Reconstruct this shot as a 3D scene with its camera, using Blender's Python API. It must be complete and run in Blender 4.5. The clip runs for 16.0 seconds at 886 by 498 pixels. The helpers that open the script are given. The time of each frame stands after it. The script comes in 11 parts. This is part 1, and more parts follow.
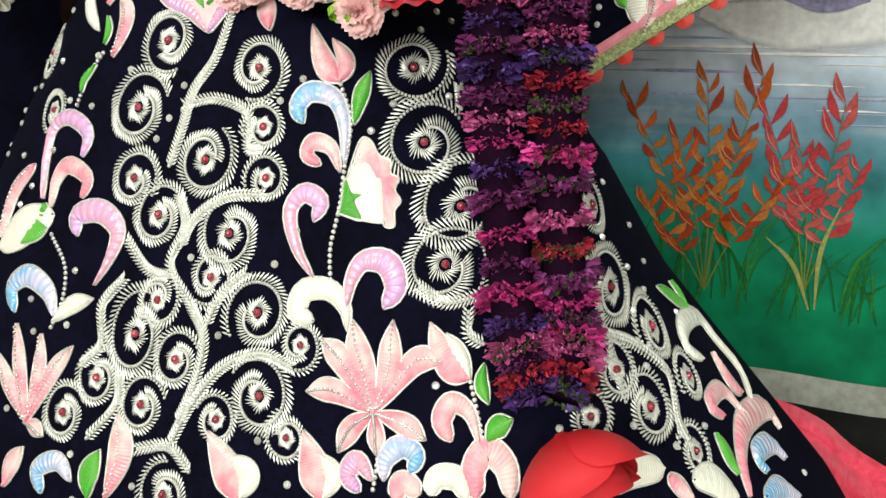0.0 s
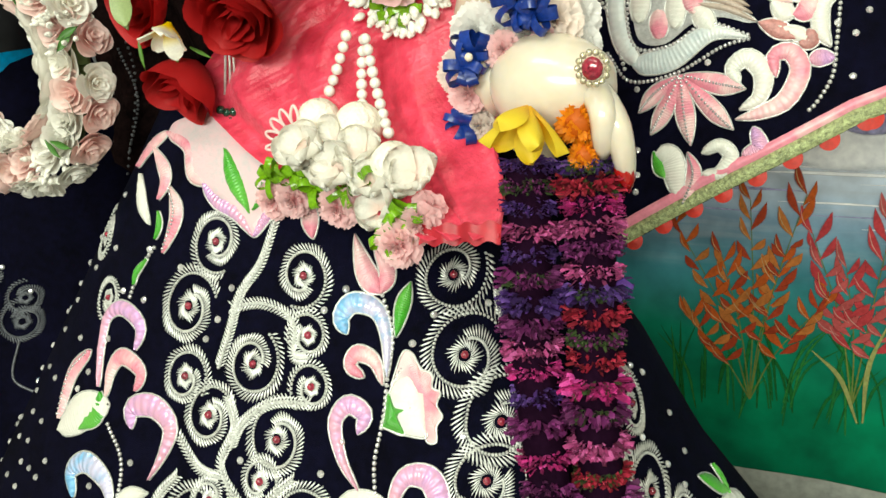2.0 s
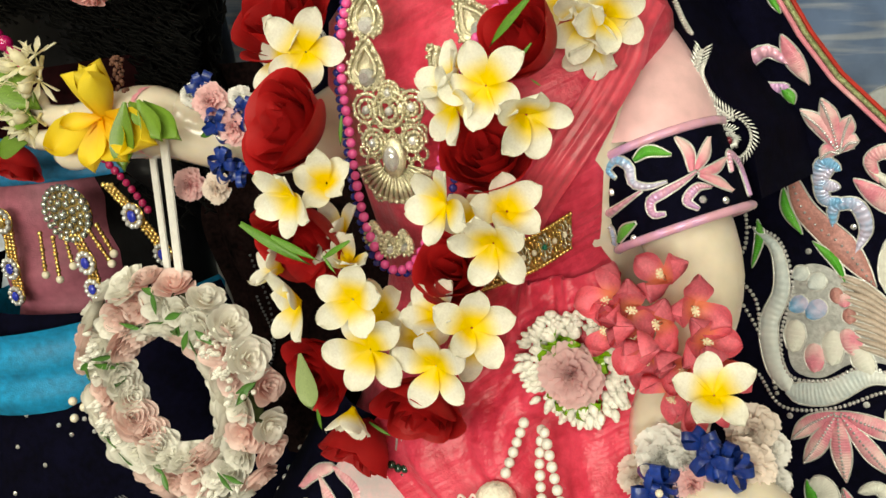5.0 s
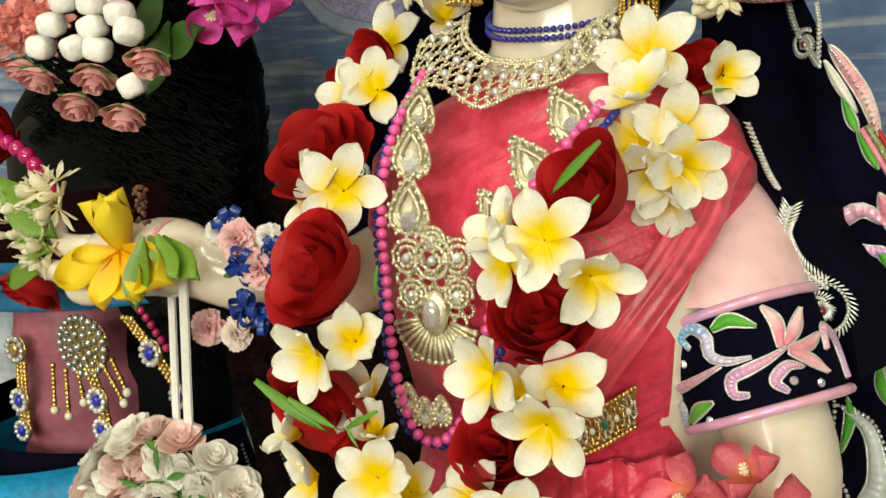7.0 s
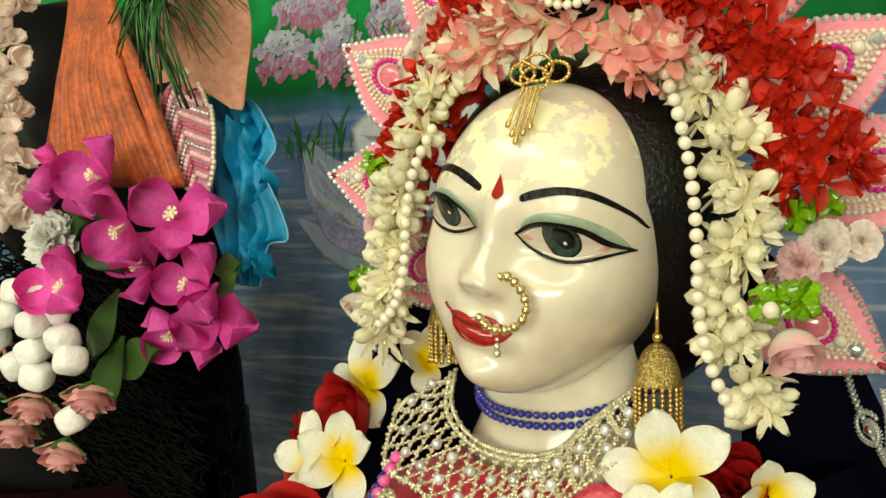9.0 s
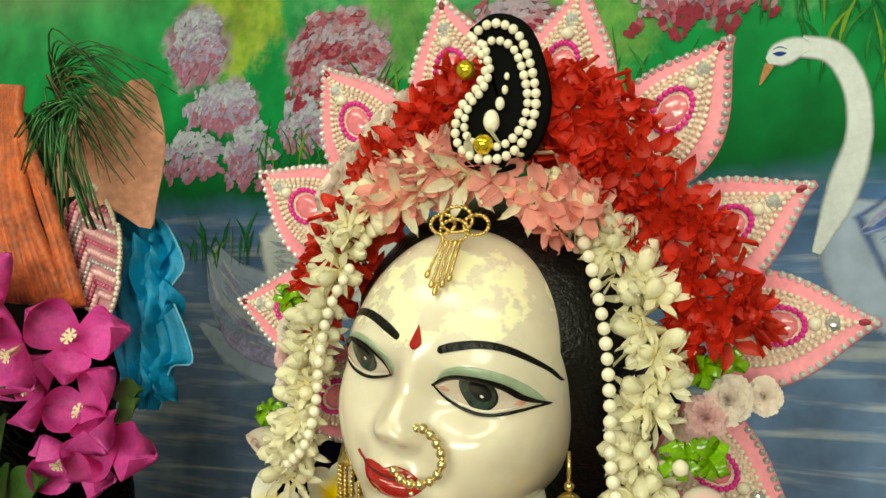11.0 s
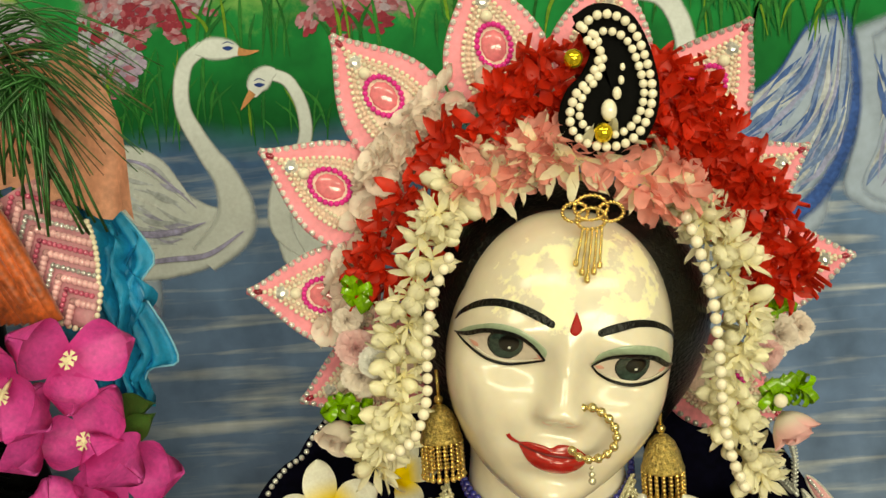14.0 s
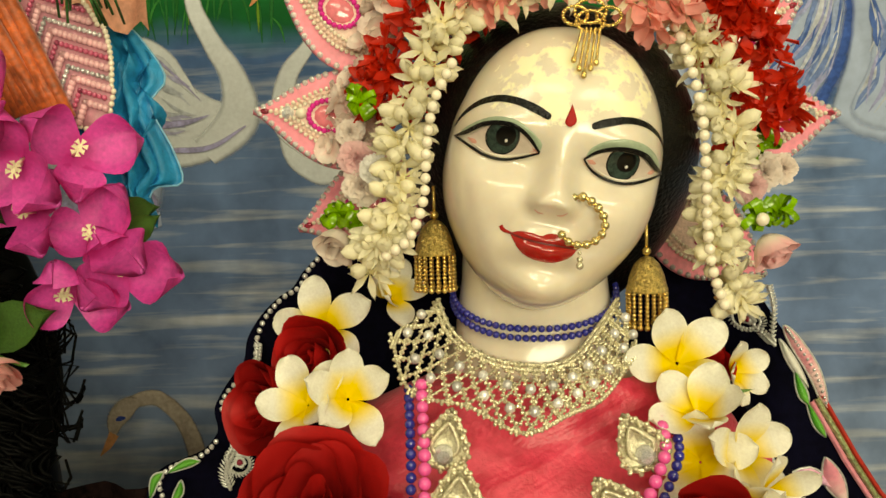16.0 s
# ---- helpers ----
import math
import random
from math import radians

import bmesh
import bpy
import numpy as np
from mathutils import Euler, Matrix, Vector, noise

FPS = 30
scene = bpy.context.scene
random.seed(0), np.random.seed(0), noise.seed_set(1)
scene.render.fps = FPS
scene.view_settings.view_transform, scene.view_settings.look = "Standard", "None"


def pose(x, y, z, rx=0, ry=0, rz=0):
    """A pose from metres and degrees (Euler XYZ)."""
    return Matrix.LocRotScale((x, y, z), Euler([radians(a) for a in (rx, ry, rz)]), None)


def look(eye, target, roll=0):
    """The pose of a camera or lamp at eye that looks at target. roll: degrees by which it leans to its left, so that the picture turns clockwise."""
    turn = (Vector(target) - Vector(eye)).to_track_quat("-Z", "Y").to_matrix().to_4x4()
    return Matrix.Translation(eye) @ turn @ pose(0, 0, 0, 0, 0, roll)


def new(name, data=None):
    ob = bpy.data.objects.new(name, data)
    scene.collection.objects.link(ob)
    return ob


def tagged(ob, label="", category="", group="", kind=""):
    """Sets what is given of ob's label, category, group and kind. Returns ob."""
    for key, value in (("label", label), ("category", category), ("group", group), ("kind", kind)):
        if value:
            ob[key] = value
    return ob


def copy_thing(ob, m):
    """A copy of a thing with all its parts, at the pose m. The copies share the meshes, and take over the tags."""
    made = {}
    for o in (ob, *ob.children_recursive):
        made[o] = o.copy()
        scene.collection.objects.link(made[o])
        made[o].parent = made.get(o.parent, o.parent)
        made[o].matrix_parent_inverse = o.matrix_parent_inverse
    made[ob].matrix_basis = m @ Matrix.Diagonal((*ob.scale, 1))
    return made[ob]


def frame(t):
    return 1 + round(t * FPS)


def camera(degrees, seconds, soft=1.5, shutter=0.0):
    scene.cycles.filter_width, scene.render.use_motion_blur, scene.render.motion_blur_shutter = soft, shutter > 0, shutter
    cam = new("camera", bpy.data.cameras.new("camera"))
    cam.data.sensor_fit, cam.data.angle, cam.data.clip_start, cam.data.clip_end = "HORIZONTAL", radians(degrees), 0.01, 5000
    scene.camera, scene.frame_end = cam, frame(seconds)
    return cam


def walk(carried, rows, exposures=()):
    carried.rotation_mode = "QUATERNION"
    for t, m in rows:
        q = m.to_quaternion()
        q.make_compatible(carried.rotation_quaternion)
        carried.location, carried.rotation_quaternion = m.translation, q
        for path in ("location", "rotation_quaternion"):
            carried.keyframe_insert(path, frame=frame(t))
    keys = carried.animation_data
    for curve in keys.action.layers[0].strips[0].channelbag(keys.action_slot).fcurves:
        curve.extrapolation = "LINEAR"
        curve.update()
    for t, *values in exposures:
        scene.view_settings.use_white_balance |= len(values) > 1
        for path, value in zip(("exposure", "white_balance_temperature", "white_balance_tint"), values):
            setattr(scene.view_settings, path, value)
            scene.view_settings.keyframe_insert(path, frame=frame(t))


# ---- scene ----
cam = camera(52.4, 16.0)
PATH = [
    (0, (0.042, 0.06, 0.933), (-0.666, 1.823, 0.308), -1.5),
    (0.5, (0.041, 0.072, 0.972), (-0.693, 1.834, 0.374), -2.1),
    (1, (0.036, 0.079, 0.995), (-0.712, 1.844, 0.423), -2.4),
    (1.5, (0.037, 0.089, 1.027), (-0.734, 1.843, 0.454), -2.7),
    (2, (0.037, 0.096, 1.081), (-0.764, 1.821, 0.461), -3.2),
    (2.5, (0.024, 0.097, 1.135), (-0.793, 1.811, 0.506), -3.5),
    (3, (0.01, 0.093, 1.184), (-0.819, 1.804, 0.563), -3.5),
    (3.5, (-0.017, 0.089, 1.244), (-0.83, 1.803, 0.611), -3.2),
    (4, (-0.036, 0.092, 1.291), (-0.873, 1.804, 0.684), -3.2),
    (4.5, (-0.053, 0.107, 1.346), (-0.923, 1.8, 0.733), -3.2),
    (4.7, (-0.061, 0.116, 1.37), (-0.939, 1.799, 0.741), -3.4),
    (6.8, (-0.106, 0.182, 1.367), (-1.083, 1.889, 1.004), -1.2),
    (7, (-0.112, 0.201, 1.371), (-1.108, 1.902, 1.03), -1.2),
    (7.5, (-0.124, 0.252, 1.4), (-1.178, 1.931, 1.138), -1.3),
    (8, (-0.134, 0.288, 1.448), (-1.216, 1.96, 1.271), -0.9),
    (8.5, (-0.137, 0.32, 1.5), (-1.244, 1.978, 1.351), -1.4),
    (9, (-0.144, 0.339, 1.528), (-1.231, 2.016, 1.449), -1.1),
    (9.2, (-0.145, 0.347, 1.537), (-1.227, 2.028, 1.476), -0.9),
    (11.3, (-0.156, 0.327, 1.573), (-0.936, 2.164, 1.706), 0.6),
    (11.5, (-0.19, 0.302, 1.585), (-0.829, 2.191, 1.731), -0.2),
    (12, (-0.29, 0.25, 1.617), (-0.601, 2.219, 1.779), -1.8),
    (12.5, (-0.352, 0.236, 1.639), (-0.512, 2.227, 1.741), -3.4),
    (13, (-0.399, 0.235, 1.663), (-0.456, 2.233, 1.596), -4.1),
    (13.5, (-0.405, 0.251, 1.647), (-0.487, 2.245, 1.519), -4.4),
    (14, (-0.416, 0.261, 1.627), (-0.492, 2.252, 1.453), -4.2),
    (14.5, (-0.421, 0.263, 1.586), (-0.493, 2.256, 1.434), -3.9),
    (15, (-0.427, 0.257, 1.553), (-0.48, 2.252, 1.418), -3.5),
    (15.5, (-0.424, 0.246, 1.528), (-0.482, 2.24, 1.388), -2.5),
    (16, (-0.426, 0.23, 1.504), (-0.479, 2.224, 1.363), -1.3),
]
EXPOSURES = [(0.0, 0.15, 6600, 0), (2.5, 0.05, 6800, -7), (4.5, -0.26, 7500, -1), (7.0, -0.25, 7350, -2), (9.0, -0.35, 7700, -9), (11.5, -0.4, 7600, -13), (13.0, -0.45, 8300, -12), (14.0, -0.45, 8800, -9), (16.0, -0.45, 9600, -5)]
walk(cam, [(t, look(eye, target, roll)) for t, eye, target, roll in PATH], EXPOSURES)

# ---- light: bright ceiling panels of the shrine, out of view, an added frontal fill, and a faint even ambient ----
world = bpy.data.worlds.new("world")
scene.world = world
world.use_nodes = True
world.node_tree.nodes["Background"].inputs[0].default_value = (0.95, 0.97, 1.0, 1)
world.node_tree.nodes["Background"].inputs[1].default_value = 0.3


def panel_lamp(name, place, target, size_x, size_y, power, colour):
    data = bpy.data.lights.new(name, "AREA")
    data.shape, data.size, data.size_y, data.energy, data.color = "RECTANGLE", size_x, size_y, power, colour
    lamp = new(name, data)
    lamp.matrix_world = look(place, target)
    return lamp


panel_lamp("ceiling_panel_light", (-0.9, -0.30, 2.72), (-0.45, 0.8, 1.2), 1.2, 0.3, 12, (1.0, 0.97, 0.92))
panel_lamp("ceiling_panel_light", (0.6, -0.5, 2.72), (-0.1, 0.9, 1.0), 1.2, 0.3, 12, (1.0, 0.97, 0.92))
# broad fill added at head height on the hall side; no such source is seen
panel_lamp("hall_fill_light", (0.1, -2.1, 1.78), (-0.35, 0.9, 1.1), 2.4, 0.7, 92, (1.0, 0.97, 0.93))


# ---- materials ----
MATS = {}


def mat(name, colour, rough=0.5, metal=0.0, vary=0.12, scale=60.0, bump=0.0, bump_scale=400.0, second=None, coat=0.0, sheen=0.0,
        skin=0.0, rand=0.0, trans=0.0, spec=0.5):
    """A surface: colour that varies at two scales, fine relief, roughness, and a random shade per object."""
    if name in MATS:
        return MATS[name]
    m = bpy.data.materials.new(name)
    m.use_nodes = True
    n, l = m.node_tree.nodes, m.node_tree.links
    b = n["Principled BSDF"]
    b.inputs["Roughness"].default_value = rough
    b.inputs["Metallic"].default_value = metal
    b.inputs["Specular IOR Level"].default_value = spec
    b.inputs["Coat Weight"].default_value = coat
    b.inputs["Coat Roughness"].default_value = 0.12
    b.inputs["Sheen Weight"].default_value = sheen
    b.inputs["Transmission Weight"].default_value = trans
    if skin:
        b.inputs["Subsurface Weight"].default_value = skin
        b.inputs["Subsurface Radius"].default_value = (0.02, 0.014, 0.008)
        b.inputs["Subsurface Scale"].default_value = 0.3
    tc = n.new("ShaderNodeTexCoord")
    fine = n.new("ShaderNodeTexNoise")
    fine.inputs["Scale"].default_value, fine.inputs["Detail"].default_value = scale * 5, 4
    broad = n.new("ShaderNodeTexNoise")
    broad.inputs["Scale"].default_value, broad.inputs["Detail"].default_value = scale, 3
    l.new(tc.outputs["Object"], fine.inputs["Vector"])
    l.new(tc.outputs["Object"], broad.inputs["Vector"])
    add = n.new("ShaderNodeMath")
    add.operation = "ADD"
    l.new(fine.outputs[0], add.inputs[0])
    l.new(broad.outputs[0], add.inputs[1])
    half = n.new("ShaderNodeMapRange")
    half.inputs[1].default_value, half.inputs[2].default_value = 0.7, 1.3
    l.new(add.outputs[0], half.inputs[0])
    mix = n.new("ShaderNodeMix")
    mix.data_type = "RGBA"
    dark = tuple(c * (1 - 2 * vary) for c in colour) if second is None else second
    light = tuple(min(1.0, c * (1 + vary)) for c in colour)
    mix.inputs[6].default_value, mix.inputs[7].default_value = (*dark, 1), (*light, 1)
    l.new(half.outputs[0], mix.inputs[0])
    out = mix.outputs[2]
    if rand:
        info = n.new("ShaderNodeObjectInfo")
        hsv = n.new("ShaderNodeHueSaturation")
        r = n.new("ShaderNodeMapRange")
        r.inputs[3].default_value, r.inputs[4].default_value = 1 - rand, 1 + rand
        l.new(info.outputs["Random"], r.inputs[0])
        l.new(r.outputs[0], hsv.inputs["Value"])
        l.new(out, hsv.inputs["Color"])
        out = hsv.outputs[0]
    l.new(out, b.inputs["Base Color"])
    if bump:
        relief = n.new("ShaderNodeTexNoise")
        relief.inputs["Scale"].default_value, relief.inputs["Detail"].default_value = bump_scale, 3
        l.new(tc.outputs["Object"], relief.inputs["Vector"])
        bp = n.new("ShaderNodeBump")
        bp.inputs["Strength"].default_value, bp.inputs["Distance"].default_value = bump, 0.002
        l.new(relief.outputs[0], bp.inputs["Height"])
        l.new(bp.outputs[0], b.inputs["Normal"])
    MATS[name] = m
    return m


def petal_mat(name, tip, base, start=0.2, stop=0.6, rough=0.5, rand=0.08, vein=0.06):
    """A petal that turns from one colour at its root to another at its tip, along its own length."""
    m = mat(name, tip, rough=rough, vary=vein, scale=90, skin=0.0, rand=rand, bump=0.15, bump_scale=500)
    n, l = m.node_tree.nodes, m.node_tree.links
    b = n["Principled BSDF"]
    link = b.inputs["Base Color"].links[0]
    source = link.from_socket
    tc = n.new("ShaderNodeUVMap")
    sep = n.new("ShaderNodeSeparateXYZ")
    l.new(tc.outputs[0], sep.inputs[0])
    r = n.new("ShaderNodeMapRange")
    r.interpolation_type = "SMOOTHSTEP"
    r.inputs[1].default_value, r.inputs[2].default_value = start, stop
    l.new(sep.outputs["Y"], r.inputs[0])
    mix = n.new("ShaderNodeMix")
    mix.data_type = "RGBA"
    mix.inputs[6].default_value = (*base, 1)
    l.new(r.outputs[0], mix.inputs[0])
    l.new(source, mix.inputs[7])
    l.new(mix.outputs[2], b.inputs["Base Color"])
    # thin petals let light through
    tr = n.new("ShaderNodeBsdfTranslucent")
    l.new(mix.outputs[2], tr.inputs["Color"])
    both = n.new("ShaderNodeMixShader")
    both.inputs[0].default_value = 0.38
    end = n["Material Output"]
    l.new(b.outputs[0], both.inputs[1])
    l.new(tr.outputs[0], both.inputs[2])
    l.new(both.outputs[0], end.inputs["Surface"])
    return m


VELVET = mat("navy_velvet", (0.0020, 0.0020, 0.010), rough=0.85, vary=0.3, scale=30, bump=0.25, bump_scale=900, spec=0.06)
SILVER = mat("silver_thread", (0.68, 0.69, 0.66), rough=0.3, metal=0.35, vary=0.16, scale=300)
PEARL = mat("pearl", (0.84, 0.77, 0.62), rough=0.2, vary=0.04, coat=0.6, rand=0.06)
CRYSTAL = mat("crystal", (0.86, 0.87, 0.88), rough=0.08, metal=0.5, vary=0.25, scale=900, rand=0.3)
RUBY = mat("red_stone", (0.32, 0.02, 0.05), rough=0.12, vary=0.4, scale=500, coat=0.8, rand=0.3)
GOLD = mat("gold", (0.83, 0.60, 0.22), rough=0.26, metal=0.9, vary=0.2, scale=300)
PALE_GOLD = mat("pale_gold", (0.86, 0.77, 0.56), rough=0.2, metal=0.65, vary=0.25, scale=500, bump=0.4, bump_scale=900)


def thread_mat(name, one, two, rough, ribs, depth, metal=0.0, spread=0.5, spots=70.0):
    """Satin stitch or rows of sequins: ridges across the motif, and two shades that run into each other along it."""
    m = mat(name, one, rough=rough, vary=0.08, scale=60, metal=metal, sheen=0.15)
    n, l = m.node_tree.nodes, m.node_tree.links
    b = n["Principled BSDF"]
    source = b.inputs["Base Color"].links[0].from_socket
    uv = n.new("ShaderNodeUVMap")
    sep = n.new("ShaderNodeSeparateXYZ")
    l.new(uv.outputs[0], sep.inputs[0])
    tc = n.new("ShaderNodeTexCoord")
    blot = n.new("ShaderNodeTexNoise")
    blot.inputs["Scale"].default_value, blot.inputs["Detail"].default_value = spots, 2
    l.new(tc.outputs["Object"], blot.inputs["Vector"])
    run = n.new("ShaderNodeMath")
    run.operation = "MULTIPLY_ADD"
    run.inputs[1].default_value, run.inputs[2].default_value = spread, -0.25
    l.new(sep.outputs["Y"], run.inputs[0])
    both = n.new("ShaderNodeMath")
    l.new(run.outputs[0], both.inputs[0])
    l.new(blot.outputs[0], both.inputs[1])
    step = n.new("ShaderNodeMapRange")
    step.inputs[1].default_value, step.inputs[2].default_value = 0.30, 0.72
    l.new(both.outputs[0], step.inputs[0])
    mix = n.new("ShaderNodeMix")
    mix.data_type = "RGBA"
    mix.inputs[7].default_value = (*two, 1)
    l.new(step.outputs[0], mix.inputs[0])
    l.new(source, mix.inputs[6])
    l.new(mix.outputs[2], b.inputs["Base Color"])
    turn = n.new("ShaderNodeMath")
    turn.operation = "MULTIPLY"
    turn.inputs[1].default_value = ribs * 6.2832
    l.new(sep.outputs["Y"], turn.inputs[0])
    wave = n.new("ShaderNodeMath")
    wave.operation = "SINE"
    l.new(turn.outputs[0], wave.inputs[0])
    bump = n.new("ShaderNodeBump")
    bump.inputs["Strength"].default_value, bump.inputs["Distance"].default_value = depth, 0.001
    l.new(wave.outputs[0], bump.inputs["Height"])
    l.new(bump.outputs[0], b.inputs["Normal"])
    return m


SATIN_PINK = thread_mat("pink_satin", (0.78, 0.26, 0.35), (0.84, 0.58, 0.58), 0.3, 26, 0.25)
SATIN_WHITE = thread_mat("white_satin", (0.80, 0.82, 0.74), (0.74, 0.72, 0.66), 0.32, 26, 0.2)
SATIN_SILVER = thread_mat("silver_blue_satin", (0.58, 0.66, 0.67), (0.74, 0.78, 0.76), 0.3, 30, 0.2)
SATIN_GREEN = thread_mat("green_satin", (0.06, 0.36, 0.02), (0.12, 0.44, 0.05), 0.35, 24, 0.3)
SEQUIN_LILAC = thread_mat("lilac_sequin", (0.72, 0.42, 0.78), (0.80, 0.42, 0.56), 0.2, 17, 0.42, 0.15, 0.6, 90)
SEQUIN_BLUE = thread_mat("blue_sequin", (0.22, 0.52, 0.86), (0.66, 0.64, 0.86), 0.2, 17, 0.42, 0.15, 0.6, 110)
SILK_RED = mat("red_silk", (0.70, 0.055, 0.115), rough=0.36, vary=0.15, scale=26, second=(0.52, 0.016, 0.05), sheen=0.2, bump=0.35, bump_scale=350)


def pleats(m, along, scale, depth):
    """Fine gathered folds of thin cloth that run across a direction, over its weave."""
    n, l = m.node_tree.nodes, m.node_tree.links
    tc = n.new("ShaderNodeTexCoord")
    run = n.new("ShaderNodeVectorMath")
    run.operation = "DOT_PRODUCT"
    run.inputs[1].default_value = [c * scale for c in along]
    l.new(tc.outputs["Object"], run.inputs[0])
    grain = n.new("ShaderNodeTexNoise")
    grain.noise_dimensions = "1D"
    grain.inputs["Scale"].default_value, grain.inputs["Detail"].default_value = 1.0, 3
    l.new(run.outputs["Value"], grain.inputs["W"])
    bump = n.new("ShaderNodeBump")
    bump.inputs["Strength"].default_value, bump.inputs["Distance"].default_value = depth, 0.004
    l.new(grain.outputs[0], bump.inputs["Height"])
    before = n["Principled BSDF"].inputs["Normal"].links[0].from_socket
    l.new(before, bump.inputs["Normal"])
    l.new(bump.outputs[0], n["Principled BSDF"].inputs["Normal"])


pleats(SILK_RED, (0.35, 0.2, -0.94), 60, 0.8)
SILK_PINK = mat("pink_silk", (0.87, 0.55, 0.58), rough=0.42, vary=0.08, scale=14, sheen=0.2, bump=0.1, bump_scale=600)
BLUE_CLOTH = mat("blue_cloth", (0.0, 0.28, 0.56), rough=0.55, vary=0.2, scale=25, bump=0.3, bump_scale=500)
MAUVE_CLOTH = mat("mauve_cloth", (0.34, 0.10, 0.15), rough=0.55, vary=0.15, scale=20, bump=0.3, bump_scale=500)
MARBLE = mat("ivory_marble", (0.76, 0.678, 0.555), rough=0.2, vary=0.05, scale=14, coat=0.6, skin=0.25)
HAIR = mat("black_hair", (0.003, 0.003, 0.003), rough=0.30, vary=0.3, scale=200, bump=0.6, bump_scale=350, spec=0.25)
CURLS = mat("black_curls", (0.003, 0.003, 0.003), rough=0.5, vary=0.3, scale=200, spec=0.05)
LEAF = mat("leaf_green", (0.07, 0.20, 0.03), rough=0.45, vary=0.25, scale=60, rand=0.2)
DARK_LEAF = mat("dark_leaf", (0.045, 0.11, 0.02), rough=0.4, vary=0.25, scale=60, rand=0.2)
RIBBON_GREEN = mat("green_ribbon", (0.17, 0.36, 0.012), rough=0.16, vary=0.2, scale=100, rand=0.2)
RIBBON_BLUE = mat("blue_ribbon", (0.008, 0.035, 0.24), rough=0.3, vary=0.2, scale=100, rand=0.2)
RED_PETAL = petal_mat("red_rose_petal", (0.58, 0.011, 0.016), (0.34, 0.007, 0.011), 0.1, 0.7, rough=0.55, rand=0.15, vein=0.15)
FRANGI = petal_mat("frangipani_petal", (0.97, 0.95, 0.86), (0.95, 0.74, 0.0), 0.21, 0.70, rough=0.45, rand=0.04)
YELLOW_PETAL = petal_mat("yellow_petal", (0.97, 0.78, 0.06), (0.95, 0.58, 0.02), 0.0, 0.7)
BOUG_PINK = petal_mat("magenta_bract", (0.90, 0.10, 0.54), (0.74, 0.045, 0.36), 0.0, 0.4, rand=0.15, vein=0.12)
BOUG_RED = petal_mat("coral_bract", (0.96, 0.22, 0.30), (0.94, 0.34, 0.18), 0.0, 0.5, rand=0.15, vein=0.12)
CARN_PINK = petal_mat("carnation_petal", (0.99, 0.66, 0.67), (0.98, 0.54, 0.57), 0.0, 0.9, rand=0.1)
WHITE_PETAL = petal_mat("white_petal", (0.97, 0.91, 0.70), (0.90, 0.80, 0.42), 0.0, 0.6, rand=0.12)
BLUSH_PETAL = petal_mat("blush_petal", (0.98, 0.86, 0.79), (0.97, 0.70, 0.66), 0.0, 0.6, rand=0.1)
IXORA = petal_mat("red_floret", (0.70, 0.03, 0.015), (0.50, 0.012, 0.01), 0.0, 0.5, rand=0.2)
SALMON = petal_mat("salmon_floret", (0.95, 0.42, 0.38), (0.92, 0.62, 0.54), 0.0, 0.5, rand=0.15)
PINK_BEAD = mat("pink_bead", (0.80, 0.10, 0.36), rough=0.25, vary=0.05, coat=0.4)
BLUE_BEAD = mat("blue_bead", (0.02, 0.025, 0.26), rough=0.15, vary=0.1, coat=0.6)


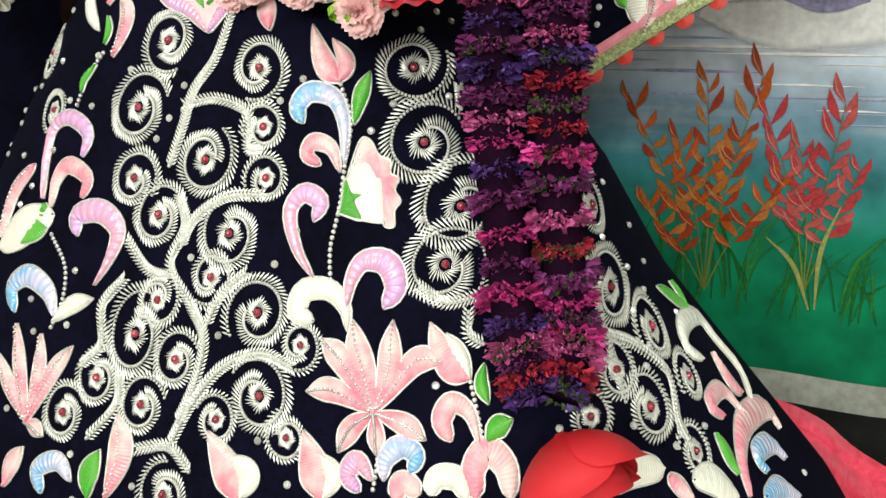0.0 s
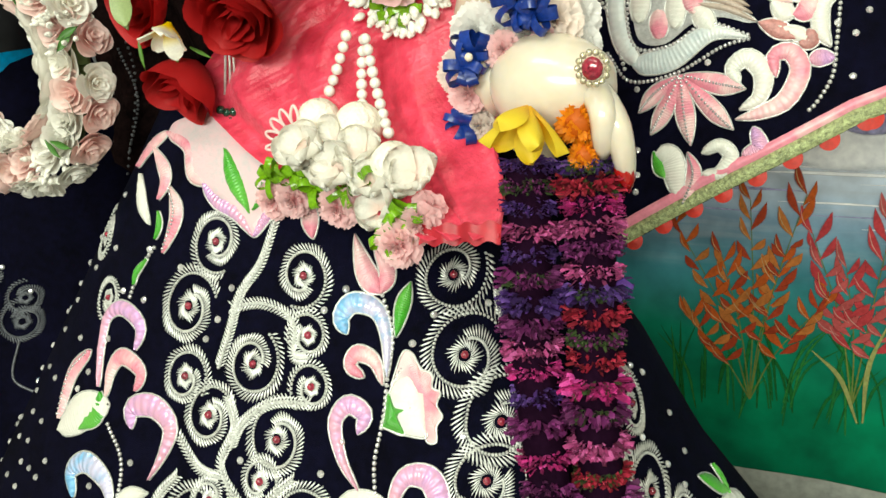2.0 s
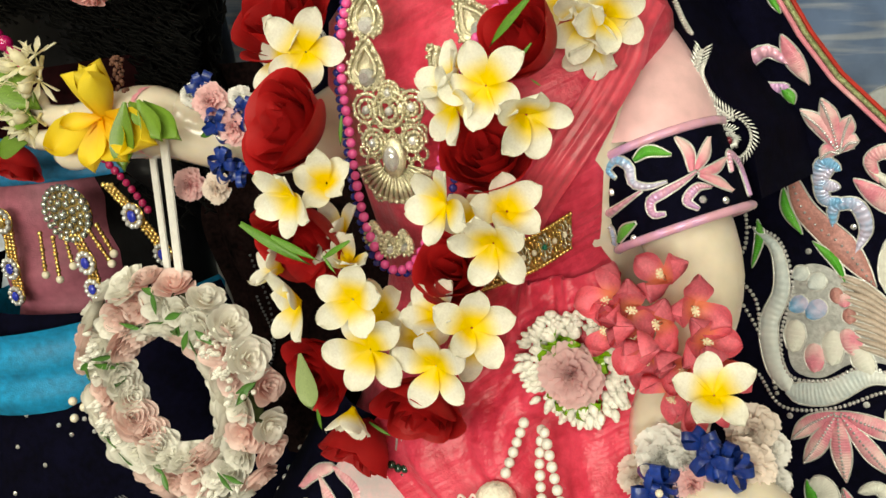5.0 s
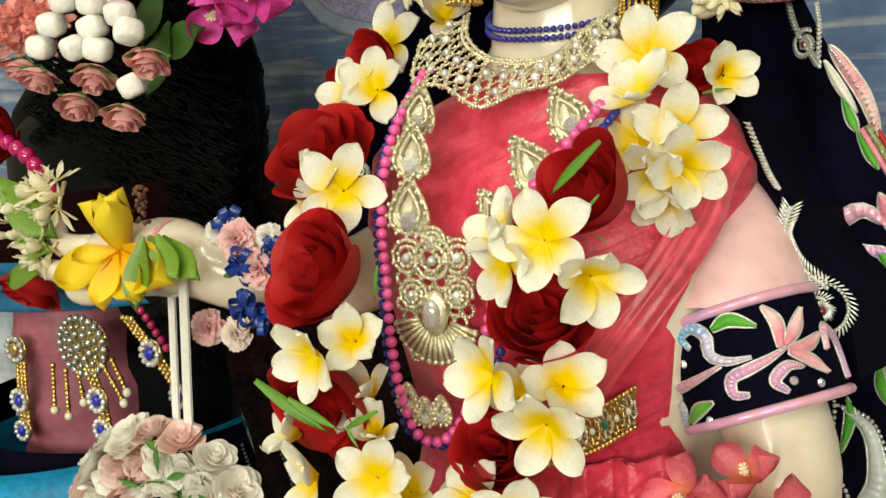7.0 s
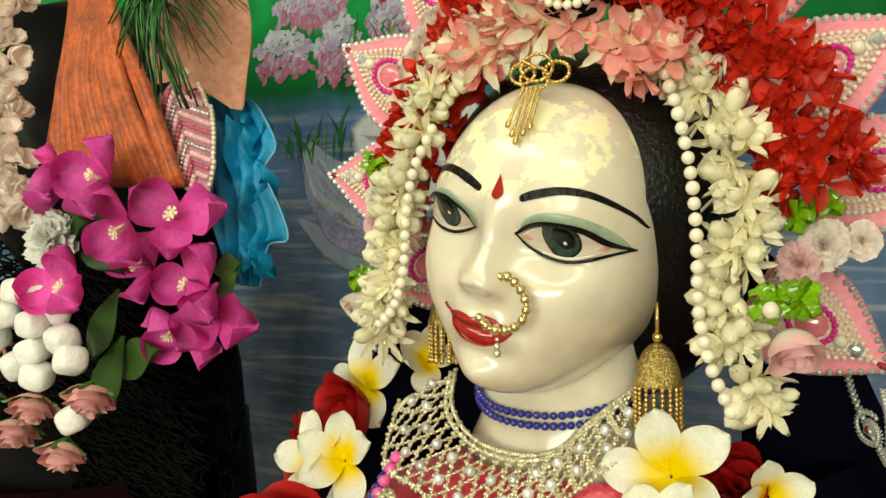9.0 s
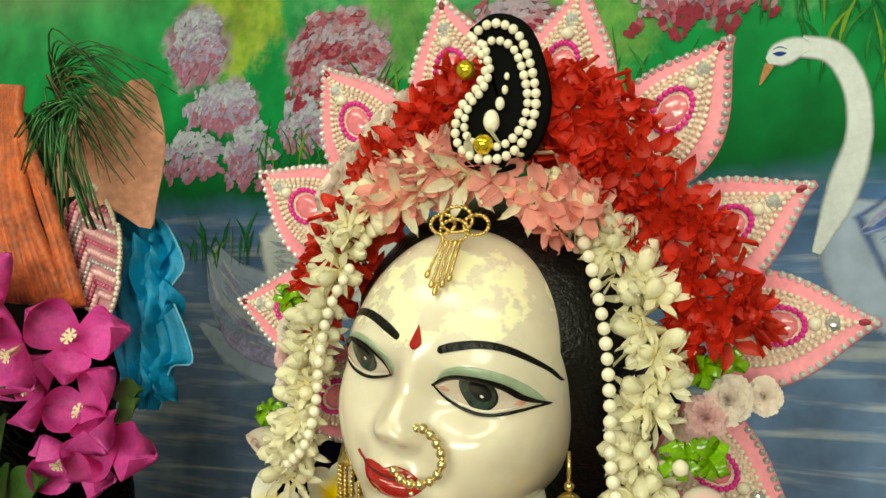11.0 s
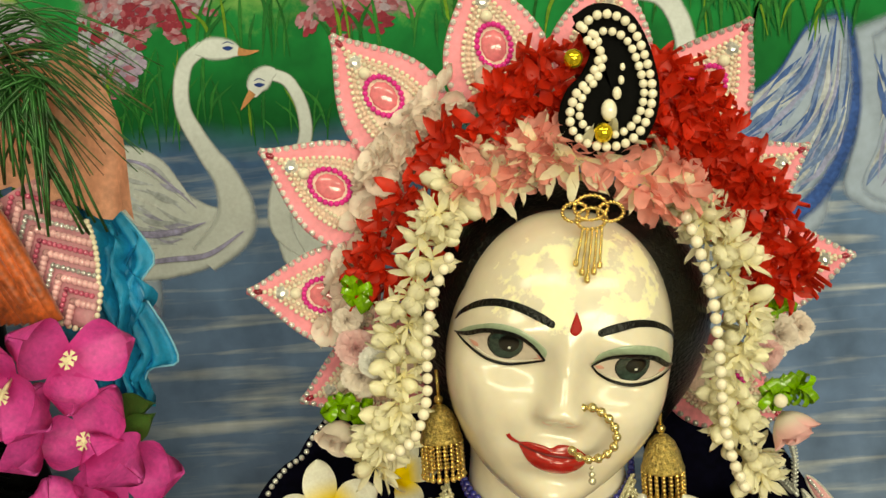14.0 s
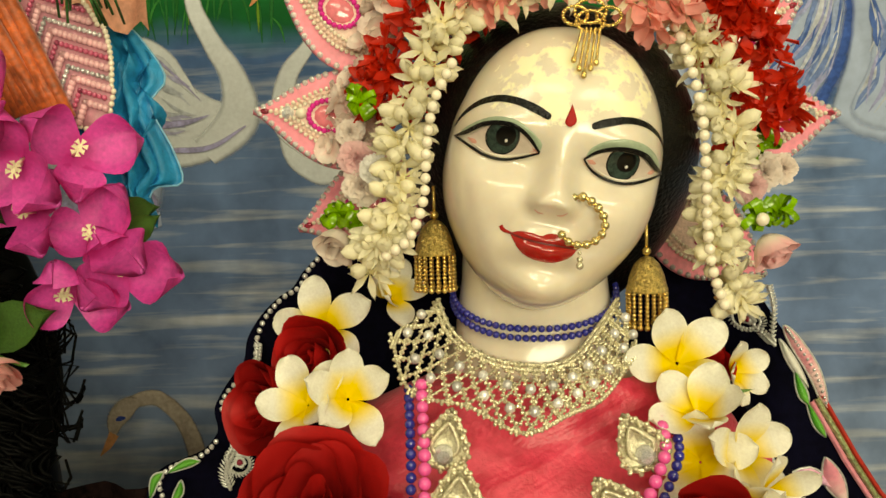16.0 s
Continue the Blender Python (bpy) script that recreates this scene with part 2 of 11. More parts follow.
# ---- mesh tools ----
class Shape:
    """Vertices, faces, one material slot number a face and a place along the length for each vertex."""

    def __init__(self):
        self.v, self.f, self.s, self.t = [], [], [], []

    def add(self, verts, faces, slot=0, along=None):
        k = len(self.v)
        self.v += [tuple(p) for p in verts]
        self.t += list(along) if along is not None else [(0.5, 0.5)] * len(verts)
        self.f += [tuple(i + k for i in f) for f in faces]
        self.s += [slot] * len(faces)
        return self

    def grid(self, rows, slot=0, closed=False, along=None):
        """A sheet from rows of points; closed: each row is a ring."""
        n, m = len(rows), len(rows[0])
        faces = []
        for i in range(n - 1):
            for j in range(m if closed else m - 1):
                k = (j + 1) % m
                faces.append((i * m + j, i * m + k, (i + 1) * m + k, (i + 1) * m + j))
        uv = [(j / max(1, m - 1), i / (n - 1)) for i in range(n) for j in range(m)] if along is None else along
        return self.add([p for r in rows for p in r], faces, slot, uv)

    def tube(self, pts, radii, sides=6, slot=0, cap=True, flat=1.0, up=None):
        pts = [Vector(p) for p in pts]
        if not hasattr(radii, "__len__"):
            radii = [radii] * len(pts)
        rows = []
        ref = Vector(up) if up else Vector((0.31, -0.9, 0.3))
        for i, p in enumerate(pts):
            d = (pts[min(i + 1, len(pts) - 1)] - pts[max(i - 1, 0)]).normalized()
            a = d.cross(ref)
            a = a.normalized() if a.length > 1e-6 else d.orthogonal().normalized()
            b = d.cross(a).normalized()
            rows.append([p + radii[i] * (math.cos(w) * a + flat * math.sin(w) * b) for w in (2 * math.pi * j / sides for j in range(sides))])
        self.grid(rows, slot, True)
        if cap:
            k = len(self.v) - len(rows) * sides
            self.f += [tuple(range(k + sides - 1, k - 1, -1)), tuple(range(len(self.v) - sides, len(self.v)))]
            self.s += [slot, slot]
        return self

    def ball(self, c, r, seg=8, rings=5, slot=0, m=None):
        c = Vector(c)
        r = Vector(r) if hasattr(r, "__len__") else Vector((r, r, r))
        rows = []
        for i in range(rings + 1):
            a = math.pi * i / rings
            s = max(math.sin(a), 0.001)
            ring = [Vector((r.x * s * math.cos(b), r.y * s * math.sin(b), r.z * math.cos(a))) for b in (2 * math.pi * j / seg for j in range(seg))]
            rows.append([c + (m @ p if m else p) for p in ring])
        return self.grid(rows, slot, True)

    def mesh(self, name, mats, smooth=True):
        me = bpy.data.meshes.new(name)
        me.from_pydata(self.v, [], self.f)
        for m in mats if isinstance(mats, (list, tuple)) else [mats]:
            me.materials.append(m)
        if len(me.materials) > 1:
            me.polygons.foreach_set("material_index", self.s)
        me.polygons.foreach_set("use_smooth", [smooth] * len(me.polygons))
        uv = me.uv_layers.new()
        idx = np.empty(len(me.loops), dtype=np.int32)
        me.loops.foreach_get("vertex_index", idx)
        uv.data.foreach_set("uv", np.array(self.t, dtype=np.float32)[idx].ravel())
        me.validate()
        return me


def part(name, shape, mats, parent=None, label="", m=None):
    """One mesh object under a thing; shape may be a Shape or a mesh that several parts share."""
    me = shape.mesh(name, mats) if isinstance(shape, Shape) else shape
    ob = new(name, me)
    if parent is not None:
        ob.parent = parent
    if m is not None:
        ob.matrix_basis = m
    if label:
        ob["label"] = label
    return ob


def tiny(ob):
    """Pieces too small to pick apart."""
    ob["kind"] = "stuff"
    return ob


def thing(name, label, category, place=(0, 0, 0), group="", m=None):
    ob = new(name)
    ob.empty_display_size = 0.01
    ob.matrix_basis = m if m is not None else Matrix.Translation(place)
    return tagged(ob, label, category, group)


def solid(name, label, category, shape, mats, group="", m=None, kind=""):
    ob = part(name, shape, mats, None, "", m)
    return tagged(ob, label, category, group, kind)


def facing(place, normal, roll=0.0, size=1.0):
    """A pose whose z points along normal, turned by roll degrees about it."""
    z = Vector(normal).normalized()
    x = Vector((0, 0, 1)).cross(z)
    x = x.normalized() if x.length > 1e-4 else Vector((1, 0, 0))
    y = z.cross(x)
    r = Matrix((x, y, z)).transposed().to_4x4()
    return Matrix.Translation(place) @ r @ pose(0, 0, 0, 0, 0, roll) @ Matrix.Scale(size, 4)


def curve(pts, n=24):
    """A smooth line through points (Catmull-Rom)."""
    p = [Vector(q) for q in pts]
    p = [2 * p[0] - p[1]] + p + [2 * p[-1] - p[-2]]
    out = []
    k = len(p) - 3
    for i in range(n):
        s = i / (n - 1) * k
        j = min(int(s), k - 1)
        t = s - j
        a, b, c, d = p[j:j + 4]
        out.append(0.5 * (2 * b + (c - a) * t + (2 * a - 5 * b + 4 * c - d) * t * t + (3 * b - a - 3 * c + d) * t ** 3))
    return out


rng = random.Random(7)
import math


def ring_table(n=200, power=3.0, deep=0.92):
    """The cross-section of the skirt, from the middle of its front round to its side: running length, across, forward."""
    out, run, last = [], 0.0, None
    for i in range(n + 1):
        a = math.pi / 2 * i / n
        x, y = math.sin(a) ** (2 / power), max(0.0, math.cos(a)) ** (2 / power) * deep
        run += 0 if last is None else math.hypot(x - last[0], y - last[1])
        last = (x, y)
        out.append((run, x, y / deep))
    return [(r / run, x, y) for r, x, y in out]


RING = ring_table()


def high_up(z):
    """0 over most of the skirt, rising to 1 under the waist."""
    return min(1.0, max(0.0, (z - 0.77) / 0.11))


def skirt_trim(side, z):
    """How much narrower the skirt is on the side where it is spread flat."""
    return max(-0.035, 0.010 - 0.27 * max(0.0, 0.68 - z) + 0.030 * high_up(z)) if side > 0 else 0.0


def skirt_y(x, z):
    """The front of the flared skirt: depth at a place of its front."""
    w = 0.285 + 0.60 * (0.78 - z)
    front = 0.56 + 0.45 * (z - 0.69)
    w -= skirt_trim(x + 0.385, z)
    u = min(abs(x + 0.385) / w, 0.9999)
    power, side = 3.0, (0.78 + 0.10 * high_up(z) if x > -0.385 else 0.88)
    return front + (side - front) * (1 - (1 - u ** power) ** (1 / power))


def skirt_point(a, z):
    """The place on the skirt a metres round from the middle of its front, at height z."""
    w = 0.285 + 0.60 * (0.78 - z)
    front = 0.56 + 0.45 * (z - 0.69)
    t = min(1.0, abs(a) / (1.5 * w))
    ring, side = RING, (0.78 + 0.10 * high_up(z) if a > 0 else 0.88)
    lo, hi = 0, len(ring) - 1
    while hi - lo > 1:
        mid = (lo + hi) // 2
        lo, hi = (mid, hi) if ring[mid][0] <= t else (lo, mid)
    k = (t - ring[lo][0]) / max(1e-9, ring[hi][0] - ring[lo][0])
    x = ring[lo][1] + (ring[hi][1] - ring[lo][1]) * k
    y = ring[lo][2] + (ring[hi][2] - ring[lo][2]) * k
    return (-0.385 + math.copysign(x, a) * (w - skirt_trim(a, z)), side - (side - front) * y, z)


def veil_y(x, z):
    """The spread flap of the veil behind the arm; higher up it comes forward to the head, and folds back beside the sleeve."""
    fold = min(1.0, max(0.0, (-0.205 - x) / 0.035)) * min(1.0, max(0.0, (z - 1.2) / 0.06))
    ripple = 0.012 * math.sin(14 * x + 5 * z) * min(1.0, max(0.0, 1 - (z - 1.12) / 0.1))
    return 0.918 + 0.3 * (min(z, 1.12) - 1.0) - 0.35 * max(0.0, min(z, 1.3) - 1.12) - 0.13 * max(0.0, z - 1.3) + ripple + 0.055 * fold


def veil_point(x, z):
    return (x, veil_y(x, z), z)


HEAD_O = (-0.372, 0.745, 1.500)
HEAD_X = (0.979, 0.0, -0.204)
HEAD_Z = (0.204, 0.0, 0.979)


# ---- the place: shrine room ----
def slab(name, x0, x1, y0, y1, z0, z1, material, label, category):
    s = Shape()
    v = [(x, y, z) for z in (z0, z1) for y in (y0, y1) for x in (x0, x1)]
    s.add(v, [(0, 2, 3, 1), (4, 5, 7, 6), (0, 1, 5, 4), (2, 6, 7, 3), (0, 4, 6, 2), (1, 3, 7, 5)])
    me = s.mesh(name, material, smooth=False)
    return tagged(new(name, me), label, category, kind="structure")


PLASTER = mat("cream_plaster", (0.50, 0.46, 0.39), rough=0.8, vary=0.06, scale=3, bump=0.2, bump_scale=90)
STONE = mat("floor_stone", (0.30, 0.27, 0.24), rough=0.35, vary=0.2, scale=6, bump=0.1, bump_scale=60)
DARK_CLOTH = mat("dark_cloth", (0.006, 0.008, 0.007), rough=0.8, vary=0.3, scale=12, bump=0.4, bump_scale=200)
slab("floor", -2.4, 1.9, -2.3, 1.5, -0.1, 0.0, STONE, "polished grey stone shrine floor", "floor")
slab("ceiling", -2.4, 1.9, -2.3, 1.5, 2.8, 2.9, PLASTER, "plain cream plaster ceiling", "ceiling")
slab("wall_north", -2.4, 1.9, 1.36, 1.5, 0.0, 2.8, PLASTER, "cream wall behind the painted backdrop", "wall")
slab("wall_south", -2.4, 1.9, -2.4, -2.3, 0.0, 2.8, PLASTER, "cream wall of the hall", "wall")
slab("wall_west", -2.5, -2.4, -2.4, 1.5, 0.0, 2.8, PLASTER, "cream side wall", "wall")
slab("wall_east", 1.9, 2.0, -2.4, 1.5, 0.0, 2.8, PLASTER, "cream side wall", "wall")
slab("platform", -1.9, 1.4, 0.40, 1.3, 0.0, 0.12, DARK_CLOTH, "low altar platform under a dark cloth", "platform")
slab("cloth_valance", -1.9, 1.4, 1.262, 1.345, 0.12, 0.36, DARK_CLOTH, "dark cloth hanging below the painted backdrop", "cloth")


# ---- painted backdrop ----
LIME_DARK, LIME_LIGHT, MINT_DARK, MINT_LIGHT = (0.05, 0.28, 0.06), (0.22, 0.40, 0.12), (0.02, 0.26, 0.075), (0.15, 0.41, 0.18)
TREES = [((-0.9152, 1.951), 0.085, 0.11, (0.16, 0.32, 0.03), (0.40, 0.46, 0.09)), ((-0.7528, 1.952), 0.085, 0.12, MINT_DARK, MINT_LIGHT), ((-0.6334, 1.888), 0.10, 0.09, LIME_DARK, LIME_LIGHT), ((-0.5029, 1.932), 0.12, 0.12, MINT_DARK, MINT_LIGHT), ((-0.432, 1.874), 0.09, 0.09, LIME_DARK, (0.22, 0.42, 0.10)), ((-0.1894, 1.946), 0.14, 0.11, MINT_DARK, MINT_LIGHT), ((-0.1008, 1.919), 0.07, 0.07, (0.02, 0.16, 0.04), (0.20, 0.26, 0.28)),
         ((-0.7608, 1.86), 0.080, 0.060, (0.22, 0.06, 0.10), (0.42, 0.36, 0.46)), ((-0.5286, 1.846), 0.072, 0.056, (0.22, 0.04, 0.07), (0.36, 0.24, 0.32)), ((-0.3187, 1.899), 0.088, 0.060, (0.24, 0.05, 0.09), (0.44, 0.36, 0.48)),
         ((-0.9834, 1.892), 0.06, 0.06, (0.26, 0.12, 0.18), (0.42, 0.42, 0.50)), ((-0.9185, 1.804), 0.045, 0.04, (0.26, 0.16, 0.22), (0.42, 0.42, 0.50))]


def paint_ground():
    """Washes of the painted landscape: sky and shrubs high up, lake with long ripples, dark green bank low down."""
    m = bpy.data.materials.new("painted_landscape")
    m.use_nodes = True
    n, l = m.node_tree.nodes, m.node_tree.links
    b = n["Principled BSDF"]
    b.inputs["Roughness"].default_value = 0.7
    b.inputs["Specular IOR Level"].default_value = 0.12
    tc = n.new("ShaderNodeTexCoord")
    sep = n.new("ShaderNodeSeparateXYZ")
    l.new(tc.outputs["Object"], sep.inputs[0])
    wob = n.new("ShaderNodeTexNoise")
    wob.inputs["Scale"].default_value, wob.inputs["Detail"].default_value = 9, 4
    l.new(tc.outputs["Object"], wob.inputs["Vector"])
    k = n.new("ShaderNodeMath")
    k.operation = "MULTIPLY_ADD"
    k.inputs[1].default_value = 0.06
    l.new(wob.outputs[0], k.inputs[0])
    l.new(sep.outputs["Z"], k.inputs[2])
    r = n.new("ShaderNodeMapRange")
    r.inputs[1].default_value, r.inputs[2].default_value = 0.35, 2.35
    l.new(k.outputs[0], r.inputs[0])
    ramp = n.new("ShaderNodeValToRGB")
    stops = [(0.00, (0.006, 0.16, 0.075)), (0.08, (0.007, 0.20, 0.09)), (0.13, (0.012, 0.22, 0.13)), (0.175, (0.06, 0.25, 0.30)),
             (0.21, (0.24, 0.37, 0.50)), (0.245, (0.72, 0.79, 0.90)), (0.29, (0.62, 0.71, 0.86)), (0.36, (0.40, 0.50, 0.66)), (0.42, (0.22, 0.30, 0.46)), (0.50, (0.14, 0.21, 0.37)), (0.62, (0.12, 0.20, 0.37)), (0.668, (0.07, 0.15, 0.33)),
             (0.688, (0.003, 0.10, 0.022)), (0.73, (0.008, 0.21, 0.050)), (0.775, (0.016, 0.27, 0.07)), (0.82, (0.05, 0.31, 0.10)), (0.875, (0.26, 0.30, 0.17)), (1.0, (0.36, 0.32, 0.25))]
    while len(ramp.color_ramp.elements) < len(stops):
        ramp.color_ramp.elements.new(0.5)
    for e, (p, c) in zip(ramp.color_ramp.elements, stops):
        e.position, e.color = p, (*c, 1)
    l.new(r.outputs[0], ramp.inputs[0])
    # long ripples on the water
    mp = n.new("ShaderNodeMapping")
    mp.inputs["Scale"].default_value = (2.2, 1, 26)
    l.new(tc.outputs["Object"], mp.inputs["Vector"])
    rip = n.new("ShaderNodeTexNoise")
    rip.inputs["Scale"].default_value, rip.inputs["Detail"].default_value, rip.inputs["Distortion"].default_value = 2.4, 5, 0.4
    l.new(mp.outputs[0], rip.inputs["Vector"])
    rr = n.new("ShaderNodeMapRange")
    rr.inputs[1].default_value, rr.inputs[2].default_value = 0.50, 0.75
    l.new(rip.outputs[0], rr.inputs[0])
    water = n.new("ShaderNodeValToRGB")
    for e, (p, c) in zip(water.color_ramp.elements, [(0.17, 0), (0.23, 1)]):
        e.position, e.color = p, (c, c, c, 1)
    for p, c in ((0.66, 1), (0.68, 0)):
        e = water.color_ramp.elements.new(p)
        e.color = (c, c, c, 1)
    l.new(r.outputs[0], water.inputs[0])
    mul = n.new("ShaderNodeMath")
    mul.operation = "MULTIPLY"
    l.new(rr.outputs[0], mul.inputs[0])
    l.new(water.outputs[0], mul.inputs[1])
    mix = n.new("ShaderNodeMix")
    mix.data_type = "RGBA"
    mix.inputs[7].default_value = (0.52, 0.55, 0.60, 1)
    l.new(mul.outputs[0], mix.inputs[0])
    l.new(ramp.outputs[0], mix.inputs[6])
    # soft masses of far trees and flowering shrubs
    out = mix.outputs[2]
    cloud = n.new("ShaderNodeTexNoise")
    cloud.inputs["Scale"].default_value, cloud.inputs["Detail"].default_value, cloud.inputs["Roughness"].default_value = 55, 5, 0.65
    l.new(tc.outputs["Object"], cloud.inputs["Vector"])
    cl = n.new("ShaderNodeMapRange")
    cl.inputs[1].default_value, cl.inputs[2].default_value = 0.30, 0.78
    l.new(cloud.outputs[0], cl.inputs[0])
    rag = n.new("ShaderNodeTexNoise")
    rag.inputs["Scale"].default_value, rag.inputs["Detail"].default_value, rag.inputs["Roughness"].default_value = 26, 6, 0.7
    l.new(tc.outputs["Object"], rag.inputs["Vector"])
    for (cx, cz), rx, rz, dark, light in TREES:
        sub = n.new("ShaderNodeVectorMath")
        sub.operation = "SUBTRACT"
        sub.inputs[1].default_value = (cx, 0, cz)
        l.new(tc.outputs["Object"], sub.inputs[0])
        sq = n.new("ShaderNodeVectorMath")
        sq.operation = "MULTIPLY"
        sq.inputs[1].default_value = (1 / rx, 0, 1 / rz)
        l.new(sub.outputs[0], sq.inputs[0])
        ln = n.new("ShaderNodeVectorMath")
        ln.operation = "LENGTH"
        l.new(sq.outputs[0], ln.inputs[0])
        ragged = n.new("ShaderNodeMath")
        ragged.operation = "MULTIPLY_ADD"
        ragged.inputs[1].default_value = 1.3
        l.new(rag.outputs[0], ragged.inputs[0])
        l.new(ln.outputs["Value"], ragged.inputs[2])
        mask = n.new("ShaderNodeMapRange")
        mask.interpolation_type = "SMOOTHSTEP"
        mask.inputs[1].default_value, mask.inputs[2].default_value, mask.inputs[3].default_value, mask.inputs[4].default_value = 1.40, 1.72, 1.0, 0.0
        l.new(ragged.outputs[0], mask.inputs[0])
        leafy = n.new("ShaderNodeMix")
        leafy.data_type = "RGBA"
        leafy.inputs[6].default_value, leafy.inputs[7].default_value = (*dark, 1), (*light, 1)
        l.new(cl.outputs[0], leafy.inputs[0])
        lay = n.new("ShaderNodeMix")
        lay.data_type = "RGBA"
        l.new(mask.outputs[0], lay.inputs[0])
        l.new(out, lay.inputs[6])
        l.new(leafy.outputs[2], lay.inputs[7])
        out = lay.outputs[2]
    # broad brush tone
    tone = n.new("ShaderNodeTexNoise")
    tone.inputs["Scale"].default_value, tone.inputs["Detail"].default_value = 16, 6
    l.new(tc.outputs["Object"], tone.inputs["Vector"])
    hsv = n.new("ShaderNodeHueSaturation")
    tr = n.new("ShaderNodeMapRange")
    tr.inputs[1].default_value, tr.inputs[2].default_value, tr.inputs[3].default_value, tr.inputs[4].default_value = 0.3, 0.7, 0.62, 1.25
    l.new(tone.outputs[0], tr.inputs[0])
    l.new(tr.outputs[0], hsv.inputs["Value"])
    l.new(out, hsv.inputs["Color"])
    l.new(hsv.outputs[0], b.inputs["Base Color"])
    bp = n.new("ShaderNodeBump")
    bp.inputs["Strength"].default_value, bp.inputs["Distance"].default_value = 0.15, 0.003
    l.new(tone.outputs[0], bp.inputs["Height"])
    l.new(bp.outputs[0], b.inputs["Normal"])
    return m


sheet = Shape()
rows = []
for i in range(41):
    z = 0.36 + 2.1 * i / 40
    rows.append([(-1.9 + 3.3 * j / 60, 1.2535 + 0.0012 * math.sin(9 * j / 60 + i * 0.3), z) for j in range(61)])
sheet.grid(rows)
sheet.grid([[(x, y + 0.006, z) for x, y, z in reversed(r)] for r in rows])
backdrop = solid("backdrop", "painted cloth backdrop of a lake with swans and shrubs", "backdrop", sheet, paint_ground(), kind="structure")


# ---- painted figures on the cloth: flat paint, one shape each ----
LAYER = 0.0002
STROKES = [0]


def feather(m):
    """Paint thins out, unevenly, towards the rim of a stroke."""
    n, l = m.node_tree.nodes, m.node_tree.links
    if "Rim" in n:
        return m
    uv = n.new("ShaderNodeUVMap")
    uv.name = "Rim"
    sep = n.new("ShaderNodeSeparateXYZ")
    l.new(uv.outputs[0], sep.inputs[0])
    away = n.new("ShaderNodeMath")
    away.operation = "PINGPONG"
    away.inputs[1].default_value = 0.5
    l.new(sep.outputs["X"], away.inputs[0])
    tc = n.new("ShaderNodeTexCoord")
    grain = n.new("ShaderNodeTexNoise")
    grain.inputs["Scale"].default_value, grain.inputs["Detail"].default_value = 70, 3
    l.new(tc.outputs["Object"], grain.inputs["Vector"])
    mix = n.new("ShaderNodeMath")
    mix.operation = "MULTIPLY_ADD"
    mix.inputs[1].default_value = 0.08
    l.new(grain.outputs[0], mix.inputs[0])
    l.new(away.outputs[0], mix.inputs[2])
    r = n.new("ShaderNodeMapRange")
    r.interpolation_type = "SMOOTHSTEP"
    r.inputs[1].default_value, r.inputs[2].default_value = 0.04, 0.24
    l.new(mix.outputs[0], r.inputs[0])
    l.new(r.outputs[0], n["Principled BSDF"].inputs["Alpha"])
    return m


def colour(name, c, vary=0.18, scale=40, soft=False):
    m = mat("paint_" + name, c, rough=0.7, vary=vary, scale=scale, spec=0.12)
    return feather(m) if soft else m


def fill(name, outline, material, layer=3, n=60, rim=(0.0, 0.12, 0.3, 0.45, 0.5)):
    """A painted area inside a closed outline of (x, z), thinning at its rim."""
    pts = curve([(x, 0, z) for x, z in outline + outline[:1]], n)[:-1]
    c = sum(pts, Vector()) / len(pts)
    STROKES[0] += 1
    y = 1.2518 - LAYER * layer - 0.0000015 * (STROKES[0] % 100)
    s = Shape()
    m = len(pts)
    ks = (1.0, 0.93, 0.8, 0.5, 0.02)
    s.grid([[(c.x + (q.x - c.x) * k, y, c.z + (q.z - c.z) * k) for q in pts] for k in ks], 0, True, [(u, 0.5) for u in rim for _ in pts])
    return part(name, s, material, backdrop)


def brush(name, pts, widths, material, layer=1, n=18, label=""):
    """A brush stroke on the backdrop: a line of (x, z) with its widths."""
    line = curve([(x, 0, z) for x, z in pts], n)
    ws = curve([(w, 0, 0) for w in widths], n)
    s = Shape()
    rows = []
    STROKES[0] += 1
    for i, p in enumerate(line):
        d = (line[min(n - 1, i + 1)] - line[max(0, i - 1)]).normalized()
        side = Vector((-d.z, 0, d.x)) * max(0.0003, ws[i].x) / 2
        y = 1.2518 - LAYER * layer - 0.0000015 * (STROKES[0] % 100)
        rows.append([(p.x + side.x * u, y, p.z + side.z * u) for u in (-1, 0, 1)])
    s.grid(rows)
    return part(name, s, material, backdrop, label)


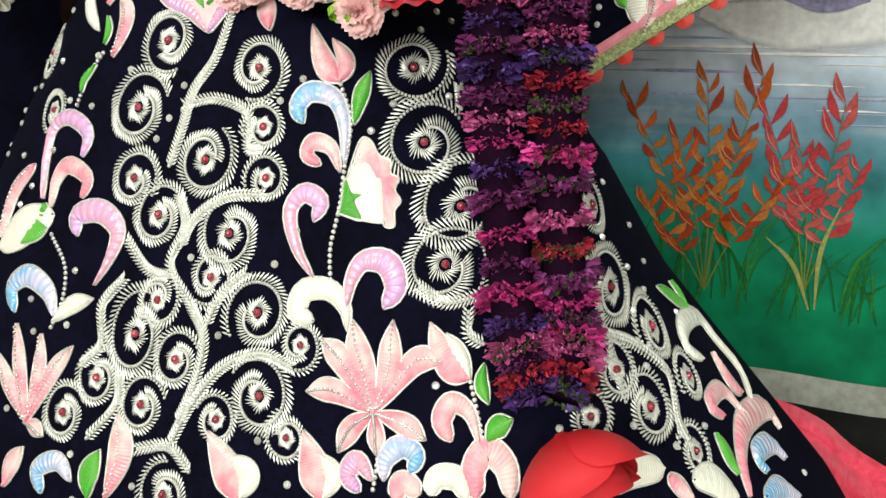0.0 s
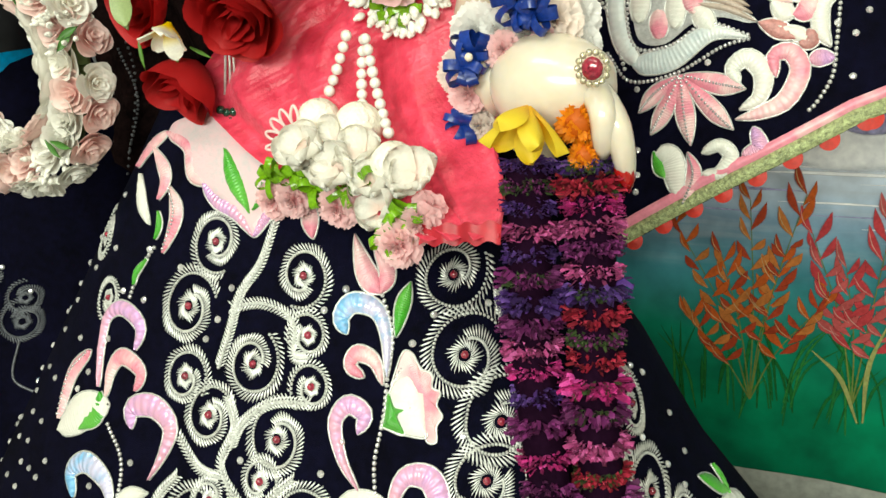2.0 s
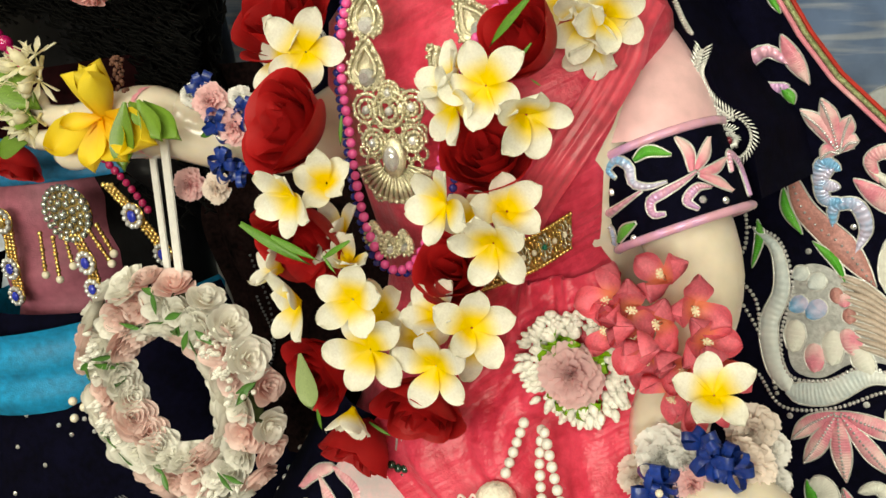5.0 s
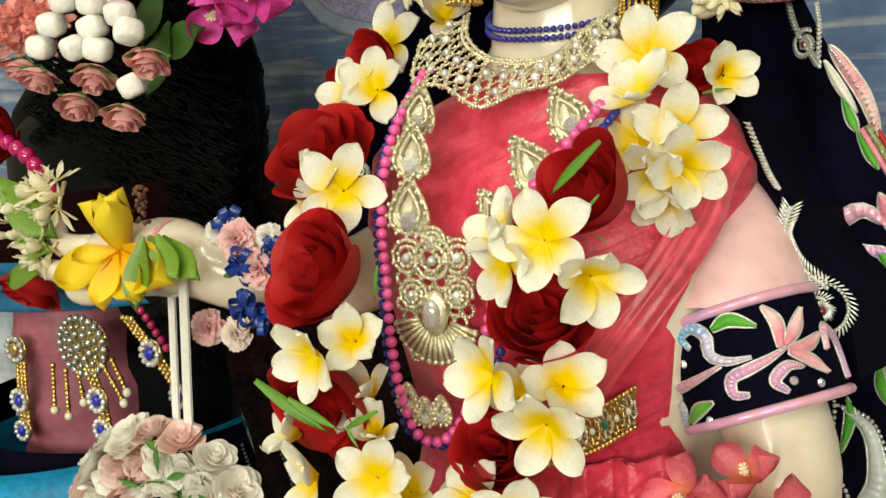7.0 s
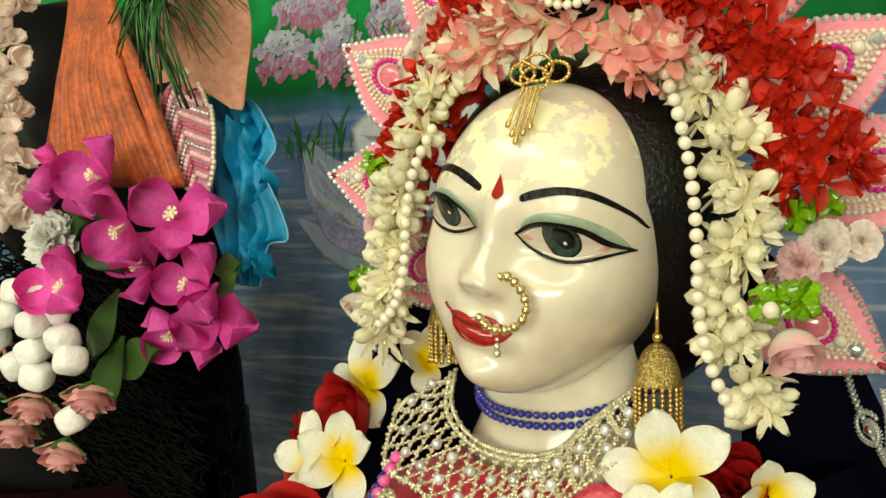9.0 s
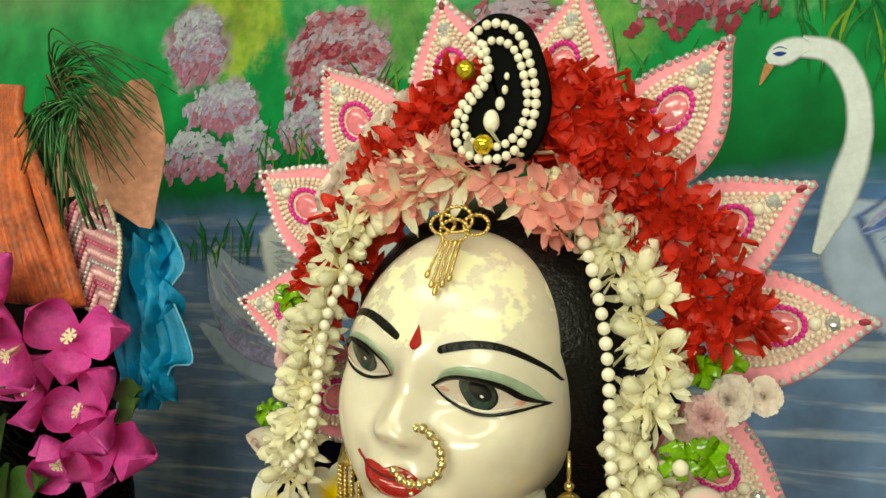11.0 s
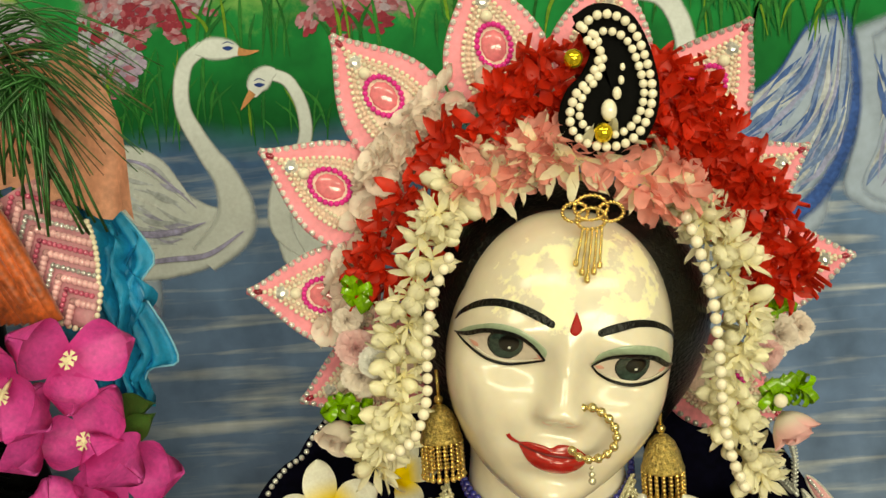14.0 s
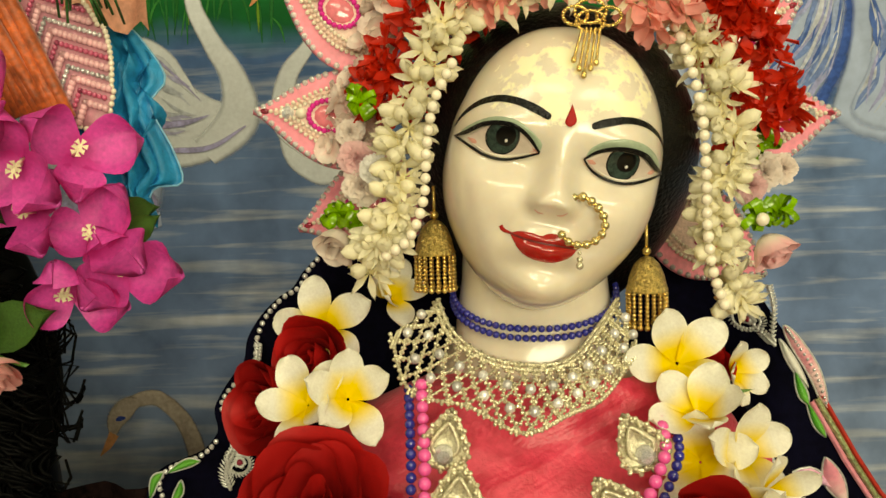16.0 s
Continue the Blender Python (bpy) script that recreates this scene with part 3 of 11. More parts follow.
def dabs(name, centre, size, colours, count, dab, seed, layer=1, slant=0.3, tiers=0):
    """A painted shrub: many short dabs of a brush, uneven at its rim, in drooping tiers."""
    g = random.Random(seed)
    meshes = [Shape() for _ in colours]
    k = 0
    while k < count:
        u, v = g.uniform(-1, 1), g.uniform(-1, 1)
        reach = (1.0 - 0.42 * max(0, v) - 0.18 * max(0, -v)) * (0.88 + 0.16 * math.sin(7 * v + seed) + 0.1 * g.random())
        if abs(u) > reach or v > 1 - 0.5 * u * u + 0.08 * math.sin(9 * u + seed) or v < -0.85 + 0.25 * u * u + 0.18 * math.sin(11 * u + seed):
            continue
        if tiers and g.random() < 0.3 * abs(u) ** 2 + 0.12:
            k += 1
            continue
        x, z = centre[0] + size[0] * u, centre[1] + size[1] * v
        shade = 0.5 - 0.5 * v if not tiers else 0.55 * (0.5 - 0.62 * v) + 0.5 * ((tiers * (v + 0.35 * u * u + 0.06 * math.sin(8 * u)) * 0.5) % 1.0 < 0.5)
        i = min(len(colours) - 1, max(0, int((shade + g.uniform(-0.3, 0.3)) * len(colours))))
        w, l, t = dab * g.uniform(0.4, 0.8), dab * g.uniform(0.7, 1.7), slant - 0.9 * u + g.uniform(-0.4, 0.4)
        dx, dz = l * math.cos(t), l * math.sin(t)
        y = 1.2518 - LAYER * layer - 0.0000003 * k
        nx, nz = -dz / l * w * 0.5, dx / l * w * 0.5
        ring = [(-0.5, 0), (-0.2, 0.9 + 0.3 * g.random()), (0.25, 1.0), (0.5, 0.1), (0.3, -0.9), (-0.25, -1.0 - 0.2 * g.random())]
        meshes[i].add([(x + dx * p + nx * q, y, z + dz * p + nz * q) for p, q in ring], [(5, 4, 3, 2, 1, 0)])
        k += 1
    for m, c in zip(meshes, colours):
        if m.v:
            ob = part(name, m, c, backdrop)
            ob["kind"] = "stuff"


PW = colour("swan_white", (0.66, 0.70, 0.73), 0.06, soft=True)
PL = colour("lilac_shade", (0.40, 0.38, 0.62), 0.25, soft=True)
PB = colour("lake_blue", (0.04, 0.10, 0.36), 0.25, soft=True)
PALE = colour("pale_blue", (0.36, 0.44, 0.60), 0.10, 12, soft=True)
EYE_BLUE = colour("eye_blue", (0.02, 0.05, 0.25))
BEAK = colour("beak_orange", (0.55, 0.26, 0.12))


def swan(head, neck, widths, beak, eye, layer=6):
    brush("painted_swan_neck", neck, widths, PW, layer, 40)
    brush("painted_swan_head", head, [0.008, 0.028, 0.024, 0.008], PW, layer + 1, 14)
    brush("painted_beak", beak, [0.009, 0.006, 0.001], BEAK, layer + 2, 8)
    brush("painted_eye", [(eye[0] - 0.006, eye[1] + 0.001), eye, (eye[0] + 0.006, eye[1])], [0.001, 0.005, 0.001], EYE_BLUE, layer + 3, 8)
    brush("painted_brow", [(eye[0] - 0.006, eye[1] + 0.005), (eye[0], eye[1] + 0.007), (eye[0] + 0.007, eye[1] + 0.004)], [0.0006, 0.0012, 0.0006], EYE_BLUE, layer + 3, 8)


# shrubs along the far bank
WINE = [colour("bush_pale", (0.42, 0.34, 0.43)), colour("bush_rose", (0.42, 0.22, 0.28)), colour("bush_pink", (0.36, 0.10, 0.14)), colour("bush_wine", (0.26, 0.03, 0.055))]
MAUVE = [colour("bush_grey", (0.40, 0.42, 0.50)), colour("bush_lilac", (0.34, 0.28, 0.42)), colour("bush_mauve", (0.36, 0.14, 0.22))]
dabs("painted_bush", (-0.7609, 1.849), (0.080, 0.066), WINE, 700, 0.0095, 6, 3, 0.2, 3)
dabs("painted_bush", (-0.5288, 1.838), (0.070, 0.062), WINE, 620, 0.0095, 7, 3, 0.2, 2)
dabs("painted_bush", (-0.319, 1.892), (0.088, 0.066), WINE, 760, 0.0095, 8, 3, 1.3, 2)
dabs("painted_bush", (-0.9834, 1.892), (0.050, 0.050), MAUVE, 500, 0.009, 9, 3, 0.6)
dabs("painted_bush", (-0.9185, 1.804), (0.040, 0.034), MAUVE, 300, 0.008, 10, 3, 0.6)
dabs("painted_bush", (-0.1241, 1.927), (0.060, 0.045), MAUVE, 420, 0.009, 11, 3, 0.6)
dabs("painted_bush", (-0.9862, 1.744), (0.055, 0.035), MAUVE, 340, 0.009, 12, 3, 0.6)
dabs("painted_bush", (-0.8883, 1.74), (0.045, 0.045), MAUVE, 340, 0.009, 13, 3, 0.6)
dabs("painted_bush", (-0.9438, 1.806), (0.060, 0.030), MAUVE, 360, 0.009, 14, 3, 0.6)
dabs("painted_bush", (-0.8062, 1.772), (0.040, 0.040), MAUVE, 280, 0.009, 15, 3, 0.6)
# reeds and grasses on the bank
REED = [colour("reed_dark", (0.014, 0.13, 0.026), soft=True), colour("reed_mid", (0.03, 0.20, 0.04), soft=True), colour("reed_deep", (0.018, 0.15, 0.034), soft=True), colour("reed_light", (0.14, 0.28, 0.03), soft=True)]
g = random.Random(21)
for cx, base, count, hgt in (((-0.6561, 1.776), 0.0, 26, 0.085), ((-0.7907, 1.688), 0.0, 22, 0.075), ((-0.2069, 1.839), 0.0, 26, 0.10), ((-0.1275, 1.759), 0.0, 28, 0.08), ((-0.1615, 1.786), 0.0, 20, 0.07), ((-0.7433, 1.707), 0.0, 22, 0.08), ((-0.6049, 1.684), 0.0, 20, 0.06), ((-0.9306, 1.612), 0.0, 26, 0.06), ((-0.384, 1.767), 0.0, 18, 0.08), ((-0.8265, 1.723), 0.0, 18, 0.06), ((-0.0584, 1.749), 0.0, 22, 0.09), ((-0.5006, 1.774), 0.0, 18, 0.06)):
    for k in range(int(count * 0.7)):
        x = cx[0] + g.uniform(-0.06, 0.06)
        lean = g.uniform(-0.5, 0.5) * hgt
        h = hgt * g.uniform(0.5, 1.1)
        z = cx[1] + g.uniform(-0.02, 0.0)
        brush("painted_reed", [(x, z), (x + lean * 0.3, z + h * 0.6), (x + lean, z + h)], [0.001, g.uniform(0.003, 0.006), 0.0005], REED[k % 4 if k % 8 == 3 else k % 3], 4 + k % 2, 8)
# swans: a pair, one behind the crown, one low down, one high on the other side
swan([(-0.7088, 1.775), (-0.6924, 1.777), (-0.67, 1.775), (-0.6587, 1.77)], [(-0.6986, 1.78), (-0.7216, 1.76), (-0.7279, 1.715), (-0.7077, 1.669), (-0.685, 1.629), (-0.6822, 1.583), (-0.7209, 1.547)], [0.018, 0.020, 0.021, 0.026, 0.036, 0.055, 0.04], [(-0.6612, 1.772), (-0.651, 1.77), (-0.6381, 1.771)], (-0.6718, 1.776))
fill("painted_swan_body", [(-0.8762, 1.642), (-0.835, 1.665), (-0.7895, 1.663), (-0.7494, 1.636), (-0.7124, 1.611), (-0.6811, 1.596), (-0.6743, 1.576), (-0.6848, 1.551), (-0.7287, 1.531), (-0.7945, 1.526), (-0.845, 1.549), (-0.8671, 1.596)], PW, 5)
fill("painted_swan_body", [(-0.6318, 1.605), (-0.605, 1.616), (-0.562, 1.588), (-0.5274, 1.534), (-0.5813, 1.505), (-0.6249, 1.527), (-0.638, 1.567)], PW, 5)
brush("painted_swan_wing", [(-0.8474, 1.672), (-0.8017, 1.672), (-0.7642, 1.653), (-0.7286, 1.612)], [0.006, 0.020, 0.026, 0.006], PW, 7, 20)
WING_TONES = [colour("down_white", (0.72, 0.75, 0.78)), colour("down_pale", (0.56, 0.60, 0.68)), colour("down_lilac", (0.42, 0.42, 0.60)), colour("down_grey", (0.50, 0.54, 0.60))]
BODY_WING = ([(-0.8553, 1.657), (-0.7961, 1.662), (-0.7464, 1.633), (-0.7167, 1.598)], [(-0.8552, 1.582), (-0.811, 1.563), (-0.7658, 1.556), (-0.722, 1.573)])
brush("painted_wing_line", [(-0.855, 1.66), (-0.7896, 1.662), (-0.7526, 1.636), (-0.7226, 1.605)], [0.001, 0.004, 0.003, 0.001], PL, 14, 20)
brush("painted_wing_line", [(-0.8215, 1.593), (-0.7834, 1.58), (-0.7442, 1.581), (-0.7142, 1.589)], [0.002, 0.009, 0.008, 0.001], PL, 14, 16)
brush("painted_swan_shade", [(-0.8124, 1.547), (-0.7598, 1.55), (-0.7139, 1.553), (-0.673, 1.576)], [0.003, 0.007, 0.007, 0.002], PL, 14, 16)
swan([(-0.6484, 1.722), (-0.6435, 1.735), (-0.6323, 1.745), (-0.6218, 1.748)], [(-0.6335, 1.747), (-0.6086, 1.735), (-0.5951, 1.702), (-0.5978, 1.667), (-0.6233, 1.631), (-0.6306, 1.579), (-0.6046, 1.539)], [0.015, 0.016, 0.017, 0.018, 0.026, 0.03, 0.004], [(-0.6492, 1.727), (-0.6565, 1.718), (-0.6636, 1.709)], (-0.6409, 1.734))
swan([(-0.2581, 1.793), (-0.2478, 1.798), (-0.2308, 1.804), (-0.2186, 1.803)], [(-0.2279, 1.805), (-0.1979, 1.794), (-0.1799, 1.758), (-0.1785, 1.712), (-0.1932, 1.662), (-0.2163, 1.605)], [0.024, 0.026, 0.026, 0.028, 0.034, 0.010], [(-0.2559, 1.79), (-0.2606, 1.78), (-0.2654, 1.77)], (-0.2466, 1.799))
fill("painted_swan_body", [(-0.2067, 1.662), (-0.1485, 1.655), (-0.0969, 1.67), (-0.0574, 1.668), (-0.0299, 1.63), (-0.0334, 1.54), (-0.1021, 1.512), (-0.1626, 1.527), (-0.2039, 1.56), (-0.2198, 1.617)], PALE, 2)
brush("painted_swan_neck", [(0.0812, 1.825), (0.1152, 1.805), (0.1287, 1.754), (0.1176, 1.693)], [0.01, 0.026, 0.03, 0.004], PW, 5, 16)
brush("painted_swan_head", [(0.053, 1.816), (0.0662, 1.824), (0.0842, 1.825), (0.0957, 1.82)], [0.008, 0.028, 0.028, 0.01], PW, 6, 12)
brush("painted_beak", [(0.0562, 1.812), (0.041, 1.809), (0.0235, 1.807)], [0.009, 0.006, 0.001], BEAK, 7, 8)
brush("painted_eye", [(0.0548, 1.823), (0.0609, 1.825), (0.068, 1.823)], [0.001, 0.006, 0.001], EYE_BLUE, 8, 8)
# the great wing of that swan: sweeping plumes between its leading and its trailing edge, and a second wing beside it
def wing(lead, trail, count, tones, seed, layer=5):
    q = random.Random(seed)
    a, b = curve([(x, 0, z) for x, z in lead], 24), curve([(x, 0, z) for x, z in trail], 24)
    for k in range(count):
        u = q.random()
        i0 = q.randint(0, 13)
        i1 = min(23, i0 + q.randint(5, 10))
        line = [a[i].lerp(b[i], u + 0.05 * math.sin(0.5 * i + k)) for i in (i0, (i0 + i1) // 2, i1)]
        brush("painted_feather", [(v.x, v.z) for v in line], [0.0008, q.uniform(0.003, 0.0075), 0.0008], tones[k % len(tones)], layer + k % 4, 9)


FEATHER = [colour("plume_white", (0.50, 0.54, 0.62)), colour("plume_pale", (0.30, 0.38, 0.58)), colour("plume_mid", (0.16, 0.24, 0.48)), colour("plume_blue", (0.07, 0.14, 0.40)), colour("plume_lilac", (0.32, 0.34, 0.56))]
fill("painted_swan_body", [(-0.1877, 1.638), (-0.1361, 1.673), (-0.0847, 1.707), (-0.0442, 1.76), (-0.0016, 1.764), (0.0104, 1.688), (-0.0009, 1.621), (-0.0422, 1.553), (-0.1172, 1.517), (-0.156, 1.568)], PB, 3)
fill("painted_swan_body", [(-0.1816, 1.638), (-0.1363, 1.67), (-0.0852, 1.701), (-0.0447, 1.754), (-0.0081, 1.758), (-0.0003, 1.689), (-0.0158, 1.622), (-0.0562, 1.566), (-0.1281, 1.532), (-0.1555, 1.574)], PALE, 4)
wing(BODY_WING[0], BODY_WING[1], 44, WING_TONES, 35, 8)
wing([(-0.182, 1.632), (-0.1178, 1.672), (-0.0661, 1.712), (-0.0352, 1.76)], [(-0.1274, 1.542), (-0.0525, 1.575), (-0.0104, 1.652), (-0.0051, 1.758)], 110, FEATHER, 31, 6)
fill("painted_swan_body", [(-0.0026, 1.751), (0.0582, 1.762), (0.1319, 1.723), (0.159, 1.63), (0.1159, 1.535), (0.0456, 1.536), (-0.0172, 1.567), (-0.0025, 1.639)], PALE, 2)
fill("painted_swan_body", [(0.0175, 1.74), (0.0574, 1.753), (0.1255, 1.718), (0.1474, 1.63), (0.1116, 1.553), (0.0466, 1.548), (0.0011, 1.572), (0.0243, 1.638)], PALE, 4)
wing([(0.0016, 1.578), (0.0272, 1.638), (0.0252, 1.687), (0.0153, 1.75)], [(0.1179, 1.559), (0.1347, 1.619), (0.1166, 1.681), (0.086, 1.739)], 70, FEATHER, 32, 6)
# low swan by the second statue, and the one whose tail shows at the water's edge
brush("painted_swan_neck", [(-0.8238, 1.259), (-0.7905, 1.266), (-0.7618, 1.242), (-0.7467, 1.208), (-0.742, 1.161), (-0.7609, 1.107)], [0.018, 0.022, 0.024, 0.026, 0.034, 0.06], colour("buff_swan", (0.42, 0.36, 0.30), soft=True), 6, 24)
brush("painted_swan_head", [(-0.8422, 1.223), (-0.838, 1.24), (-0.824, 1.256), (-0.8105, 1.261)], [0.010, 0.026, 0.028, 0.012], colour("buff_swan", (0.42, 0.36, 0.30), soft=True), 7, 12)
brush("painted_beak", [(-0.8408, 1.224), (-0.8481, 1.211), (-0.8581, 1.198)], [0.012, 0.009, 0.001], BEAK, 8, 8)
brush("painted_eye", [(-0.838, 1.24), (-0.8333, 1.242), (-0.8266, 1.243)], [0.002, 0.006, 0.002], EYE_BLUE, 8, 8)
fill("painted_tail", [(-0.9583, 1.616), (-0.9427, 1.63), (-0.8993, 1.604), (-0.8434, 1.588), (-0.7731, 1.555), (-0.7747, 1.476), (-0.8372, 1.474), (-0.903, 1.488), (-0.946, 1.535)], PALE, 4)
fill("painted_tail", [(-0.9502, 1.558), (-0.9016, 1.533), (-0.8269, 1.522), (-0.7743, 1.498), (-0.7924, 1.466), (-0.8651, 1.473), (-0.9223, 1.5)], PL, 5)
wing([(-0.8077, 1.571), (-0.8625, 1.568), (-0.9094, 1.593), (-0.9458, 1.627)], [(-0.8099, 1.478), (-0.8835, 1.494), (-0.936, 1.535), (-0.9585, 1.609)], 46, [FEATHER[0], FEATHER[1], FEATHER[4]], 33, 6)
# butterfly
BF = colour("butterfly_blue", (0.02, 0.08, 0.42), 0.3, 90)
for pts, w in (([(-0.122, 1.848), (-0.1337, 1.875), (-0.1395, 1.898)], (0.004, 0.024, 0.008)), ([(-0.1183, 1.848), (-0.1035, 1.866), (-0.0886, 1.884)], (0.004, 0.026, 0.010)), ([(-0.1222, 1.845), (-0.1088, 1.836), (-0.0927, 1.828)], (0.004, 0.016, 0.006)), ([(-0.1451, 1.845), (-0.1296, 1.846), (-0.114, 1.848)], (0.001, 0.006, 0.004))):
    brush("painted_butterfly_wing", pts, w, BF, 6, 12)
for p in ((-0.1356, 1.891), (-0.1299, 1.884), (-0.0964, 1.878), (-0.1, 1.871), (-0.0924, 1.882)):
    brush("painted_spot", [(p[0] - 0.002, p[1]), p, (p[0] + 0.002, p[1])], [0.0004, 0.002, 0.0004], PW, 8, 6)
# leafy branch with a yellow flower
DARKGREEN, RIM = colour("branch_leaf", (0.003, 0.02, 0.005)), colour("leaf_rim", (0.16, 0.22, 0.03))
fill("painted_shade", [(-0.0884, 1.986), (-0.0809, 1.922), (-0.0668, 1.863), (-0.0285, 1.806), (0.0173, 1.775), (0.1008, 1.775), (0.117, 1.968), (0.0046, 1.997)], colour("branch_shade", (0.004, 0.05, 0.010), soft=True), 2, rim=(0.0, 0.04, 0.09, 0.24, 0.5))
for a, b in (((-0.0489, 1.938), (-0.0665, 1.908)), ((-0.0291, 1.917), (-0.0348, 1.883)), ((-0.0176, 1.869), (-0.0576, 1.864)), ((-0, 1.861), (-0.0222, 1.825)), ((0.01, 1.873), (0.0496, 1.841)), ((0.0195, 1.841), (0.0139, 1.793)), ((0.0272, 1.9), (0.0674, 1.912)), ((0.0335, 1.865), (0.0654, 1.887)), ((-0.0014, 1.921), (0.0247, 1.944))):
    m_ = ((a[0] + b[0]) / 2, (a[1] + b[1]) / 2)
    brush("painted_leaf_rim", [a, m_, b], [0.002, 0.024, 0.001], RIM, 4, 10)
    brush("painted_leaf", [a, (m_[0] - 0.001, m_[1] - 0.001), b], [0.001, 0.020, 0.0005], DARKGREEN, 5, 10)
YEL = colour("yellow_paint", (0.66, 0.56, 0.04))
for k in range(5):
    a = 2 * math.pi * k / 5 + 0.9
    c = (-0.0099, 1.89)
    brush("painted_yellow_petal", [c, (c[0] + 0.009 * math.cos(a), c[1] + 0.009 * math.sin(a)), (c[0] + 0.018 * math.cos(a), c[1] + 0.018 * math.sin(a))], [0.003, 0.012, 0.004], YEL, 7, 8)
# white swan reflection and cloudlike body low on the right
WHITE_WASH = colour("white_wash", (0.90, 0.90, 0.95), 0.12, 20, soft=True)
brush("painted_swan_body", [(-0.0831, 0.8562), (-0.0025, 0.8428), (0.073, 0.8463), (0.1548, 0.8622)], [0.02, 0.07, 0.08, 0.09], WHITE_WASH, 4, 20)
brush("painted_swan_shade", [(0.0075, 0.8758), (0.0587, 0.8658), (0.1063, 0.875)], [0.01, 0.03, 0.02], PL, 5, 14)
brush("painted_swan_neck", [(-0.1079, 1.157), (-0.0985, 1.189), (-0.0249, 1.202)], [0.004, 0.03, 0.03], PW, 5, 14)
brush("painted_swan_neck", [(-0.9649, 1.523), (-0.9061, 1.488), (-0.8392, 1.469), (-0.7747, 1.473)], [0.01, 0.05, 0.05, 0.02], PALE, 5, 14)
for k in range(26):
    x, z = (-0.003, 0.7851)[0] + g.uniform(-0.25, 0.35), (-0.0017, 0.7639)[1] + g.uniform(-0.05, 0.09)
    L = g.uniform(0.04, 0.14)
    brush("painted_ripple", [(x - L, z), (x, z + 0.001), (x + L, z)], [0.0006, g.uniform(0.002, 0.006), 0.0006], (PALE, WHITE_WASH, PL)[k % 3], 3, 8)


def red_plant(base, tips, colours_, seed):
    """A painted cane plant: stalks with pairs of pointed leaves."""
    q = random.Random(seed)
    for tip in tips:
        brush("painted_stalk", [base, ((base[0] * 0.6 + tip[0] * 0.4) + q.uniform(-0.004, 0.004), (base[1] + tip[1]) / 2), tip], [0.002, 0.0014, 0.0008], colour("stalk_olive", (0.16, 0.22, 0.05)), 5, 12)
        for k in range(13):
            t = 0.42 + 0.58 * k / 12
            x = base[0] + (tip[0] - base[0]) * (t ** 1.25)
            z = base[1] + (tip[1] - base[1]) * t
            sgn = 1 if k % 2 else -1
            ln = 0.041 * (1.2 - 0.5 * t) * q.uniform(0.8, 1.2)
            up = q.uniform(0.55, 1.0) + 0.5 * (t > 0.8)
            e = (x + sgn * ln * 0.6 * (1.25 - 0.5 * t), z + ln * up * 0.85)
            brush("painted_cane_leaf", [(x, z), ((x + e[0]) / 2 + sgn * 0.003, (z + e[1]) / 2 - 0.001), e], [0.001, ln * 0.36, 0.0005], colours_[(k + q.randint(0, 1)) % (len(colours_) - 1)], 6 + k % 2, 9)
            if k % 4 == 0:
                brush("painted_leaf_light", [(x, z), ((x + e[0]) / 2 + sgn * 0.004, (z + e[1]) / 2 - 0.003), (e[0] + sgn * 0.001, e[1] - 0.002)], [0.0004, 0.0015, 0.0004], colours_[-1], 8, 7)


ORANGE = [colour("cane_orange", (0.50, 0.10, 0.018), soft=True), colour("cane_red", (0.36, 0.05, 0.018), soft=True), colour("cane_rust", (0.50, 0.17, 0.04), soft=True), colour("cane_pale", (0.52, 0.36, 0.18), soft=True)]
ROSE_ = [colour("cane_rose", (0.48, 0.09, 0.09), soft=True), colour("cane_crimson", (0.48, 0.05, 0.06), soft=True), colour("cane_pale_rose", (0.60, 0.30, 0.26), soft=True)]
red_plant((-0.0558, 0.4898), [(-0.0026, 0.7781), (-0.0685, 0.7681), (-0.1664, 0.7412), (-0.0243, 0.6972), (-0.1001, 0.6919), (0.0323, 0.6421), (-0.1408, 0.6022)], ORANGE, 1)
red_plant((0.0689, 0.4996), [(0.007, 0.7285), (0.0941, 0.7476), (0.1196, 0.6645), (0.0486, 0.6877)], ROSE_, 2)
for k in range(46):
    x = (-0.1773, 0.5407)[0] + g.uniform(0.0, 0.36)
    z = (-0.055, 0.4733)[1] + g.uniform(-0.02, 0.02)
    lean, h = g.uniform(-0.06, 0.06), g.uniform(0.05, 0.14)
    brush("painted_reed", [(x, z), (x + lean * 0.3, z + h * 0.6), (x + lean, z + h)], [0.002, g.uniform(0.003, 0.007), 0.0006], (REED[0], REED[1], REED[0], REED[2])[k % 4], 4, 8)
for a, m_, b in (((0.0772, 0.4768), (0.0528, 0.5369), (0.0169, 0.5716)), ((0.0838, 0.4779), (0.0843, 0.5565), (0.1017, 0.6189))):
    brush("painted_reed", [a, m_, b], [0.002, 0.006, 0.001], colour("pale_blade", (0.34, 0.36, 0.12)), 9, 12)
# white hem below the painting
s = Shape()
s.grid([[(-1.9 + 3.3 * j / 80, 1.247 + 0.003 * math.sin(j * 1.1) - 0.004 * i, 0.385 - 0.02 * i + 0.002 * math.sin(j * 0.6)) for j in range(81)] for i in range(3)])
part("hem", s, mat("grey_cloth", (0.36, 0.38, 0.34), rough=0.7, vary=0.15, scale=20, bump=0.3, bump_scale=80), backdrop, "plain white hem")


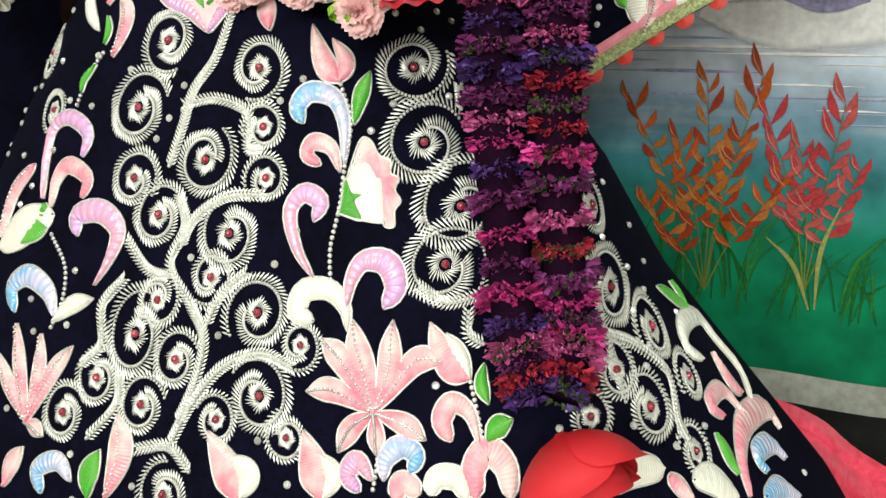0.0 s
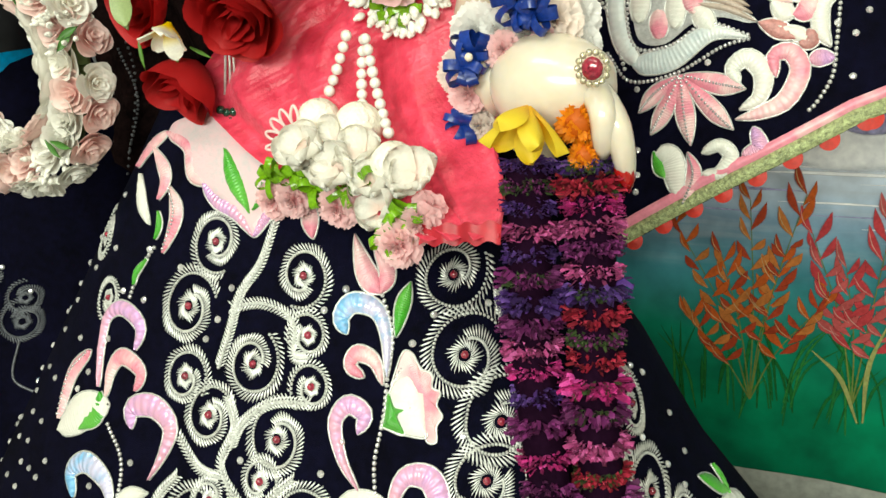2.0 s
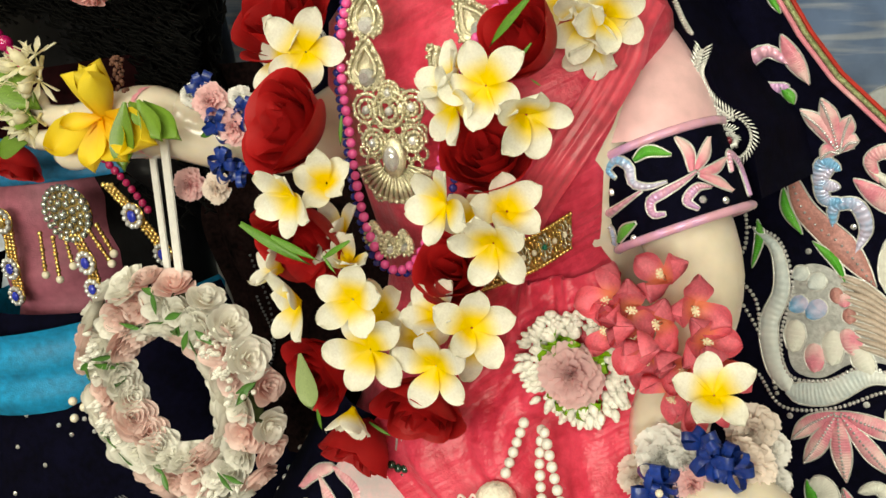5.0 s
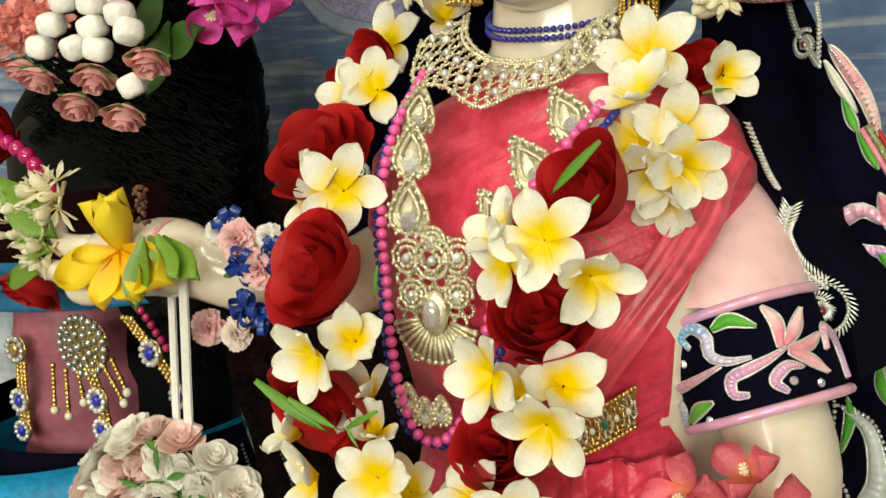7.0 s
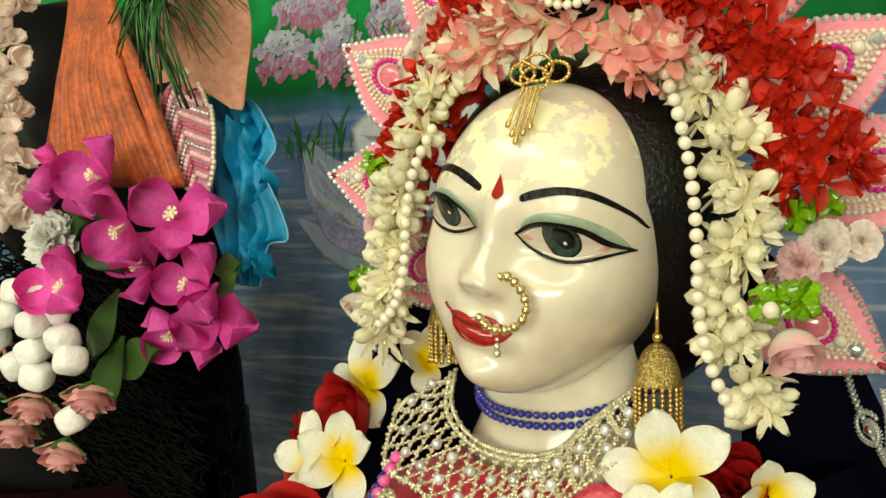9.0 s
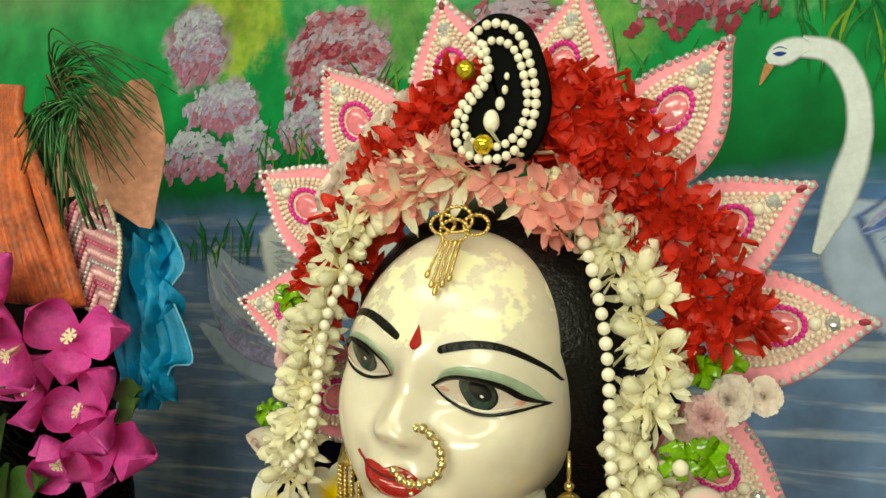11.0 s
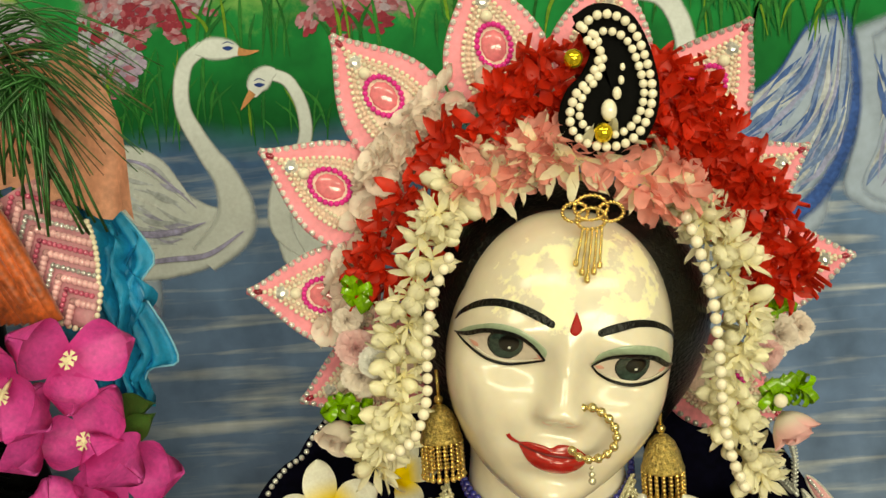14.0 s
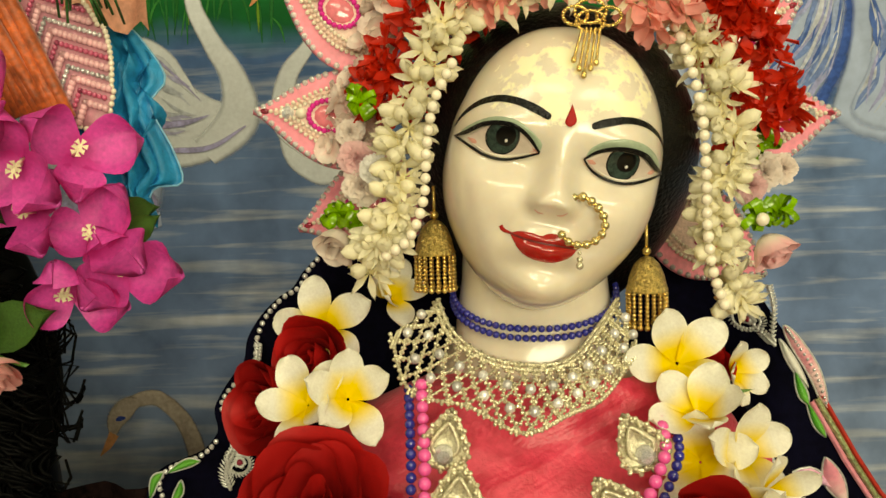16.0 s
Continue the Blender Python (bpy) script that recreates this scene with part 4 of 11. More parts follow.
# ---- the marble statue: one mesh, painted face ----
HO, HX, HZ = Vector(HEAD_O), Vector(HEAD_X), Vector(HEAD_Z)
HY = Vector((0, 1, 0))


def bell(d, w):
    return math.exp(-(d / w) ** 2)


FACE_W, FACE_UP, FACE_DOWN = 0.0668, 0.0885, 0.0883


def face_power(dv):
    """How square the face's outline is: full at the temples, tapering to the chin."""
    return 2.15 if dv > 0 else 2.15 - 0.30 * min(1.0, -dv / 0.05)


def face_rho(u, v):
    """How far out a place of the face lies: 0 between the eyes, 1 on the hairline and under the jaw."""
    dv = v - 0.012
    n = face_power(dv)
    return (abs((u + 0.0033) / FACE_W) ** n + abs(dv / (FACE_UP if dv > 0 else FACE_DOWN)) ** n) ** (1 / n)


def face_depth(u, v):
    """How far the face stands forward of the plane through the eyes, in the head's own axes."""
    cu = u + 0.004
    low = min(1.0, max(0.0, (-0.02 - v) / 0.05))
    rho = min(1.0, face_rho(u, v))
    w = 0.066 * (1 - rho ** (3.7 + 0.3 * low)) ** 0.5 - 0.060 + 0.06 * cu
    w += 0.003 * bell(v - 0.045, 0.022) * bell(cu, 0.035)
    # the nose: a slim ridge that widens to a round tip with two wings
    nose = 0.0060 * bell(cu, 0.0085) * bell(v - 0.016, 0.020)
    nose += 0.0130 * bell(cu, 0.0100) * (bell(v + 0.008, 0.018) if v > -0.008 else bell(v + 0.008, 0.0065))
    nose += 0.0058 * (bell(cu - 0.0085, 0.0055) + bell(cu + 0.0085, 0.0055)) * (bell(v + 0.0095, 0.0075) if v > -0.0095 else bell(v + 0.0095, 0.005))
    eyes = -0.0110 * (bell(u + 0.035, 0.023) + bell(u - 0.029, 0.023)) * bell(v - 0.013, 0.012)
    eyes += 0.0050 * (bell(u + 0.037, 0.018) + bell(u - 0.031, 0.018)) * bell(v - 0.031, 0.009)
    cheeks = 0.0025 * (bell(u + 0.040, 0.020) + bell(u - 0.034, 0.020)) * bell(v + 0.016, 0.022)
    mouth = 0.0085 * bell(cu, 0.019) * bell(v + 0.034, 0.0095) - 0.0022 * bell(cu, 0.016) * bell(v + 0.0318, 0.0016)
    mouth -= 0.0035 * (bell(cu - 0.022, 0.008) + bell(cu + 0.024, 0.008)) * bell(v + 0.029, 0.010)
    mouth -= 0.0020 * bell(cu, 0.018) * bell(v + 0.047, 0.005)
    chin = 0.0175 * bell(cu - 0.003, 0.022) * bell(v + 0.062, 0.015)
    return w + nose + eyes + cheeks + mouth + chin


def on_face(u, v, lift=0.0):
    return HO + HX * u + HZ * v - HY * (face_depth(u, v) + lift)


statue = Shape()
# face: rings from the nose outwards to the hairline
rows = []
for i in range(71):
    r = (i / 70) ** 0.8
    ring = []
    for j in range(144):
        a = 2 * math.pi * j / 144
        c, k = math.cos(a), math.sin(a)
        n = 2.15 if k > 0 else 2.15 - 0.30 * min(1.0, -k / 0.6)
        q = r / (abs(c) ** n + abs(k) ** n) ** (1 / n)
        ring.append(on_face(-0.0033 + q * c * FACE_W, 0.012 + q * k * (FACE_UP if k > 0 else FACE_DOWN)))
    rows.append(ring)
# the jaw and temples run on backwards to the neck
for grow, low, back in ((1.0, 0.995, 0.012), (1.0, 0.97, 0.028), (0.99, 0.93, 0.044), (0.965, 0.85, 0.060), (0.90, 0.72, 0.076), (0.76, 0.55, 0.090)):
    rows.append([HO + HX * (p - HO).dot(HX) * grow + HZ * (p - HO).dot(HZ) * (grow if (p - HO).dot(HZ) > 0 else low) + HY * (0.060 + back) for p in rows[70]])
statue.grid(rows, 0, True)
# hair: a full cap behind the face
cap = []
for i in range(33):
    a = math.pi * i / 32
    # beside the jaw the hair lies further back
    back = 0.085 + 0.045 * min(1.0, max(0.0, (0.045 - 0.014 - 0.108 * math.cos(a)) / 0.075))
    cap.append([HO + HX * (0.0015 + 0.0950 * math.sin(a) * math.cos(b)) + HZ * (0.014 + 0.108 * math.cos(a)) + HY * (back + (0.066 if math.sin(b) < 0 else 0.07) * math.sin(a) * math.sin(b))
                for b in (2 * math.pi * j / 48 for j in range(48))])
statue.grid(cap, 1, True)
# neck, chest, waist
neck = [(-0.380, 0.830, 1.47, 0.048, 0.046), (-0.381, 0.838, 1.44, 0.049, 0.046), (-0.381, 0.843, 1.405, 0.054, 0.049), (-0.376, 0.845, 1.375, 0.075, 0.056), (-0.368, 0.84, 1.355, 0.10, 0.062),
        (-0.366, 0.84, 1.33, 0.125, 0.075), (-0.366, 0.835, 1.28, 0.13, 0.095), (-0.366, 0.83, 1.22, 0.13, 0.105), (-0.368, 0.845, 1.12, 0.125, 0.095), (-0.37, 0.85, 1.02, 0.135, 0.10), (-0.375, 0.86, 0.90, 0.17, 0.12), (-0.38, 0.87, 0.60, 0.15, 0.12), (-0.38, 0.87, 0.12, 0.12, 0.12)]
statue.grid([[(x + rx * math.cos(b), y + ry * math.sin(b), z) for b in (2 * math.pi * j / 40 for j in range(40))] for x, y, z, rx, ry in neck], 0, True)
# the arm beside the veil, and its hand that holds the long garland
arm = curve([(-0.2385, 0.815, 1.23), (-0.2314, 0.81, 1.196), (-0.2015, 0.785, 1.131), (-0.2038, 0.76, 1.078), (-0.2068, 0.73, 1.032), (-0.1979, 0.705, 1.01), (-0.1736, 0.685, 0.9905)], 30)
statue.tube(arm, [0.040 - 0.015 * (i / 29) for i in range(30)], 16)
hand = curve([(-0.1772, 0.69, 0.9877), (-0.1544, 0.678, 0.9952), (-0.1285, 0.668, 0.9959), (-0.107, 0.66, 0.9874)], 10)
statue.tube(hand, [0.022, 0.029, 0.033, 0.034, 0.034, 0.033, 0.030, 0.027, 0.023, 0.014], 20)
for tip, mid, r in (((-0.0893, 0.655, 0.9332), (-0.0937, 0.645, 0.9733), 0.0082), ((-0.1038, 0.648, 0.9535), (-0.1019, 0.64, 0.9825), 0.0082)):
    root = (-0.1137, 0.66, 0.9969) if r < 0.009 else (-0.1666, 0.67, 1.001)
    statue.tube(curve([root, mid, tip], 9), [r * 1.2, r * 1.2, r * 1.15, r * 1.1, r * 1.05, r, r * 0.95, r * 0.8, r * 0.4], 10)
statue.tube(curve([(-0.0918, 0.65, 0.9503), (-0.0881, 0.652, 0.9337)], 4), [0.006, 0.007, 0.006, 0.003], 8, 5)
# the other arm reaches out across the second statue, palm up
statue.tube(curve([(-0.485, 0.86, 1.31), (-0.495, 0.84, 1.265), (-0.518, 0.765, 1.232), (-0.575, 0.722, 1.232), (-0.6186, 0.69, 1.247)], 20), [0.036 - 0.0005 * i for i in range(20)], 16)
statue.tube(curve([(-0.6149, 0.695, 1.244), (-0.6401, 0.685, 1.251), (-0.6796, 0.675, 1.247), (-0.7264, 0.67, 1.249)], 12), [0.026, 0.028, 0.030, 0.031, 0.031, 0.030, 0.029, 0.027, 0.025, 0.022, 0.018, 0.012], 16)
for a, b, c in (((-0.699, 0.665, 1.257), (-0.7327, 0.66, 1.26), (-0.7398, 0.66, 1.282)), ((-0.7008, 0.665, 1.243), (-0.7292, 0.655, 1.238), (-0.7569, 0.65, 1.241)), ((-0.6569, 0.66, 1.239), (-0.6912, 0.65, 1.224), (-0.7107, 0.645, 1.228))):
    statue.tube(curve([a, b, c], 9), [0.0105, 0.0105, 0.010, 0.010, 0.0095, 0.009, 0.0085, 0.007, 0.004], 10)


def paint_patch(outline, slot, lift=0.0007, rings=5):
    """A painted patch on the face, from its outline."""
    n = len(outline)
    cu, cv = sum(p[0] for p in outline) / n, sum(p[1] for p in outline) / n
    loop = [Vector((u, v, 0)) for u, v in outline]
    loop = curve(loop + [loop[0]], 6 * n + 1)[:-1]
    rows = [[on_face(cu + (p.x - cu) * k / rings, cv + (p.y - cv) * k / rings, lift if k < rings else lift - 0.0006) for p in loop] for k in range(rings + 1)]
    statue.grid([[rows[0][0]] * len(loop)] + rows[1:], slot, True)


def paint_stroke(line, widths, slot, lift=0.0007, n=26):
    """A painted stroke along a line of the face, with its widths."""
    pts = curve([(u, v, 0) for u, v in line], n)
    ws = curve([(w, 0, 0) for w in widths], n)
    left, right, mid = [], [], []
    for i, p in enumerate(pts):
        d = (pts[min(i + 1, n - 1)] - pts[max(0, i - 1)]).normalized()
        side = Vector((-d.y, d.x, 0)) * max(0.0002, ws[i].x) / 2
        left.append(on_face(p.x + side.x, p.y + side.y, lift - 0.0005))
        right.append(on_face(p.x - side.x, p.y - side.y, lift - 0.0005))
        mid.append(on_face(p.x, p.y, lift))
    statue.grid([left, mid, right], slot)


# slots: 0 marble, 1 black, 2 red, 3 eye white, 4 eyelid, 5 nail red, 6 iris, 7 pupil, 8 paste, 9 dark red, 10 rose
# corner, 11 painted highlight
LID_L = [(-0.0648, 0.0212), (-0.0571, 0.0283), (-0.0456, 0.0337), (-0.0334, 0.0339), (-0.0234, 0.0294), (-0.0158, 0.0235), (-0.0161, 0.0181), (-0.0237, 0.0248), (-0.0327, 0.0290), (-0.0420, 0.0295), (-0.0509, 0.0274), (-0.0593, 0.0226)]
LID_R = [(0.0093, 0.0191), (0.0126, 0.0265), (0.0220, 0.0322), (0.0323, 0.0340), (0.0437, 0.0328), (0.0535, 0.0278), (0.0592, 0.0208), (0.0520, 0.0222), (0.0435, 0.0262), (0.0334, 0.0272), (0.0231, 0.0260), (0.0152, 0.0232)]
WHITE_L = [(-0.0590, 0.0205), (-0.0502, 0.0266), (-0.0404, 0.0298), (-0.0315, 0.0290), (-0.0236, 0.0244), (-0.0169, 0.0183), (-0.0264, 0.0147), (-0.0362, 0.0123), (-0.0457, 0.0131), (-0.0538, 0.0166)]
WHITE_R = [(0.0108, 0.0190), (0.0173, 0.0235), (0.0253, 0.0261), (0.0346, 0.0272), (0.0443, 0.0254), (0.0530, 0.0214), (0.0455, 0.0144), (0.0339, 0.0112), (0.0240, 0.0120), (0.0155, 0.0148)]


def paint_band(upper, lower, slot, lift):
    """Paint between two lines of the face that meet at both ends."""
    a, b = curve([(*p, 0) for p in upper], 36), curve([(*p, 0) for p in lower], 36)
    statue.grid([[on_face(p.x + (q.x - p.x) * k / 8, p.y + (q.y - p.y) * k / 8, lift if 0 < k < 8 else lift - 0.0005) for p, q in zip(a, b)] for k in range(9)], slot)


for lid in (LID_L, LID_R):
    paint_band(lid[:7], [lid[0]] + lid[:6:-1] + [lid[6]], 4, 0.0006)
for white in (WHITE_L, WHITE_R):
    paint_band(white[:6], [white[0]] + white[:5:-1] + [white[5]], 3, 0.0010)
# rosy inner and outer corners
for c in ([(-0.0205, 0.0200), (-0.0172, 0.0183), (-0.0215, 0.0172)], [(-0.0575, 0.0205), (-0.0540, 0.0190), (-0.0520, 0.0180)], [(0.0112, 0.0190), (0.0138, 0.0184), (0.0165, 0.0178)], [(0.0480, 0.0185), (0.0505, 0.0195), (0.0525, 0.0208)]):
    paint_stroke(c, [0.0004, 0.0030, 0.0012], 10, 0.0014, 8)
for (cu, cv), (pu, pv), (top, low) in (((-0.0380, 0.0232), (-0.0362, 0.0242), (0.0061, 0.0094)), ((0.0318, 0.0209), (0.0334, 0.0219), (0.0058, 0.0092))):
    for rad, slot, lift, u0, v0 in ((0.0097, 1, 0.0016, cu, cv), (0.0088, 6, 0.0022, cu, cv), (0.0056, 7, 0.0028, pu, pv), (0.0009, 11, 0.0036, pu + 0.0006, pv - 0.0026)):
        paint_patch([(u0 + rad * math.cos(a), max(cv - low, min(cv + top, v0 + rad * math.sin(a)))) for a in (2 * math.pi * k / 16 for k in range(16))], slot, lift)
# black lines round the eyes, brows
paint_stroke([(-0.0662, 0.0206), (-0.0593, 0.0233), (-0.0509, 0.0284), (-0.0420, 0.0305), (-0.0327, 0.0300), (-0.0237, 0.0253), (-0.0161, 0.0181)], [0.0008, 0.0024, 0.0026, 0.0026, 0.0024, 0.0020, 0.0012], 1, 0.0036, 40)
paint_stroke([(-0.0650, 0.0206), (-0.0547, 0.0153), (-0.0458, 0.0118), (-0.0356, 0.0111), (-0.0258, 0.0137), (-0.0161, 0.0178)], [0.0012, 0.0016, 0.0016, 0.0016, 0.0014, 0.0010], 1, 0.0022, 40)
paint_stroke([(-0.0540, 0.0173), (-0.0456, 0.0137), (-0.0356, 0.0128), (-0.0262, 0.0152), (-0.0180, 0.0182)], [0.0005, 0.0010, 0.0012, 0.0010, 0.0005], 0, 0.0026, 30)
paint_stroke([(0.0090, 0.0191), (0.0152, 0.0239), (0.0231, 0.0270), (0.0334, 0.0282), (0.0435, 0.0270), (0.0520, 0.0226), (0.0606, 0.0203)], [0.0012, 0.0020, 0.0024, 0.0028, 0.0032, 0.0030, 0.0008], 1, 0.0036, 40)
paint_stroke([(0.0090, 0.0191), (0.0146, 0.0141), (0.0233, 0.0106), (0.0338, 0.0097), (0.0446, 0.0126), (0.0600, 0.0203)], [0.0010, 0.0014, 0.0016, 0.0016, 0.0018, 0.0012], 1, 0.0022, 40)
paint_stroke([(0.0160, 0.0152), (0.0238, 0.0124), (0.0338, 0.0115), (0.0440, 0.0144), (0.0510, 0.0182)], [0.0005, 0.0010, 0.0012, 0.0010, 0.0005], 0, 0.0026, 30)
paint_stroke([(-0.0667, 0.0271), (-0.0634, 0.0334), (-0.0552, 0.0409), (-0.0447, 0.0448), (-0.0336, 0.0446), (-0.0231, 0.0418), (-0.0153, 0.0387)], [0.0006, 0.0018, 0.0032, 0.0040, 0.0044, 0.0048, 0.0040], 1, 0.0010, 40)
paint_stroke([(0.0109, 0.0379), (0.0174, 0.0409), (0.0292, 0.0447), (0.0405, 0.0449), (0.0500, 0.0418), (0.0570, 0.0372), (0.0610, 0.0315)], [0.0040, 0.0046, 0.0040, 0.0034, 0.0026, 0.0016, 0.0006], 1, 0.0010, 40)
for u, v, r in ((-0.0156, 0.0388, 0.0020), (0.0112, 0.0380, 0.0020)):
    paint_patch([(u + r * math.cos(a), v + r * math.sin(a)) for a in (2 * math.pi * k / 10 for k in range(10))], 1, 0.0010)
# forehead drop
paint_patch([(-0.0035, 0.0477), (-0.0006, 0.0419), (0.0004, 0.0381), (-0.0025, 0.0349), (-0.0057, 0.0367), (-0.0049, 0.0416)], 12, 0.0016)
# lips and the small upturned corner
LIP_LINE_UV = [(-0.0240, -0.0293), (-0.0145, -0.0310), (-0.0054, -0.0315), (0.0047, -0.0313), (0.0154, -0.0316)]
paint_band([(-0.0240, -0.0291), (-0.0182, -0.0270), (-0.0113, -0.0269), (-0.0066, -0.0275), (-0.0025, -0.0254), (0.0036, -0.0252), (0.0091, -0.0270), (0.0154, -0.0315)], LIP_LINE_UV, 2, 0.0012)
paint_band(LIP_LINE_UV, [(-0.0240, -0.0294), (-0.0173, -0.0376), (-0.0094, -0.0413), (0.0008, -0.0417), (0.0074, -0.0394), (0.0124, -0.0361), (0.0154, -0.0317)], 2, 0.0014)
paint_stroke([(-0.0298, -0.0262), (-0.0276, -0.0284), (-0.0230, -0.0294)], [0.0024, 0.0022, 0.0014], 2, 0.001, 10)
paint_stroke(LIP_LINE_UV, [0.0006, 0.0010, 0.0010, 0.0010, 0.0006], 9, 0.0020)
for c in ([(-0.0135, -0.0136), (-0.0107, -0.0150), (-0.0079, -0.0152)], [(-0.0004, -0.0148), (0.0026, -0.0142), (0.0049, -0.0125)]):
    paint_stroke(c, [0.0006, 0.0012, 0.0006], 10, 0.0004, 8)

PASTE = mat("sandal_paste_marble", (0.90, 0.82, 0.56), rough=0.5, vary=0.03, scale=40)
LIP = mat("red_paint", (0.38, 0.008, 0.008), rough=0.08, vary=0.1, coat=1.0)
EYE_WHITE = mat("eye_white", (0.68, 0.58, 0.50), rough=0.12, vary=0.04, coat=0.7)
LID = mat("green_grey_lid_paint", (0.34, 0.42, 0.30), rough=0.3, vary=0.1, scale=60)
IRIS = mat("grey_iris", (0.035, 0.06, 0.05), rough=0.25, vary=0.3, scale=300, spec=0.2)
PUPIL = mat("pupil_black", (0.002, 0.002, 0.002), rough=0.3, vary=0.1, spec=0.15)
LIP_LINE = mat("dark_red_line", (0.12, 0.01, 0.01), rough=0.4, vary=0.1)
ROSY = mat("rosy_paint", (0.62, 0.30, 0.24), rough=0.3, vary=0.1)
# the glint of each eye, put in as a small white dot of colour
SPOT = mat("eye_highlight_dot", (0.85, 0.85, 0.82), rough=0.2, vary=0.02)


def marble_with_paste():
    """Ivory marble; on the forehead a blotchy layer of dried pale paste."""
    m = MARBLE
    n, l = m.node_tree.nodes, m.node_tree.links
    b = n["Principled BSDF"]
    source = b.inputs["Base Color"].links[0].from_socket
    tc = n.new("ShaderNodeTexCoord")
    shift = n.new("ShaderNodeVectorMath")
    shift.operation = "SUBTRACT"
    top = HO + HZ * 0.062 - HY * 0.01
    shift.inputs[1].default_value = top
    l.new(tc.outputs["Object"], shift.inputs[0])
    ln = n.new("ShaderNodeVectorMath")
    ln.operation = "LENGTH"
    sq = n.new("ShaderNodeVectorMath")
    sq.operation = "MULTIPLY"
    sq.inputs[1].default_value = (0.72, 0.3, 1.45)
    l.new(shift.outputs[0], sq.inputs[0])
    l.new(sq.outputs[0], ln.inputs[0])
    near = n.new("ShaderNodeMapRange")
    near.inputs[1].default_value, near.inputs[2].default_value, near.inputs[3].default_value, near.inputs[4].default_value = 0.030, 0.052, 0.09, -0.22
    l.new(ln.outputs["Value"], near.inputs[0])
    blot = n.new("ShaderNodeTexNoise")
    blot.inputs["Scale"].default_value, blot.inputs["Detail"].default_value, blot.inputs["Roughness"].default_value = 75, 5, 0.6
    l.new(tc.outputs["Object"], blot.inputs["Vector"])
    add = n.new("ShaderNodeMath")
    l.new(blot.outputs[0], add.inputs[0])
    l.new(near.outputs[0], add.inputs[1])
    cut = n.new("ShaderNodeMapRange")
    cut.inputs[1].default_value, cut.inputs[2].default_value = 0.55, 0.62
    l.new(add.outputs[0], cut.inputs[0])
    mix = n.new("ShaderNodeMix")
    mix.data_type = "RGBA"
    mix.inputs[7].default_value = (0.94, 0.88, 0.60, 1)
    l.new(cut.outputs[0], mix.inputs[0])
    l.new(source, mix.inputs[6])
    l.new(mix.outputs[2], b.inputs["Base Color"])
    rr = n.new("ShaderNodeMapRange")
    rr.inputs[3].default_value, rr.inputs[4].default_value = 0.22, 0.6
    l.new(cut.outputs[0], rr.inputs[0])
    l.new(rr.outputs[0], b.inputs["Roughness"])


marble_with_paste()
solid("statue", "ivory marble statue with painted eyes and black hair", "statue", statue, [MARBLE, HAIR, LIP, EYE_WHITE, LID, LIP, IRIS, PUPIL, PASTE, LIP_LINE, ROSY, SPOT, mat("dull_red_paint", (0.34, 0.008, 0.008), rough=0.5, vary=0.1, spec=0.2)])


# ---- flowers: meshes shared by all of a kind ----
def petal_shape(length, width, cup=0.25, curl=0.0, n=9, m=7, point=0.0, twist=0.0, ruffle=0.0, root=0.12):
    """One petal from the origin along y, cupped upwards; point: 0 round tip, 1 sharp."""
    s = Shape()
    rows, uv = [], []
    for i in range(n):
        t = math.sin(math.pi / 2 * i / (n - 1))
        w = width * (root + (1 - root) * math.sin(math.pi * min(1, t * 0.62 + 0.02)) ** 1.2) * ((1 - t ** (7.0 - 5.2 * point)) ** (0.5 + 0.4 * point) if t < 1 else 0.02) / 0.95
        row = []
        for j in range(m):
            u = 2 * j / (m - 1) - 1
            x = u * w / 2
            z = cup * width * (u * u - 0.3) * (0.3 + 0.7 * t) + curl * length * t * t + twist * u * t * width
            z += ruffle * width * t * t * math.sin(u * 7 + 1.3) * abs(u)
            row.append((x, length * t * (1 - 0.08 * u * u * t), z))
            uv.append(((u + 1) / 2, t))
        rows.append(row)
    s.grid(rows, along=uv)
    return s


def solidify(mesh_ob_shape, thick=0.0006):
    """Gives a petal its thickness: a second face just behind the first, closed at the rim by closeness."""
    k = len(mesh_ob_shape.v)
    mesh_ob_shape.add([(x, y, z - thick) for x, y, z in mesh_ob_shape.v], [tuple(reversed(f)) for f in mesh_ob_shape.f], 0, list(mesh_ob_shape.t))
    return mesh_ob_shape


def frangi_petal(seed):
    """A broad frangipani petal, round at its tip, one long edge rolled upwards over its neighbour."""
    g = random.Random(seed)
    length, width = 0.0425 * g.uniform(0.93, 1.06), 0.0272 * g.uniform(0.90, 1.08)
    bend, lean = g.uniform(-0.20, 0.02), g.uniform(0.14, 0.26)
    s = Shape()
    rows, uv = [], []
    for i in range(15):
        t = math.sin(math.pi / 2 * i / 14)
        w = width * (0.17 + 0.83 * math.sin(math.pi / 2 * min(1.0, t / 0.62)) ** 1.35)
        w *= math.sqrt(max(0.004, 1 - (max(0.0, t - 0.60) / 0.402) ** 1.9))
        row = []
        for j in range(9):
            u = j / 4 - 1
            roll = max(0.0, -u - 0.25) ** 2 * 0.0075 * math.sin(math.pi * min(1.0, 0.1 + t)) + max(0.0, u - 0.5) ** 2 * 0.004 * t
            z = 0.10 * width * (u * u - 0.3) * t + bend * length * t * t + roll - lean * u * width * 0.5 * t
            row.append((u * w / 2 + 0.0022 * t * t, length * t, z))
            uv.append((j / 8, t))
        rows.append(row)
    s.grid(rows, along=uv)
    return solidify(s).mesh("petal", FRANGI)


FRANGI_PETALS = [frangi_petal(k) for k in range(6)]


